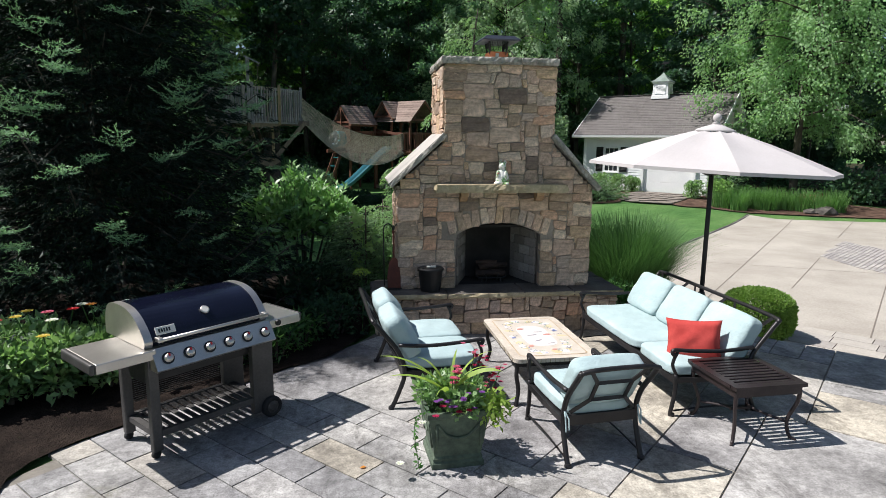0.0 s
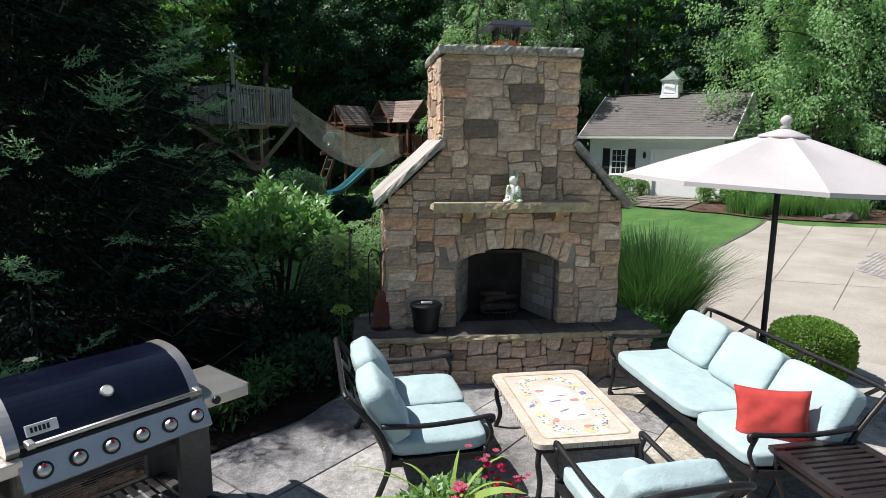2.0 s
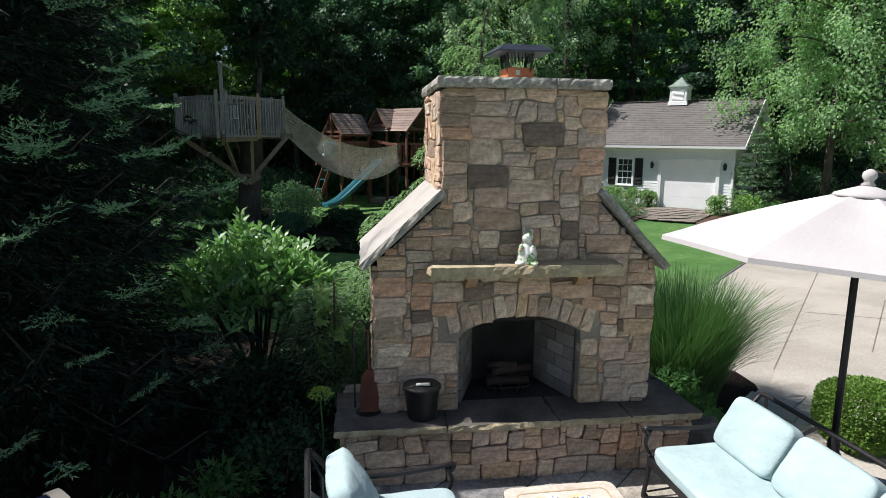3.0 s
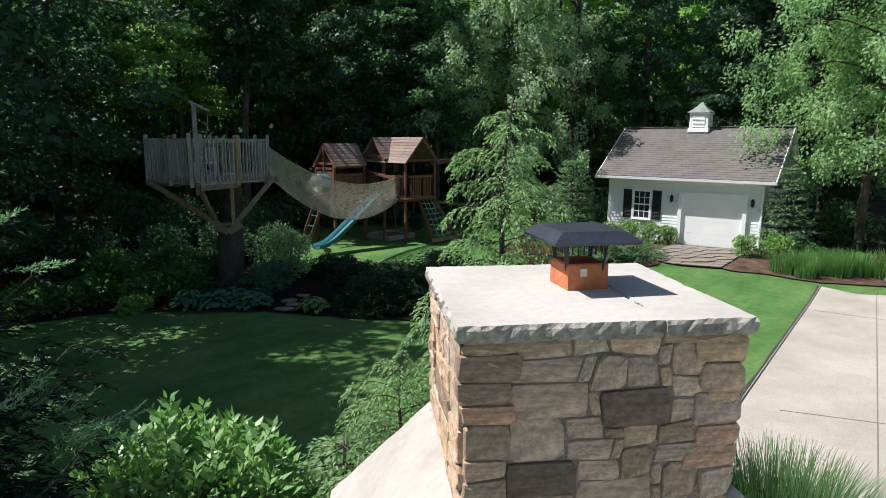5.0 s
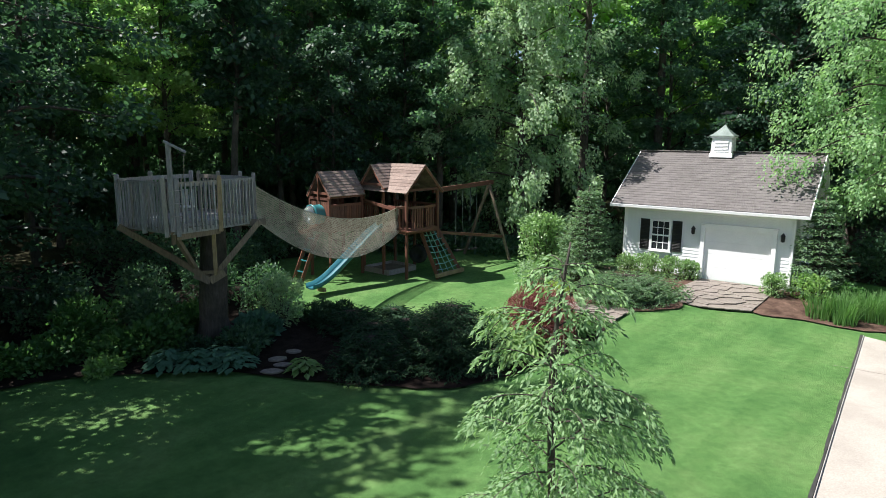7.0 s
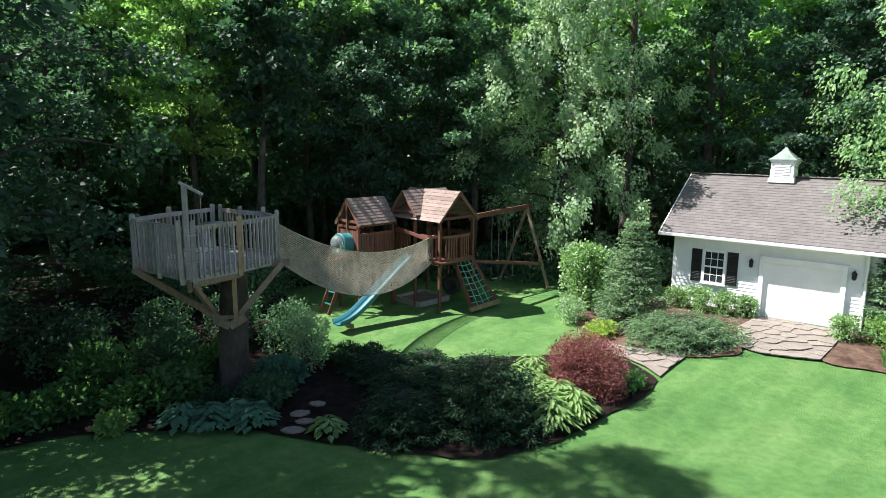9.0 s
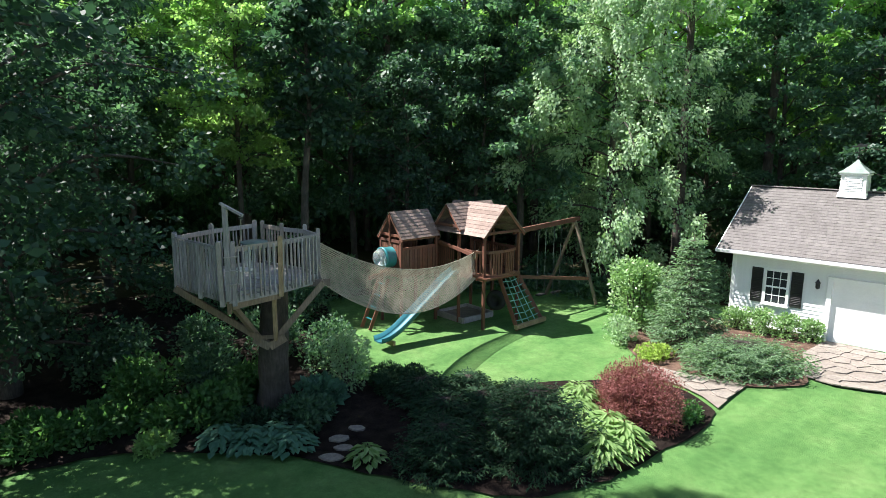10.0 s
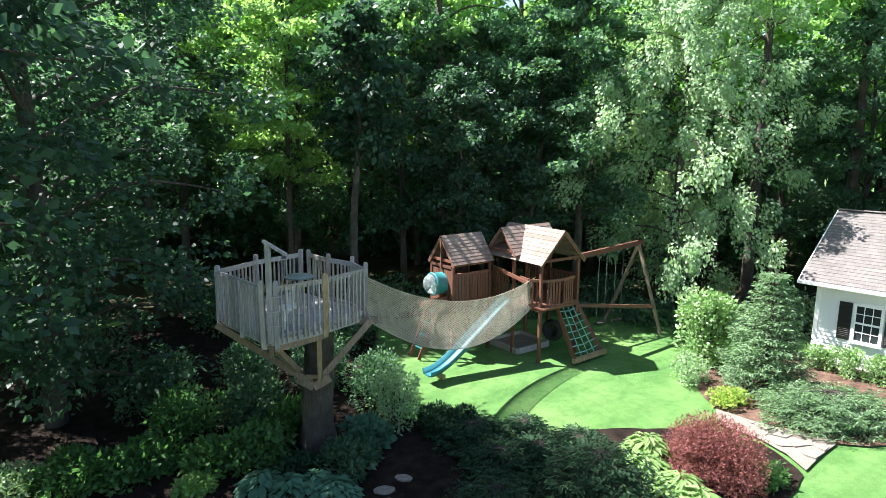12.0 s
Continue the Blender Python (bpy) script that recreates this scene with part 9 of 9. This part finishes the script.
# flagstone path and apron
def crazy(name, outline, n, seed, label):
    """Irregular flat stones that fill the outline."""
    r = random.Random(seed)
    xs, ys = [p[0] for p in outline], [p[1] for p in outline]
    base = tagged(sheet(name, outline, 0.036, 0.5, "pathjoint", ""), label, "path")
    cs = []
    while len(cs) < n:
        q = (r.uniform(min(xs), max(xs)), r.uniform(min(ys), max(ys)))
        if inside(outline, *q) and all(math.dist(q, c) > 0.36 for c in cs):
            cs.append(q)
        elif r.random() < 0.004:
            break
    for c in cs:
        poly = [Vector(c) + Vector((math.cos(a * 0.524), math.sin(a * 0.524))) * 1.2 for a in range(12)]
        for o in cs:
            if o == c or math.dist(o, c) > 2:
                continue
            mid, nn = (Vector(o) + Vector(c)) / 2, (Vector(o) - Vector(c)).normalized()
            out = []
            for i, p in enumerate(poly):
                q = poly[i - 1]
                dp, dq = (p - mid).dot(nn) + 0.0045, (q - mid).dot(nn) + 0.0045
                if (dp > 0) != (dq > 0):
                    out.append(q + (p - q) * (dq / (dq - dp)))
                if dp <= 0:
                    out.append(p)
            poly = out
            if len(poly) < 3:
                break
        area = sum(outline[i - 1][0] * outline[i][1] - outline[i][0] * outline[i - 1][1] for i in range(len(outline)))
        for i in range(len(outline)):
            A, B = Vector(outline[i - 1]), Vector(outline[i])
            nn = Vector((B.y - A.y, A.x - B.x)).normalized() * (1 if area > 0 else -1)
            out = []
            for j, p in enumerate(poly):
                q = poly[j - 1]
                dp, dq = (p - A).dot(nn), (q - A).dot(nn)
                if (dp > 0) != (dq > 0):
                    out.append(q + (p - q) * (dq / (dq - dp)))
                if dp <= 0:
                    out.append(p)
            poly = out
        if len(poly) < 3 or sum(inside(outline, p.x, p.y) for p in poly) < 0:
            continue
        bm = bmesh.new()
        zt_ = land(*c) + 0.045 + r.uniform(0, 0.008)
        a = [bm.verts.new((p.x, p.y, zt_ - 0.03)) for p in poly]
        b = [bm.verts.new((p.x, p.y, zt_)) for p in poly]
        bm.faces.new(b)
        for i in range(len(a)):
            bm.faces.new((a[i - 1], a[i], b[i], b[i - 1]))
        bmesh.ops.recalc_face_normals(bm, faces=bm.faces[:])
        part("flagstone", bm, "pathstone", base)


crazy("garden_path", PATH, 16, 5, "pale flagstone garden path")
crazy("shed_apron", APRON, 44, 6, "flagstone apron in front of the shed door")
for k, (x, y, s_) in enumerate(((-1.55, 22.4, 0.24), (-1.38, 21.98, 0.2), (-1.58, 21.55, 0.24), (-1.2, 22.9, 0.2))):
    bm = bmesh.new()
    plate(bm, [(s_ * (1 + 0.2 * math.sin(a * 2 + k)) * math.cos(a), s_ * 0.7 * math.sin(a)) for a in [i * 0.785 for i in range(8)]], 0, 0.04)
    ob = part("stepping_stone", bm, "pathstone")
    ob.location = (x, y, land(x, y) + 0.015)
    tagged(ob, "flat grey stepping stone in dark mulch", "stepping stone", "stepping stones in the bed")
